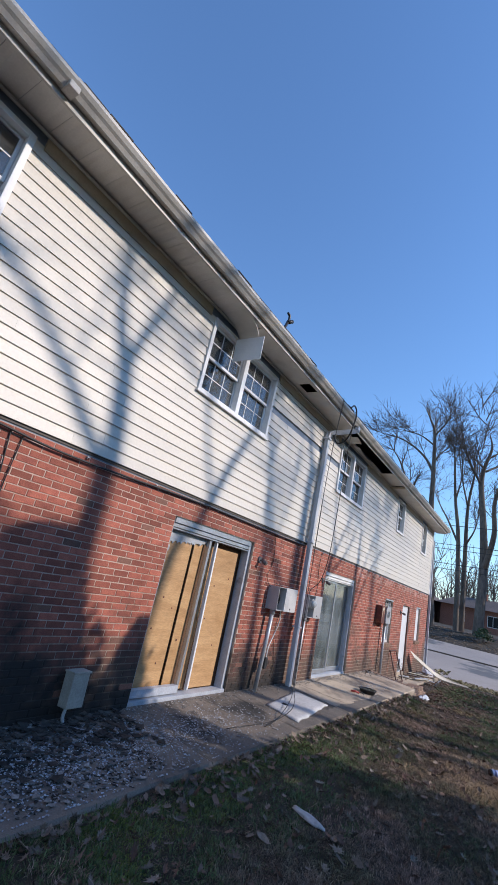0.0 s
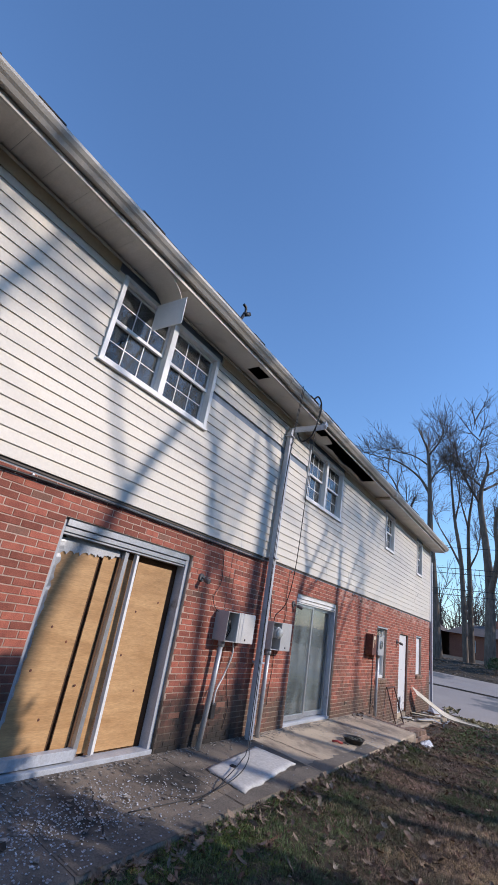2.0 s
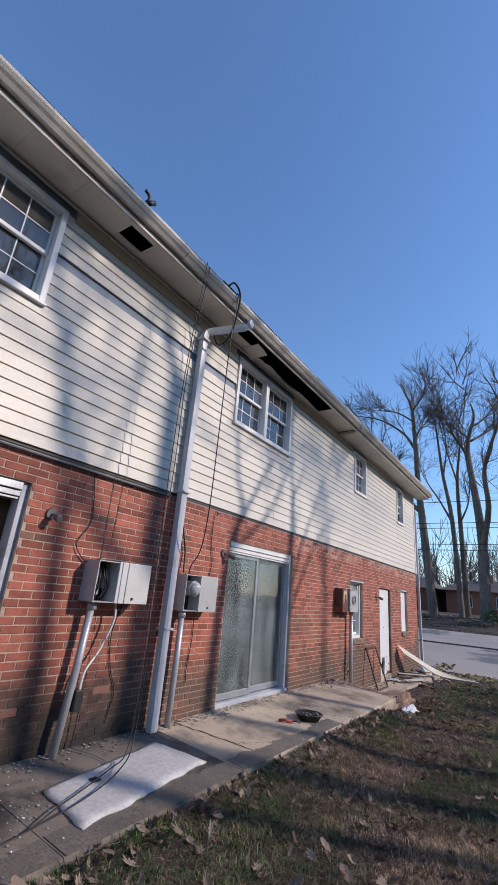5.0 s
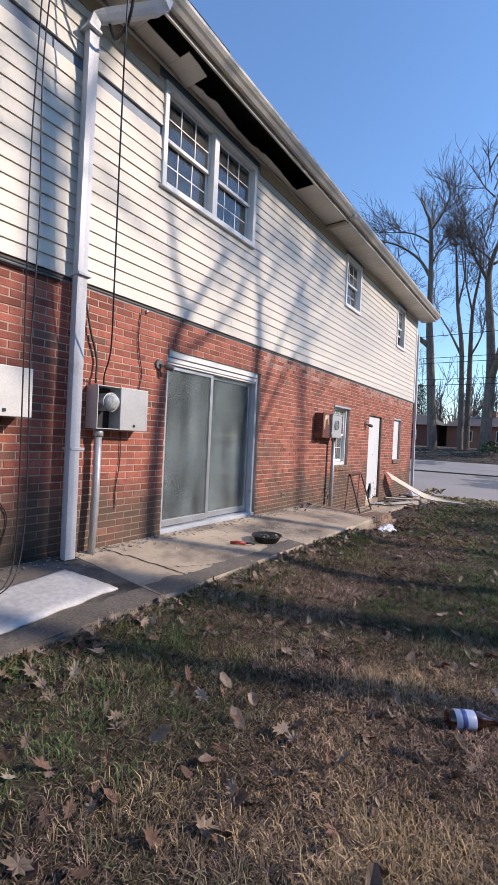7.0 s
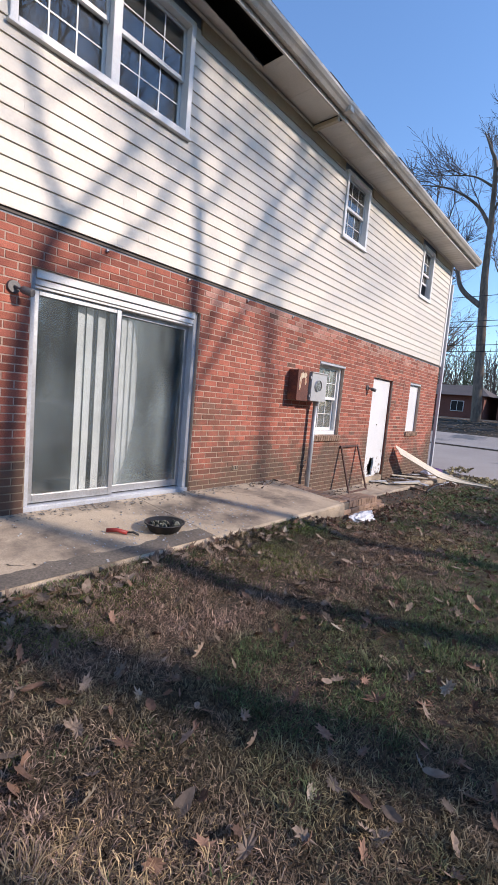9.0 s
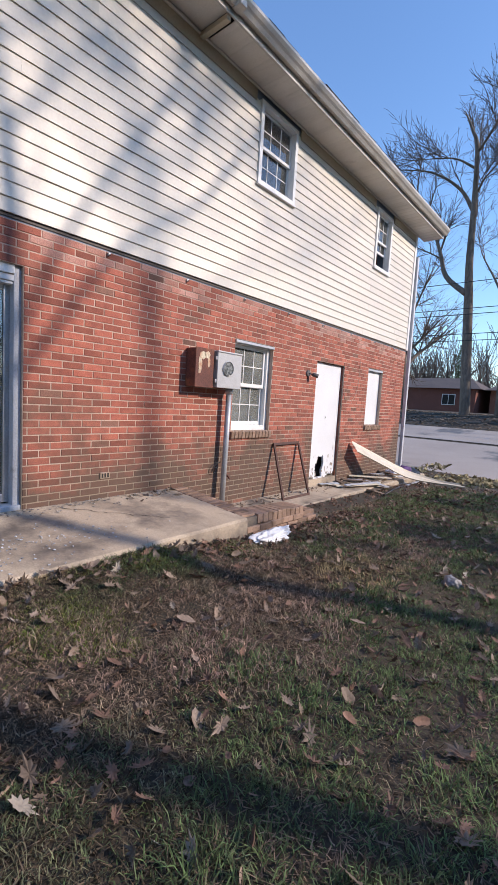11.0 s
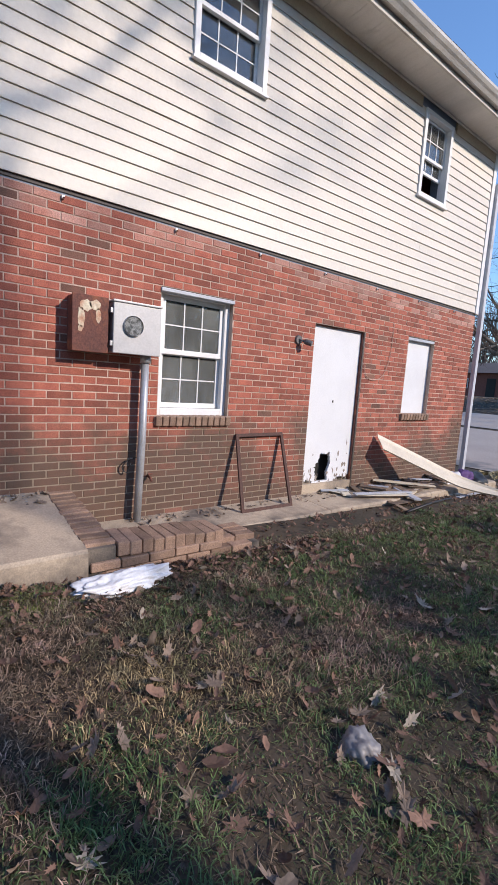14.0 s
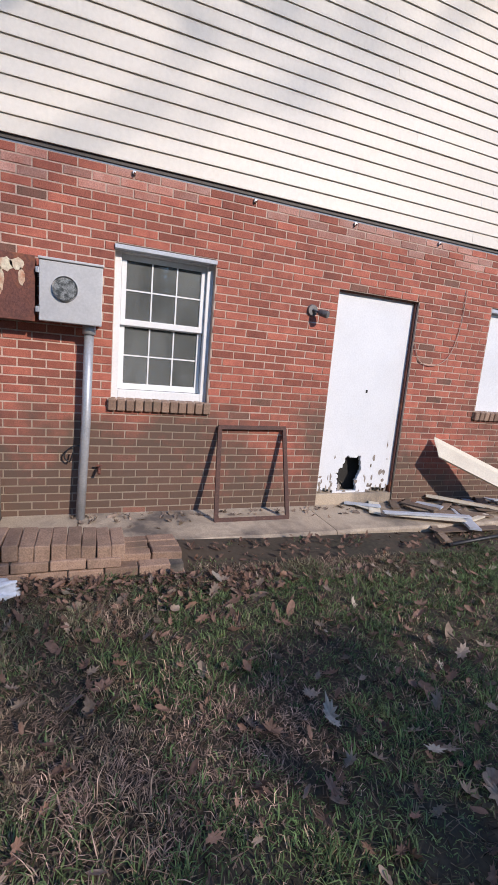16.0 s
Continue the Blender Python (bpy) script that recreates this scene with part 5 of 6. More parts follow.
box("hinge", W + 0.17, W + 0.205, 12.735, 12.757, 1.22, 1.26, ALU, m3, 0.003)
box("hinge", W + 0.17, W + 0.205, 12.735, 12.757, 1.49, 1.53, ALU, m3, 0.003)
tube("wire", smooth_path([(W + 0.06, 13.06, 0.22), (W + 0.05, 12.98, 0.20), (W + 0.045, 12.93, 0.13), (W + 0.05, 12.97, 0.08), (W + 0.07, 13.0, 0.17)], 5), 0.006, BLACK, m3, 6)
tap = thing("hose_tap", "small dark hose tap low on the brick wall", "tap")
tube("pipe", [(W - 0.005, 13.20, 0.02), (W + 0.07, 13.20, 0.02), (W + 0.10, 13.20, -0.01)], 0.013, RUST, tap, 8)
box("handle", W + 0.055, W + 0.07, 13.175, 13.225, 0.045, 0.06, RUST, tap, 0.004)

# pale junction box on a bent conduit near the first door
jb2 = thing("outlet_box", "weathered beige outlet box on a bent conduit", "outlet box")
bm = bmesh.new()
add_box(bm, 0.0, 0.13, -0.095, 0.095, -0.16, 0.14, 0.01)
add_box(bm, -0.004, 0.142, -0.104, 0.104, 0.135, 0.155, 0.006)
bmesh.ops.transform(bm, matrix=pose(W + 0.03, 2.99, 0.24, 0, -3, 2), verts=bm.verts)
part("body", bm, mat("beige_paint", (0.46, 0.43, 0.36), 0.55, second=(0.34, 0.31, 0.26), scale=6.0, fine=0.15), jb2)
tube("conduit", smooth_path([(W + 0.09, 2.97, 0.09), (W + 0.10, 2.95, 0.0), (W + 0.13, 2.97, -0.06), (W + 0.22, 3.05, -0.075), (W + 0.34, 3.14, -0.07)], 5), 0.016, CONDUIT, jb2, 8)


LAMP_GREY = mat("lamp_grey", (0.16, 0.15, 0.15), 0.5, metal=0.3, second=(0.10, 0.10, 0.10), scale=9, fine=0.2)


# wall lamps: a round base with a short socket arm
def wall_lamp(y, z, turn, label):
    e = thing("wall_lamp", label, "lamp", "wall floodlight holders")
    bm = bmesh.new()
    bmesh.ops.create_cone(bm, cap_ends=True, segments=20, radius1=0.055, radius2=0.048, depth=0.022, matrix=pose(W + 0.011, y, z, 0, 90, 0))
    part("base", bm, LAMP_GREY, e)
    d = Vector((0.10, 0.05 * turn, -0.035))
    p = Vector((W + 0.02, y, z))
    tube("arm", [p, p + d * 0.5], 0.012, LAMP_GREY, e, 8)
    tube("socket", [p + d * 0.45, p + d * 0.6, p + d * 1.15, p + d * 1.2], [0.022, 0.032, 0.034, 0.030], LAMP_GREY, e, 12)


wall_lamp(5.99, 1.87, 0.2, "small grey floodlight holder on the brick")
wall_lamp(8.60, 1.83, 1.6, "small grey floodlight holder on the brick")
wall_lamp(15.05, 1.53, 1.6, "small grey floodlight holder on the brick")

# mast on the roof
mast = thing("roof_mast", "dark leaning pipe mast with a hooked head on the roof", "mast")
tube("pipe", [(-4.5, 6.45, 5.72), (-4.5, 7.15, 7.36)], 0.035, BLACK, mast, 10)
tube("head", smooth_path([(-4.5, 7.10, 7.26), (-4.5, 7.16, 7.40), (-4.5, 7.14, 7.50), (-4.5, 7.06, 7.52)], 4), 0.03, BLACK, mast, 8)
tube("bracket", [(-4.5, 7.12, 7.30), (-4.46, 7.26, 7.40)], 0.045, BLACK, mast, 8)

# ---- cables ----
def cable(pts, rr, label, steps=7, material=BLACK):
    return tube("cable", smooth_path(pts, steps), rr, material, None, 6, label=label, category="cable", group="loose cables")


cable([(-2.72, 7.56, 5.15), (-2.70, 7.56, 5.05), (-2.75, 7.56, 4.5), (-2.79, 7.58, 3.3), (-2.84, 7.62, 2.3), (-2.98, 7.72, 1.80), (W + 0.13, 7.82, 1.60), (W + 0.10, 7.84, 1.49)], 0.007, "black service cable hanging from the eave to a meter")
cable([(-2.75, 7.40, 5.17), (-2.71, 7.46, 5.24), (-2.70, 7.58, 5.17), (-2.72, 7.62, 4.98), (-2.86, 7.68, 4.62), (-3.06, 7.70, 4.52), (-3.16, 7.70, 4.68), (-3.17, 7.68, 4.78)], 0.014, "thick black cable looped at the gutter")
cable([(-2.71, 6.90, 5.14), (-2.73, 6.90, 4.9), (-2.78, 6.88, 4.0), (-2.80, 6.86, 2.9), (-2.80, 6.87, 1.5), (-2.80, 6.87, 0.4), (-2.76, 6.80, 0.03), (-2.66, 6.55, -0.015), (-2.48, 6.0, -0.05), (-2.42, 5.6, -0.10), (-2.52, 4.7, -0.095)], 0.005, "thin black cable hanging down on to the slab")
cable([(-2.72, 6.96, 5.12), (-2.78, 6.97, 4.6), (-2.82, 6.93, 3.6), (-2.84, 6.96, 2.6), (-2.83, 6.93, 1.6), (-2.82, 6.94, 0.7), (-2.78, 6.88, 0.1), (-2.62, 6.62, -0.02), (-2.44, 6.1, -0.055), (-2.36, 5.3, -0.105)], 0.005, "thin black cable hanging beside the downspout")
cable([(W + 0.02, 7.66, 2.30), (W + 0.035, 7.72, 2.0), (W + 0.03, 7.80, 1.75), (W + 0.06, 7.78, 1.52)], 0.010, "short black cable into a meter box")
cable([(W + 0.012, 8.32, 2.33), (W + 0.014, 8.30, 2.0), (W + 0.013, 8.36, 1.7), (W + 0.014, 8.33, 1.52)], 0.005, "thin dark cable down the brick")
cable([(W + 0.012, 8.12, 1.09), (W + 0.014, 8.13, 0.8), (W + 0.013, 8.09, 0.5), (W + 0.012, 8.10, 0.32)], 0.005, "thin dark cable down the brick")
cable([(W + 0.012, 6.98, 1.15), (W + 0.014, 6.90, 0.85), (W + 0.013, 6.96, 0.55), (W + 0.014, 7.05, 0.35), (W + 0.012, 7.0, 0.1)], 0.005, "thin dark cable down the brick")
cable([(W + 0.012, 6.35, 2.33), (W + 0.014, 6.42, 1.9), (W + 0.02, 6.30, 1.65), (W + 0.03, 6.46, 1.5), (W + 0.05, 6.6, 1.57)], 0.005, "thin dark cable into the open meter box")
cable([(W + 0.012, 1.60, 2.34), (W + 0.014, 1.66, 1.6), (W + 0.013, 1.58, 0.8), (W + 0.014, 1.62, 0.05)], 0.006, "thin dark cable down the brick")
cable([(W + 0.012, 1.72, 2.34), (W + 0.014, 1.70, 1.7), (W + 0.013, 1.76, 0.9), (W + 0.014, 1.7, 0.1)], 0.005, "thin dark cable down the brick")
cable([(W + 0.03, SOUTH, 2.355), (W + 0.03, -2, 2.33), (W + 0.032, 1.0, 2.352), (W + 0.034, 2.2, 2.30), (W + 0.03, 4.2, 2.35), (W + 0.03, 6.2, 2.345), (W + 0.03, 7.4, 2.35)], 0.012, "black cable run along the top of the brick")
cable([(W + 0.012, 16.27, 1.35), (W + 0.014, 16.36, 1.18), (W + 0.013, 16.55, 1.14), (W + 0.014, 16.74, 1.25), (W + 0.012, 16.84, 1.55), (W + 0.013, 16.86, 1.95)], 0.004, "thin pinkish wire looped on the brick", material=MORTAR)
for i in range(19):
    yy = 0.4 + i * 1.0
    c = thing("cable_clip", "small metal clip at the top of the brick", "clip", "cable clips")
    box("tab", W - 0.002, W + 0.022, yy - 0.012, yy + 0.012, 2.335, 2.362, ALU, c, 0.003)
    tube("screw", [(W + 0.018, yy, 2.345), (W + 0.032, yy + 0.004, 2.338)], 0.007, RUST, c, 6)

# vent block low on the wall
vent = thing("wall_vent", "small pale plastic vent low on the brick", "vent")
box("frame", W - 0.004, W + 0.012, 11.37, 11.48, 0.155, 0.22, MORTAR, vent, 0.003)
for i in range(3):
    box("slot", W + 0.012, W + 0.0135, 11.385 + 0.031 * i, 11.403 + 0.031 * i, 0.166, 0.209, DARK, vent)

# ---- loose things on the patio ----
rs = random.Random(41)
bd = thing("foam_board", "dirty white panel lying on the slab, dented corner", "board")
n_u, n_v = 30, 12
verts, faces = [], []
A, B, C, D = Vector((-2.98, 7.38, 0)), Vector((-2.42, 7.45, 0)), Vector((-2.25, 6.03, 0)), Vector((-2.80, 6.08, 0))
for top in (1, 0):
    for i in range(n_u + 1):
        for j in range(n_v + 1):
            u, v = i / n_u, j / n_v
            p = (A * (1 - v) + B * v) * (1 - u) + (D * (1 - v) + C * v) * u
            edge = min(u, 1 - u, v, 1 - v)
            wob = 0.004 * noise.noise(Vector((p.x * 5, p.y * 5, 1)))
            ragged = Vector((noise.noise(Vector((p.y * 9, 1, p.x * 9))), noise.noise(Vector((p.x * 9, 5, p.y * 9))), 0)) * (0.025 if edge < 0.01 else 0)
            z = slab_z(p.x) + (0.026 + wob - (0.012 if edge < 0.01 else 0) if top else 0.002)
            dent = math.exp(-(((p.x + 2.70) / 0.05) ** 2 + ((p.y - 6.45) / 0.06) ** 2)) * 0.016
            verts.append((p.x + ragged.x, p.y + ragged.y, z - (dent if top else 0)))
m = n_v + 1
half = (n_u + 1) * m
for i in range(n_u):
    for j in range(n_v):
        a = i * m + j
        faces += [(a, a + m, a + m + 1, a + 1), (half + a, half + a + 1, half + a + m + 1, half + a + m)]
rim = [j for j in range(m)] + [i * m + n_v for i in range(1, n_u + 1)] + [n_u * m + j for j in range(n_v - 1, -1, -1)] + [i * m for i in range(n_u - 1, 0, -1)]
for a, b in zip(rim, rim[1:] + rim[:1]):
    faces.append((a, b, b + half, a + half))
me = mesh_of("panel", verts, faces)
me.polygons.foreach_set("use_smooth", [True] * len(faces))
put("panel", me, BOARD_WHITE, bd)
box("dark_patch", -2.735, -2.665, 6.42, 6.49, slab_z(-2.7) + 0.018, slab_z(-2.7) + 0.024, DARK, bd)

pan = thing("pan", "black round pan full of wet leaves on the slab", "pan")
bm = bmesh.new()
px, py, pz = -2.44, 9.58, slab_z(-2.44) + 0.002
prof = [(0.0, 0.0), (0.13, 0.0), (0.165, 0.065), (0.178, 0.07), (0.178, 0.078), (0.160, 0.076), (0.125, 0.012), (0.0, 0.012)]
rings = []
for rr, zz in prof:
    rings.append([bm.verts.new((px + max(rr, 0.001) * math.cos(2 * math.pi * q / 28), py + max(rr, 0.001) * math.sin(2 * math.pi * q / 28), pz + zz)) for q in range(28)])
for r0, r1b in zip(rings, rings[1:]):
    for q in range(28):
        bm.faces.new((r0[q], r0[(q + 1) % 28], r1b[(q + 1) % 28], r1b[q]))
part("bowl", bm, BLACK, pan, smooth=True)
bm = bmesh.new()
for i in range(40):
    a, rr = rs.uniform(0, 6.28), 0.12 * math.sqrt(rs.random())
    s = rs.uniform(0.015, 0.04)
    bmesh.ops.create_icosphere(bm, subdivisions=1, radius=s, matrix=Matrix.LocRotScale((px + rr * math.cos(a), py + rr * math.sin(a), pz + 0.03 + rs.uniform(0, 0.03)), Euler((rs.random() * 3, rs.random() * 3, 0)), (1, 0.7, 0.3)))
part("leaf_litter", bm, mat("wet_litter", (0.16, 0.17, 0.14), 0.7, second=(0.07, 0.07, 0.05), scale=20, fine=0.3, island=0.5), pan)
tool = thing("red_tool", "small red plastic-handled scrap on the slab", "tool")
RED = mat("red_plastic", (0.35, 0.04, 0.03), 0.5, second=(0.25, 0.03, 0.03), scale=10)
for nm, m_, a, b, w_ in (("handle", RED, (-2.62, 9.12), (-2.50, 9.24), 0.018), ("blade", BLACK, (-2.50, 9.24), (-2.42, 9.30), 0.010)):
    tube(nm, [(a[0], a[1], slab_z(a[0]) + 0.02), ((a[0] + b[0]) / 2, (a[1] + b[1]) / 2, slab_z(a[0]) + 0.026), (b[0], b[1], slab_z(b[0]) + 0.016)], w_, m_, tool, 8)


def crumple(name, cx, cy, lx, ly, lz, seed, material, label, category, base, sub=4, rough=1.0, turn=0):
    """A crumpled sheet or lump, flattened on the ground."""
    bm = bmesh.new()
    bmesh.ops.create_icosphere(bm, subdivisions=sub, radius=1.0)
    c, s = math.cos(radians(turn)), math.sin(radians(turn))
    for v in bm.verts:
        n0 = v.co.copy()
        k1 = 1 + rough * (0.34 * noise.noise(n0 * 1.7 + Vector((seed, 0, 0))) + 0.22 * noise.noise(n0 * 4.3 + Vector((0, seed, 0))) + 0.10 * abs(noise.noise(n0 * 10 + Vector((0, 0, seed)))))
        x, y, z = n0.x * lx * k1, n0.y * ly * k1, max(n0.z, -0.15) * lz * k1
        v.co = (cx + x * c - y * s, cy + x * s + y * c, base + 0.1 * lz + z)
    return part(name, bm, material, None, label, category, smooth=True)


crumple("cloth", -1.93, 12.44, 0.11, 0.30, 0.075, 3.3, PLASTIC_WHITE, "crumpled white plastic sheet on the leaves", "plastic sheet", ground_all(-1.93, 12.44) + 0.01, 5, 1.3, 4)
crumple("bag", -0.30, 12.76, 0.075, 0.07, 0.065, 9.1, mat("grey_plastic", (0.25, 0.24, 0.24), 0.5, second=(0.16, 0.15, 0.16), scale=8, fine=0.15), "crumpled grey plastic bag on the lawn", "bag", ground_all(-0.30, 12.76), 4, 1.2)
crumple("black_bag", -2.95, 18.95, 0.30, 0.42, 0.24, 5.7, BLACK, "torn black rubbish bag by the house corner", "rubbish bag", ground_all(-2.95, 18.95), 4, 0.9, 20)
crumple("cloth", -3.0, 18.35, 0.18, 0.28, 0.14, 7.7, PLASTIC_WHITE, "dirty white cloth on the rubbish heap", "cloth", -0.40, 4, 1.2)
crumple("cloth", -2.9, 18.62, 0.13, 0.18, 0.18, 2.2, mat("purple_cloth", (0.12, 0.06, 0.20), 0.8, second=(0.08, 0.04, 0.14), scale=9), "purple cloth on the rubbish heap", "cloth", -0.40, 4, 1.1)

# bottle on the lawn
bt = thing("bottle", "dark brown glass bottle with a blue label on grass", "bottle")
bm_pts = [(0.0, 0.0), (0.03, 0.0), (0.036, 0.006), (0.037, 0.14), (0.034, 0.16), (0.017, 0.20), (0.0145, 0.245), (0.017, 0.248), (0.017, 0.262), (0.0, 0.262)]
bottle_glass = mat("brown_glass", (0.035, 0.012, 0.008), 0.08, fine=0.05, spec=0.8)
place = pose(-0.125, 7.54, ground_all(-0.1, 7.6) + 0.05, 90, 0, 122) @ Matrix.Diagonal((1.12, 1.12, 0.98, 1))


def lathe(name, prof, material, parent, m_, segs=22):
    bm = bmesh.new()
    rings = [[bm.verts.new((max(r_, 0.0005) * math.cos(2 * math.pi * q / segs), max(r_, 0.0005) * math.sin(2 * math.pi * q / segs), z_)) for q in range(segs)] for r_, z_ in prof]
    for a, b in zip(rings, rings[1:]):
        for q in range(segs):
            bm.faces.new((a[q], a[(q + 1) % segs], b[(q + 1) % segs], b[q]))
    bmesh.ops.transform(bm, matrix=m_, verts=bm.verts)
    bmesh.ops.recalc_face_normals(bm, faces=bm.faces)
    return part(name, bm, material, parent, smooth=True)


lathe("glass", bm_pts, bottle_glass, bt, place)
lathe("paper_label", [(0.0372, 0.03), (0.0378, 0.031), (0.0378, 0.125), (0.0372, 0.126)], mat("blue_label", (0.36, 0.43, 0.62), 0.45, second=(0.30, 0.38, 0.60), scale=30, fine=0.15), bt, place)
lathe("label_band", [(0.0379, 0.06), (0.0382, 0.061), (0.0382, 0.082), (0.0379, 0.083)], mat("blue_band", (0.05, 0.09, 0.30), 0.45), bt, place)

# ---- frame leaning on the wall ----
FRAME_RUST = mat("dark_rusty_frame", (0.10, 0.045, 0.032), 0.8, second=(0.055, 0.03, 0.025), scale=8.0, fine=0.3)
lean = thing("screen_frame", "rusty bare metal frame leaning on the brick wall", "frame")
for a, b in (((-3.02, 14.17, -0.385), (W + 0.025, 14.23, 0.40)), ((-3.02, 14.86, -0.385), (W + 0.025, 14.87, 0.41)), ((W + 0.025, 14.215, 0.40), (W + 0.025, 14.885, 0.41)), ((-3.02, 14.155, -0.382), (-3.02, 14.875, -0.382))):
    a, b = Vector(a), Vector(b)
    d = (b - a).normalized()
    u = d.cross(Vector((1, 0, 0.4))).normalized()
    v = d.cross(u)
    bm = bmesh.new()
    q = [[bm.verts.new(p + u * s * 0.019 + v * t * 0.011) for s, t in ((-1, -1), (1, -1), (1, 1), (-1, 1))] for p in (a, b)]
    for k2 in range(4):
        bm.faces.new((q[0][k2], q[0][(k2 + 1) % 4], q[1][(k2 + 1) % 4], q[1][k2]))
    bm.faces.new(q[0][::-1]), bm.faces.new(q[1])
    bmesh.ops.recalc_face_normals(bm, faces=bm.faces)
    part("rail", bm, FRAME_RUST, lean)

# ---- heap of boards by the far corner ----
CREAM = mat("cream_vinyl_scrap", (0.66, 0.60, 0.48), 0.5, second=(0.56, 0.50, 0.40), scale=4, fine=0.1)
WOOD = mat("weathered_wood", (0.26, 0.19, 0.13), 0.85, second=(0.17, 0.12, 0.09), scale=5, fine=0.3, fine_scale=40, rnd=0.35, bump=0.2)
strip_line = smooth_path([(W + 0.14, 16.66, 0.26), (-2.92, 17.25, 0.0), (-2.60, 17.88, -0.28), (-2.15, 18.26, -0.40), (-1.62, 18.46, -0.44)], 6)
chute = thing("siding_scrap", "long bent strip of cream vinyl siding", "siding scrap")
verts, faces = [], []
n_s = 24
for i in range(n_s + 1):
    t = i / n_s
    x, y, z = strip_line[i]
    z = max(z, ground_all(x, y) + 0.03)
    flat = min(1, max(0, (t - 0.45) / 0.4))
    dx = Vector((-0.75, 0.25, 0))
    for s, lift in ((-0.12, 0.02), (-0.10, 0.0), (0.0, 0.012), (0.10, 0.0), (0.12, 0.03)):
        verts.append((x + dx.x * s, y + dx.y * s, z + lift + s * (0.75 - 0.6 * flat)))
    for s, lift in ((-0.12, 0.014), (-0.10, -0.006), (0.0, 0.006), (0.10, -0.006), (0.12, 0.024)):
        verts.append((x + dx.x * s, y + dx.y * s, z + lift + s * (0.75 - 0.6 * flat) - 0.003))
for i in range(n_s):
    for k2 in range(4):
        a, b = i * 10 + k2, (i + 1) * 10 + k2
        faces += [(a, a + 1, b + 1, b), (a + 5, b + 5, b + 6, a + 6)]
me = mesh_of("strip", verts, faces)
put("strip", me, CREAM, chute)
for i in range(34):
    L, wd, th = rs.uniform(0.25, 1.0), rs.uniform(0.05, 0.12), rs.uniform(0.008, 0.022)
    x, y = rs.uniform(W + 0.12, -2.55), rs.uniform(16.2, 18.9) if i > 8 else rs.uniform(15.5, 16.6)
    if i <= 8:
        L, x = L * 0.4, rs.uniform(W + 0.06, W + 0.3)
    bm = bmesh.new()
    add_box(bm, -wd / 2, wd / 2, -L / 2, L / 2, 0, th, 0.002)
    for v in bm.verts:
        v.co.x += 0.01 * math.sin(v.co.y * 7 + i)
        v.co.z += 0.006 * math.sin(v.co.y * 5 + i * 2)
    base = -0.392 if x < -2.7 else ground_all(x, y)
    bmesh.ops.transform(bm, matrix=pose(x, y, base + 0.004 + 0.012 * (i % 5), rs.uniform(-3, 3), rs.uniform(-4, 4), rs.uniform(-70, 70)), verts=bm.verts)
    part("scrap_board", bm, (WOOD, WOOD, CREAM, PAINTED_ALU)[i % 4], None, "weathered scrap board on the rubbish heap", "scrap board", "scrap boards by the corner")
tube("scrap_strip", [(-2.3, 16.1, ground_all(-2.3, 16.1) + 0.03), (-2.45, 16.9, ground_all(-2.4, 16.9) + 0.025), (-2.5, 17.5, ground_all(-2.5, 17.5) + 0.03)], 0.018, BLACK, None, 6, label="dark strip of scrap in the grass", category="scrap")
crumple("paper_scrap", -1.10, 3.87, 0.045, 0.18, 0.02, 4.4, BOARD_WHITE, "pale strip of scrap lying in the grass", "scrap", ground_all(-1.1, 3.87) + 0.015, 3, 0.8, -112)
crumple("plastic_scrap", 0.6, 22.6, 0.5, 0.28, 0.12, 6.4, PLASTIC_WHITE, "white scrap lying at the edge of the lawn", "scrap", ground_all(0.6, 22.6), 3, 0.8, -25)

# ---- litter on the slab ----
def flakes(name, count, area, size, lift, seed, material, label, category):
    """Many small flat shards joined as stuff."""
    r = random.Random(seed)
    verts, faces = [], []
    for _ in range(count):
        x, y = area(r)
        s = r.uniform(*size)
        a0 = r.uniform(0, 6.28)
        n_k = r.choice((3, 4, 5))
        tx, ty = r.uniform(-0.5, 0.5), r.uniform(-0.5, 0.5)
        base = len(verts)
        z0 = (slab_z(x) if x < EDGE and y < 12.3 else ground_all(x, y)) + lift + r.uniform(0, lift)
        for q in range(n_k):
            a = a0 + 6.28 * q / n_k
            rr = s * r.uniform(0.5, 1.0)
            dx, dy = rr * math.cos(a), rr * math.sin(a)
            verts.append((x + dx, y + dy, z0 + abs(dx * tx + dy * ty)))
        for q in range(n_k):
            vx = verts[base + q]
            verts.append((vx[0], vx[1], vx[2] - 0.004))
        faces.append(tuple(range(base, base + n_k)))
        faces += [(base + q, base + n_k + q, base + n_k + (q + 1) % n_k, base + (q + 1) % n_k) for q in range(n_k)]
    return put(name, mesh_of(name, verts, faces), material, None, label, category, "", "stuff")


GLASSBIT = mat("glass_crumbs", (0.64, 0.66, 0.70), 0.25, second=(0.30, 0.33, 0.38), scale=30, fine=0.3, island=0.5)
CHAR = mat("charred_scrap", (0.030, 0.028, 0.026), 0.9, second=(0.07, 0.06, 0.05), scale=14, fine=0.4, island=0.6)
GREYBIT = mat("plaster_scrap", (0.32, 0.30, 0.28), 0.9, second=(0.20, 0.18, 0.16), scale=14, fine=0.3, island=0.5)
flakes("glass_crumbs", 6500, lambda r: (min(max(r.gauss(-2.68, 0.26), W + 0.05), -2.16), r.gauss(2.7, 1.4)), (0.004, 0.013), 0.004, 51, GLASSBIT, "scattered crumbs of broken safety glass", "broken glass")
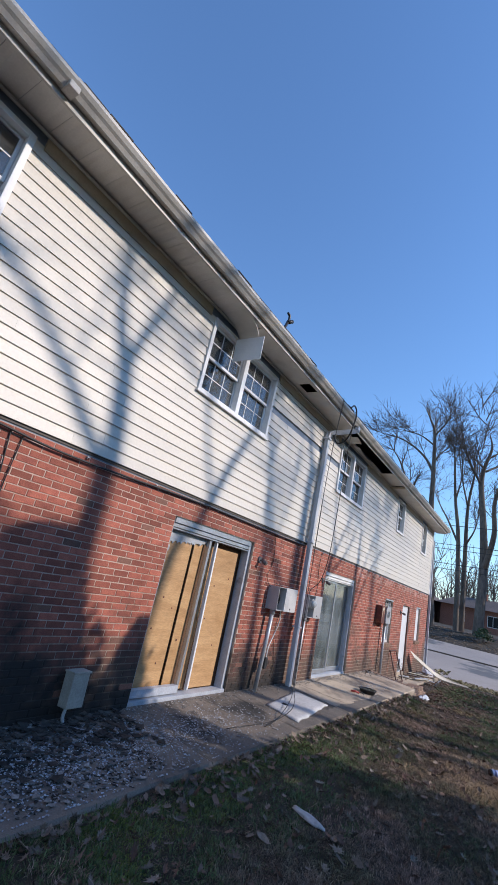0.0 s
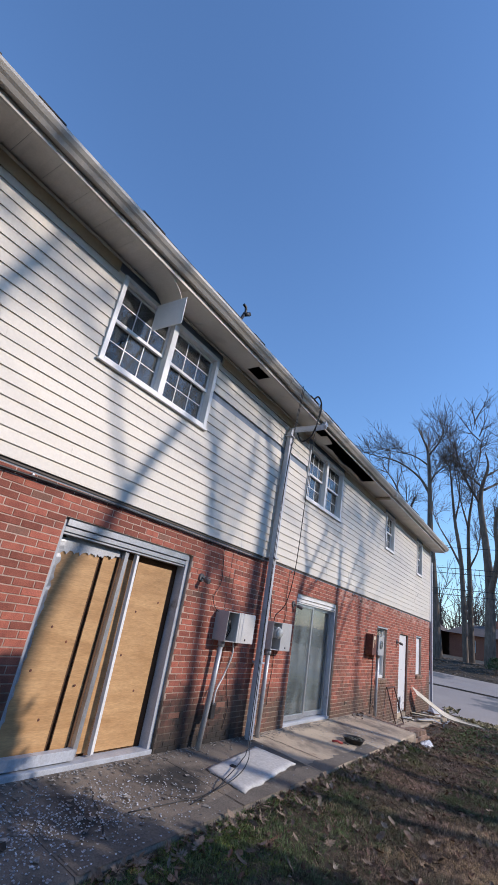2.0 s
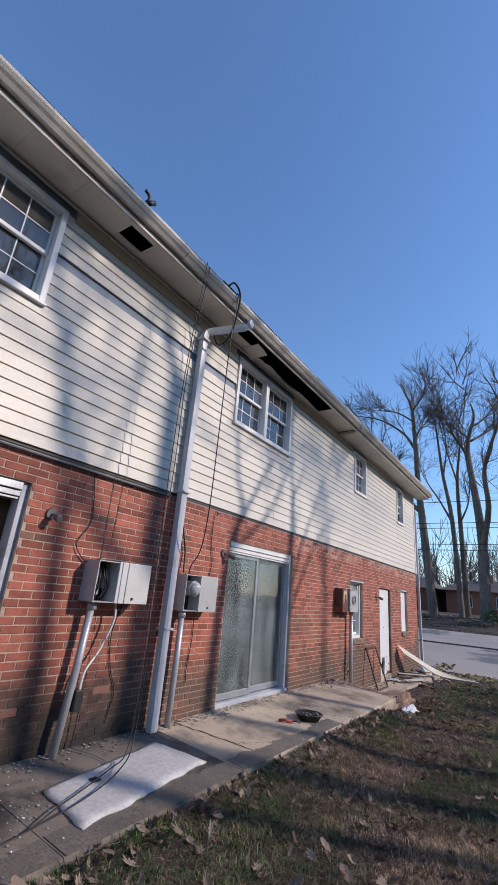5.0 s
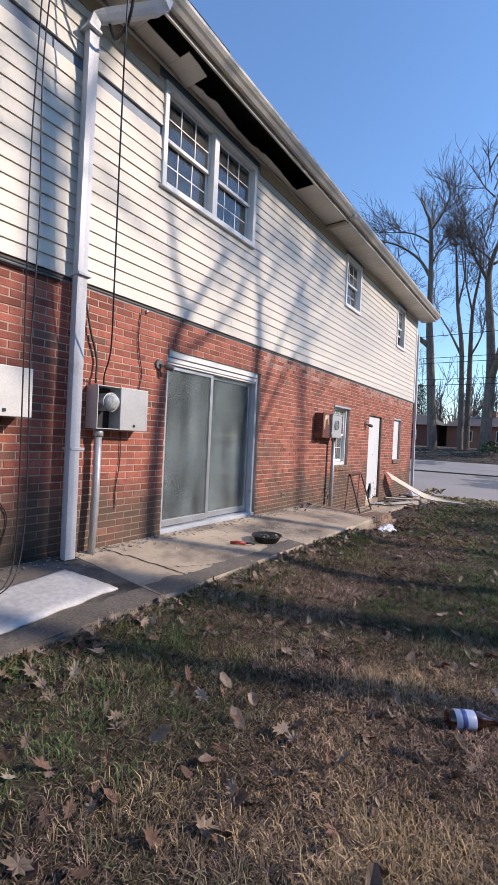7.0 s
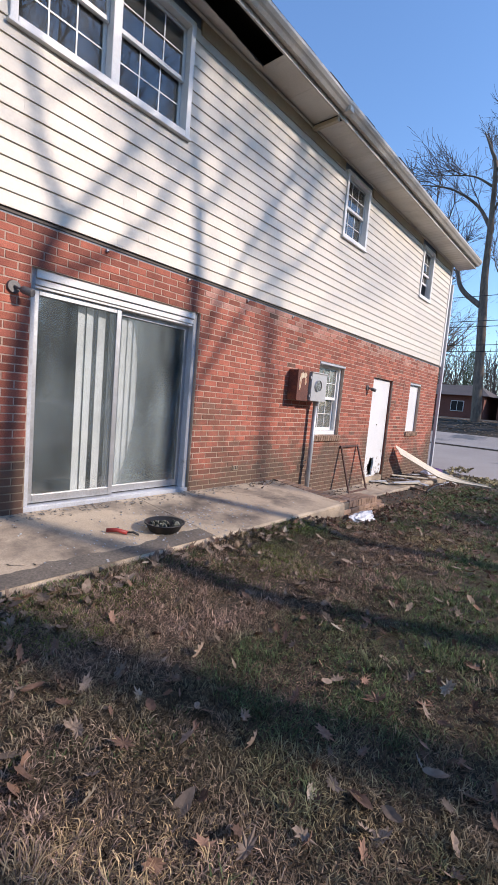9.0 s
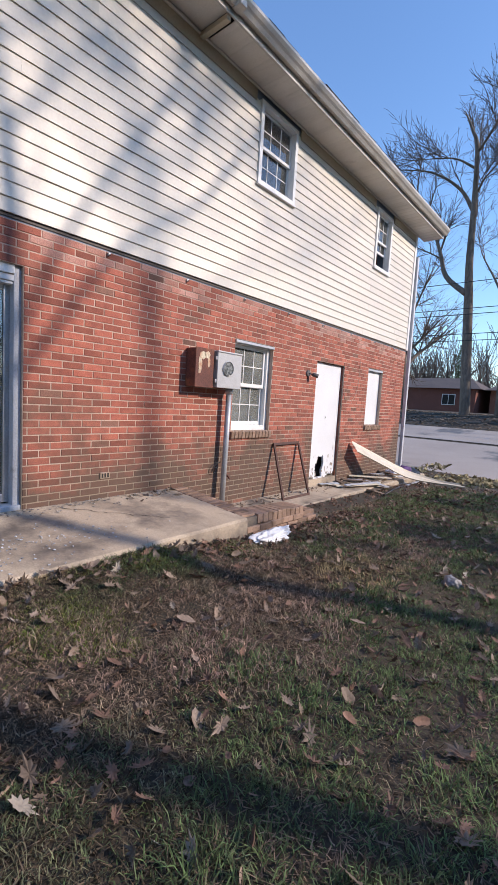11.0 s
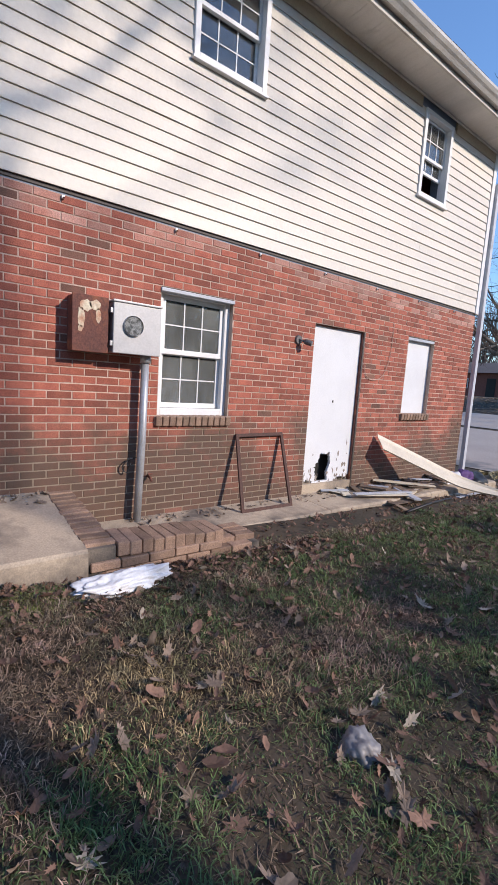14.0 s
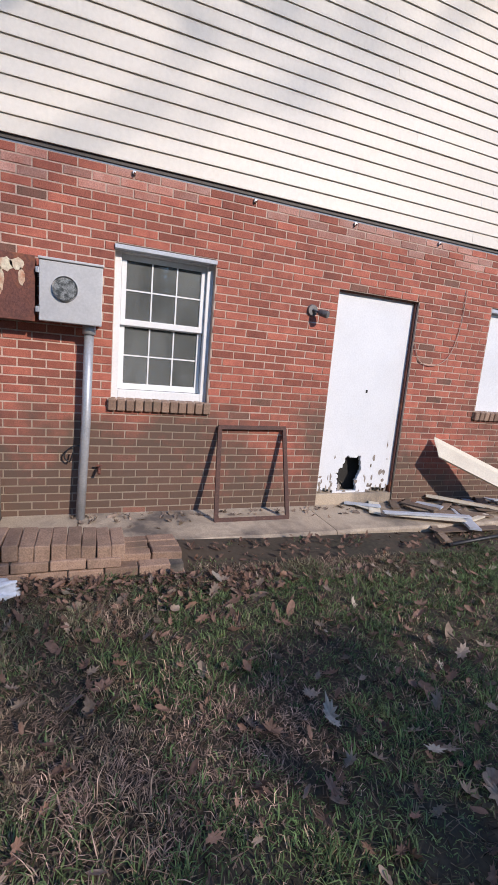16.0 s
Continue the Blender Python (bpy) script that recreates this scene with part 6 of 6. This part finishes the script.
flakes("charred_scrap", 900, lambda r: (W + 0.04 + abs(r.gauss(0, 0.30)), r.uniform(-1.5, 3.7)), (0.015, 0.07), 0.008, 52, CHAR, "blackened scraps along the foot of the wall", "debris")
flakes("blackened_grit", 2600, lambda r: (r.uniform(W + 0.03, -2.2), r.uniform(-1.5, 3.4)), (0.006, 0.022), 0.004, 57, CHAR, "black burnt grit spread over the slab", "debris")
flakes("plaster_scrap", 700, lambda r: (r.uniform(W + 0.05, -2.2), r.gauss(1.6, 1.6)), (0.008, 0.045), 0.006, 53, GREYBIT, "grey scraps of plaster on the slab", "debris")
flakes("wall_foot_scrap", 700, lambda r: (W + 0.02 + abs(r.gauss(0, 0.10)), r.uniform(3.7, 12.2)), (0.006, 0.022), 0.004, 54, GREYBIT, "small grit along the foot of the wall", "grit")
flakes("patio_grit", 420, lambda r: (r.gauss(-2.5, 0.22), r.gauss(9.9, 0.6)), (0.004, 0.013), 0.003, 55, GLASSBIT, "pale grit scattered by the pan", "grit")


flakes("bank_leaves", 4000, lambda r: (r.uniform(-16, 6), r.uniform(34.3, 44)), (0.04, 0.16), 0.01, 56, mat("bank_leaf", (0.30, 0.21, 0.14), 0.85, second=(0.20, 0.14, 0.09), scale=9, island=0.5), "fallen leaves on the bank across the street", "leaves")


# ---- damp grime along the outer edge of the slab ----
GRIME = mat("damp_grime", (0.10, 0.088, 0.076), 0.8, second=(0.17, 0.145, 0.12), scale=3.0, mix=0.6, fine=0.35, fine_scale=60, bump=0.2, bump_scale=60)
for g0, g1 in ((3.93, 5.79), (5.82, 7.61), (7.65, 9.89)):
    verts, faces = [], []
    n_g = int((g1 - g0) / 0.03)
    for i in range(n_g + 1):
        yy = g0 + (g1 - g0) * i / n_g
        inner = EDGE - 0.22 + 0.10 * noise.noise(Vector((yy * 1.6, 3, 1))) + 0.05 * noise.noise(Vector((yy * 7, 1, 2))) + 0.02 * noise.noise(Vector((yy * 25, 1, 2)))
        inner = min(inner, EDGE - 0.05)
        verts += [(inner, yy, slab_z(inner) + 0.0035), (EDGE - 0.012, yy, slab_z(EDGE - 0.012) + 0.0035), (inner, yy, slab_z(inner) - 0.004), (EDGE - 0.012, yy, slab_z(EDGE - 0.012) - 0.004)]
    for i in range(n_g):
        a, b = i * 4, i * 4 + 4
        faces += [(a, a + 1, b + 1, b), (a + 2, a, b, b + 2)]
    put("grime_film", mesh_of("grime_film", verts, faces), GRIME, None, "dark damp grime along the slab edge", "grime", "", "stuff")

# ---- lawn ----
def off_lawn(x, y):
    return ((x < EDGE + 0.02) & (y < 12.55)) | ((x < -2.10) & (y < 13.75)) | ((x < -2.66) & (y < 19.4)) | (y > 21.55)


def ground_array(xs, ys):
    return np.array([ground_all(a, b) for a, b in zip(xs, ys)])


def grass(name, count, x0, x1, y0, y1, length, width, seed, material, label, keep=None, per=14, spread=0.024):
    """Grass in tufts: blades fan out from the middle of each tuft and bend over."""
    r = np.random.RandomState(seed)
    x, y = r.uniform(x0, x1, count // per), r.uniform(y0, y1, count // per)
    ok = ~off_lawn(x, y)
    if keep:
        ok &= keep(x, y, r)
    x, y = x[ok], y[ok]
    z = ground_array(x, y)
    clump = np.array([noise.noise(Vector((a * 2.3, b * 2.3, 4))) + 0.6 * noise.noise(Vector((a * 7, b * 7, 9))) for a, b in zip(x, y)])
    thick = r.uniform(0, 1, len(x)) < np.clip(0.92 + 0.7 * clump, 0.60, 1.0)
    x, y, z, clump = (np.repeat(q[thick], per) for q in (x, y, z, clump))
    n = len(x)
    size = np.repeat(r.uniform(0.6, 1.5, n // per), per)
    ox, oy = r.normal(0, spread, n) * size, r.normal(0, spread, n) * size
    x, y = x + ox, y + oy
    ok = ~off_lawn(x, y)
    x, y, z, clump, ox, oy, size = (q[ok] for q in (x, y, z, clump, ox, oy, size))
    n = len(x)
    ln = length * r.uniform(0.4, 1.4, n) * np.clip(1 + 0.9 * clump, 0.5, 1.8) * size ** 0.5
    az = np.arctan2(oy, ox) + r.normal(0, 0.9, n)
    tilt = (0.35 + 16 * np.hypot(ox, oy) + np.abs(r.normal(0, 0.40, n))).clip(0, 1.45)
    dx, dy = np.cos(az), np.sin(az)
    bend = az + r.normal(0, 0.7, n)
    ex, ey = np.cos(bend), np.sin(bend)
    wd = width * r.uniform(0.6, 1.4, n)
    base = np.stack([x, y, z - 0.004], 1)
    side = np.stack([-dy, dx, np.zeros(n)], 1) * wd[:, None] / 2
    mid = base + np.stack([dx * np.sin(tilt * 0.6), dy * np.sin(tilt * 0.6), np.cos(tilt * 0.6)], 1) * (ln * 0.55)[:, None]
    tip = mid + np.stack([ex * np.sin(tilt * 1.6), ey * np.sin(tilt * 1.6), np.cos(tilt * 1.6)], 1) * (ln * 0.5)[:, None]
    tip[:, 2] = np.maximum(tip[:, 2], z + 0.004)
    verts = np.stack([base - side, base + side, mid + side * 0.8, mid - side * 0.8, tip], 1).reshape(-1, 3)
    k0 = np.arange(n) * 5
    loops = np.stack([k0, k0 + 1, k0 + 2, k0 + 3, k0 + 3, k0 + 2, k0 + 4], 1).reshape(-1)
    me = bpy.data.meshes.new(name)
    me.vertices.add(n * 5)
    me.vertices.foreach_set("co", verts.astype(np.float32).reshape(-1))
    me.loops.add(n * 7)
    me.loops.foreach_set("vertex_index", loops.astype(np.int32))
    me.polygons.add(n * 2)
    starts = np.stack([np.arange(n) * 7, np.arange(n) * 7 + 4], 1).reshape(-1)
    me.polygons.foreach_set("loop_start", starts.astype(np.int32))
    me.update(calc_edges=True)
    return put(name, me, material, None, label, "grass", "", "stuff")


GRASS_MIX = mat("grass_winter", (0.36, 0.245, 0.190), 0.8, second=(0.085, 0.115, 0.052), scale=0.75, mix=0.22, fine=0.55, fine_scale=11, island=0.75,
                stain=(0.46, 0.34, 0.18), stain_scale=0.55, stain_lo=0.56, stain_hi=0.66, spec=0.2)
GRASS_GREEN = mat("grass_green", (0.085, 0.140, 0.050), 0.75, second=(0.13, 0.165, 0.07), scale=2.5, fine=0.3, fine_scale=8, island=0.6, spec=0.2)


def greenness(x, y):
    """How green the lawn is: lush beyond the patio's end and close to the first slab, dormant in between."""
    v = 0.7 * np.array([noise.noise(Vector((a * 1.1, b * 1.1, 21))) + 0.6 * noise.noise(Vector((a * 3.2, b * 3.2, 5))) for a, b in zip(x, y)])
    far = np.clip((x + 0.95) * 2.2 + v, 0, 1) * np.clip((y - 9.2) / 1.5, 0, 1)
    near = np.clip((-0.8 - x) * 1.8 + v, 0, 1) * np.clip((7.3 - y) / 1.2, 0, 1)
    end = np.clip((y - 12.6) / 1.5 + v, 0, 1) * (x > -1.9)
    return np.clip(np.maximum(np.maximum(far, near), end) + 0.35 * np.clip(v, 0, 1), 0, 1)


def green_patch(x, y, r):
    edge = np.exp(-((x + 1.95) / 0.22) ** 2)
    return r.uniform(0, 1, len(x)) < 0.85 * greenness(x, y) + 0.45 * edge


grass("grass", 540000, -2.2, 1.5, 1.2, 16.5, 0.050, 0.0032, 61, GRASS_MIX, "short dormant brown and green lawn grass", lambda x, y, r: r.uniform(0, 1, len(x)) > 0.90 * greenness(x, y))
grass("green_grass", 500000, -2.7, 1.5, 1.2, 18.5, 0.050, 0.0042, 62, GRASS_GREEN, "patches of fresh green winter grass and weeds", green_patch)
grass("grass_far", 70000, -3.6, 6.0, 12.0, 21.55, 0.055, 0.008, 63, GRASS_MIX, "short winter grass towards the road", lambda x, y, r: (x > 1.6) | (y > 16.3))
grass("grass_side", 30000, 1.6, 6.0, 2.0, 12.0, 0.055, 0.008, 64, GRASS_MIX, "short winter grass beside the path walked")
def thatch(name, count, x0, x1, y0, y1, seed, material, label):
    """Broken dead blades lying flat between the tufts, one sliver each."""
    r = np.random.RandomState(seed)
    x, y = r.uniform(x0, x1, count), r.uniform(y0, y1, count)
    ok = ~off_lawn(x, y) & (r.uniform(0, 1, count) > 0.75 * greenness(x, y))
    x, y = x[ok], y[ok]
    n = len(x)
    z = ground_array(x, y)
    az, up = r.uniform(0, 2 * np.pi, n), r.uniform(-0.1, 0.55, n)
    ln, wd = r.uniform(0.018, 0.062, n), r.uniform(0.0012, 0.0032, n)
    way = np.stack([np.cos(az) * np.cos(up), np.sin(az) * np.cos(up), np.sin(up)], 1)
    side = np.stack([-np.sin(az), np.cos(az), r.uniform(-0.6, 0.6, n)], 1)
    base = np.stack([x, y, z + r.uniform(0.002, 0.012, n)], 1)
    verts = np.stack([base - side * wd[:, None], base + side * wd[:, None], base + way * ln[:, None]], 1).reshape(-1, 3)
    me = bpy.data.meshes.new(name)
    me.vertices.add(n * 3)
    me.vertices.foreach_set("co", verts.astype(np.float32).reshape(-1))
    me.loops.add(n * 3)
    me.loops.foreach_set("vertex_index", np.arange(n * 3, dtype=np.int32))
    me.polygons.add(n)
    me.polygons.foreach_set("loop_start", (np.arange(n) * 3).astype(np.int32))
    me.update(calc_edges=True)
    return put(name, me, material, None, label, "thatch", "", "stuff")


THATCH = mat("dead_thatch", (0.20, 0.14, 0.105), 0.9, second=(0.075, 0.062, 0.040), scale=1.6, mix=0.4, fine=0.4, fine_scale=14, island=0.85, spec=0.1)
thatch("thatch", 560000, -2.2, 1.5, 1.2, 17.5, 91, THATCH, "broken dead grass lying flat on the soil")
GRASS_TAN = mat("grass_tan", (0.50, 0.37, 0.21), 0.8, second=(0.36, 0.25, 0.14), scale=3.0, fine=0.3, fine_scale=12, island=0.6, spec=0.2)
grass("tan_grass", 90000, -1.4, 1.2, 5.4, 8.3, 0.058, 0.0032, 68, GRASS_TAN, "bleached tan dead grass in a loose patch",
      lambda x, y, r: np.array([noise.noise(Vector((a * 1.3, b * 1.3, 12))) for a, b in zip(x, y)]) + 0.5 - 0.55 * np.hypot((x - 0.05) / 0.9, (y - 6.9) / 0.9) > r.uniform(-0.1, 0.25, len(x)))
GRASS_MOSS = mat("yellow_green_moss", (0.20, 0.235, 0.050), 0.8, second=(0.12, 0.16, 0.04), scale=5.0, fine=0.3, fine_scale=14, island=0.5, spec=0.2)
grass("moss_verge", 140000, -2.1, -1.2, 1.8, 12.4, 0.028, 0.0042, 67, GRASS_MOSS, "low yellow-green moss along the slab edge",
      lambda x, y, r: np.array([noise.noise(Vector((a * 1.1, b * 0.9, 33))) for a, b in zip(x, y)]) > -0.10 + 0.55 * (x + 1.95))
grass("wall_weeds", 2600, W + 0.01, W + 0.14, 12.9, 15.2, 0.05, 0.009, 65, GRASS_GREEN, "small green weeds at the wall foot")


def leaf_outline(r, lobed):
    """Outline of a leaf one unit long or so; lobed ones have the deep bays of an oak leaf."""
    pts = []
    n_k = 18
    for q in range(n_k):
        a = 2 * math.pi * q / n_k
        rad = 0.5 * (1 - 0.25 * abs(math.sin(a)))
        if lobed:
            rad *= (1.06 if q % 2 == 0 else 0.62) * r.uniform(0.8, 1.2)
        pts.append((math.cos(a) * rad * 1.5 * r.uniform(0.85, 1.1), math.sin(a) * rad * r.uniform(0.75, 1.1)))
    return pts


def leaves(name, count, area, size, seed, material, label):
    r = random.Random(seed)
    verts, faces = [], []
    made = 0
    while made < count:
        x, y = area(r)
        if bool(off_lawn(np.array([x]), np.array([y]))[0]) and not (x > W + 0.03 and y < 19):
            continue
        made += 1
        on_slab = x < EDGE and y < 12.3
        on_walk = x < -2.68 and y > 13
        z = (slab_z(x) if on_slab else -0.395 if on_walk else ground_all(x, y) + r.uniform(0.004, 0.035)) + 0.006
        s = r.uniform(*size)
        m_ = Matrix.LocRotScale((x, y, z), Euler((r.gauss(0, 0.55), r.gauss(0, 0.55), r.uniform(0, 6.28))), (s, s, s))
        curl = r.uniform(0.25, 1.3)
        base = len(verts)
        verts.append(m_ @ Vector((0, 0, 0)))
        pts = leaf_outline(r, r.random() < 0.85)
        for px_, py_ in pts:
            verts.append(m_ @ Vector((px_, py_, curl * (py_ * py_ * 1.6 + px_ * px_ * 0.35))))
        n_k = len(pts)
        faces += [(base, base + 1 + q, base + 1 + (q + 1) % n_k) for q in range(n_k)]
    return put(name, mesh_of(name, verts, faces), material, None, label, "leaves", "", "stuff")


LEAF_TAN = mat("dead_leaf_tan", (0.25, 0.19, 0.145), 0.8, second=(0.16, 0.115, 0.085), scale=12, fine=0.2, island=0.45)
LEAF_RED = mat("dead_leaf_brown", (0.20, 0.115, 0.08), 0.8, second=(0.13, 0.075, 0.052), scale=12, fine=0.2, island=0.5)
LEAF_PALE = mat("dead_leaf_pale", (0.36, 0.31, 0.25), 0.8, second=(0.26, 0.22, 0.175), scale=12, fine=0.2, island=0.3)
leaves("dead_leaves", 1900, lambda r: (r.uniform(-2.05, 2.2), r.uniform(1.5, 19)), (0.03, 0.085), 66, LEAF_TAN, "dry tan oak leaves on the lawn")
leaves("brown_leaves", 2300, lambda r: (r.uniform(-2.05, 2.2), r.uniform(1.5, 19)), (0.025, 0.075), 67, LEAF_RED, "dry brown leaves on the lawn")
leaves("lawn_litter", 1800, lambda r: (r.uniform(-2.0, 1.6), r.uniform(11.5, 19)), (0.018, 0.05), 81, LEAF_RED, "small brown leaf scraps in the green grass")
leaves("pale_leaves", 170, lambda r: (r.uniform(-2.05, 2.2), r.uniform(1.5, 19)), (0.035, 0.09), 68, LEAF_PALE, "pale bleached leaves on the lawn")
leaves("walk_leaves", 420, lambda r: (-2.62 + abs(r.gauss(0, 0.3)), r.uniform(13.8, 19)), (0.02, 0.055), 79, LEAF_RED, "brown leaves along the low walk")
leaves("step_leaves", 700, lambda r: (-2.10 + abs(r.gauss(0, 0.2)), r.uniform(11.4, 14.4)), (0.018, 0.052), 69, LEAF_RED, "drift of brown leaves along the step")
leaves("wall_leaves", 260, lambda r: (W + 0.05 + abs(r.gauss(0, 0.12)), r.uniform(11.6, 18.6)), (0.03, 0.07), 70, LEAF_TAN, "dry leaves gathered at the foot of the wall")
leaves("edge_leaves", 500, lambda r: (-2.06 + abs(r.gauss(0, 0.14)), r.uniform(1.5, 11.5)), (0.04, 0.09), 71, LEAF_TAN, "dry leaves along the edge of the slab")

# verge of fallen leaves by the asphalt
leaves("verge_leaves", 1500, lambda r: (r.uniform(-3.2, 7), r.uniform(19.5, 21.5)), (0.06, 0.14), 72, mat("verge_leaf", (0.42, 0.36, 0.20), 0.85, second=(0.30, 0.25, 0.13), scale=9, island=0.4), "yellowed leaves along the verge")

# ---- bricks of the long wall ----
BL, BH = 0.2030, COURSE
BRICK_GREY = mat("brick_sooty", (0.24, 0.105, 0.075), 0.85, second=(0.165, 0.090, 0.062), scale=9.0, fine=0.3, fine_scale=140, bump=0.35, bump_scale=160, rnd=0.35)
BRICK_GREY_STUFF = mat("brick_sooty_joined", (0.24, 0.105, 0.075), 0.85, second=(0.165, 0.090, 0.062), scale=9.0, fine=0.3, fine_scale=140, bump=0.35, bump_scale=160, island=0.35)
BRICK_BLOOM = mat("brick_bloom", (0.46, 0.27, 0.22), 0.85, second=(0.36, 0.14, 0.10), scale=5.0, fine=0.3, fine_scale=100, bump=0.3, bump_scale=160, island=0.3)


def brick_shape(L, verts, faces, x, y, z, rng2):
    """One brick face with chamfered edges, proud of the mortar."""
    base = len(verts)
    j = 0.0052
    d = rng2.uniform(-0.0018, 0.0018)
    tl = rng2.uniform(-0.0012, 0.0012)
    y0_, y1_, z0_, z1_ = y + j, y + L - j, z + j, z + BH - j
    c = 0.0028
    for xx, ins in ((x - 0.016, 0.0), (x - 0.003 + d, 0.0), (x + d, c)):
        verts += [(xx, y0_ + ins, z0_ + ins + tl), (xx, y1_ - ins, z0_ + ins - tl), (xx, y1_ - ins, z1_ - ins - tl), (xx, y0_ + ins, z1_ - ins + tl)]
    for lv in (0, 4):
        for q in range(4):
            a, b = base + lv + q, base + lv + (q + 1) % 4
            faces.append((a, b, b + 4, a + 4))
    faces.append((base + 8, base + 9, base + 10, base + 11))


rbk = random.Random(99)
groups = {"red": ([], []), "grey": ([], []), "bloom": ([], [])}
shared = {}
singles = 0
for c in range(45):
    z = BASE + c * COURSE
    for a, b in free_runs(SOUTH, NORTH, z + 0.01, z + COURSE - 0.01, LOWER):
        y = SOUTH + (0.0 if c % 2 else BL / 2) - BL
        while y < b - 0.001:
            p, q = max(y, a), min(y + BL, b)
            y += BL
            if q - p < 0.03:
                continue
            zc, yc = z + COURSE / 2, (p + q) / 2
            kind = "bloom" if zc > 2.15 and rbk.random() < 0.6 and yc > 10.6 else "red"
            if kind == "red" and rbk.random() < 0.03:
                kind = "grey"
            if 12.9 < yc < 15.9 and -0.40 < zc < 2.2 and singles < 300 and kind != "bloom" and (14.1 < yc < 15.3 or zc < 0.5) and q - p > 0.05:
                key = (round(q - p, 3), kind, rbk.randrange(3))
                if key not in shared:
                    vv, ff = [], []
                    brick_shape(q - p, vv, ff, 0, 0, 0, rbk)
                    shared[key] = mesh_of("brick", vv, ff)
                    shared[key].materials.append(BRICK if kind == "red" else BRICK_GREY)
                o = put("brick", shared[key], None, wall_low)
                o.location = (W, p, z)
                singles += 1
            else:
                brick_shape(q - p, *groups[kind], W, p, z, rbk)
for kind, m_ in (("red", BRICK_STUFF), ("grey", BRICK_GREY_STUFF), ("bloom", BRICK_BLOOM)):
    put("brickwork", mesh_of("brickwork", *groups[kind]), m_, wall_low, kind="stuff")
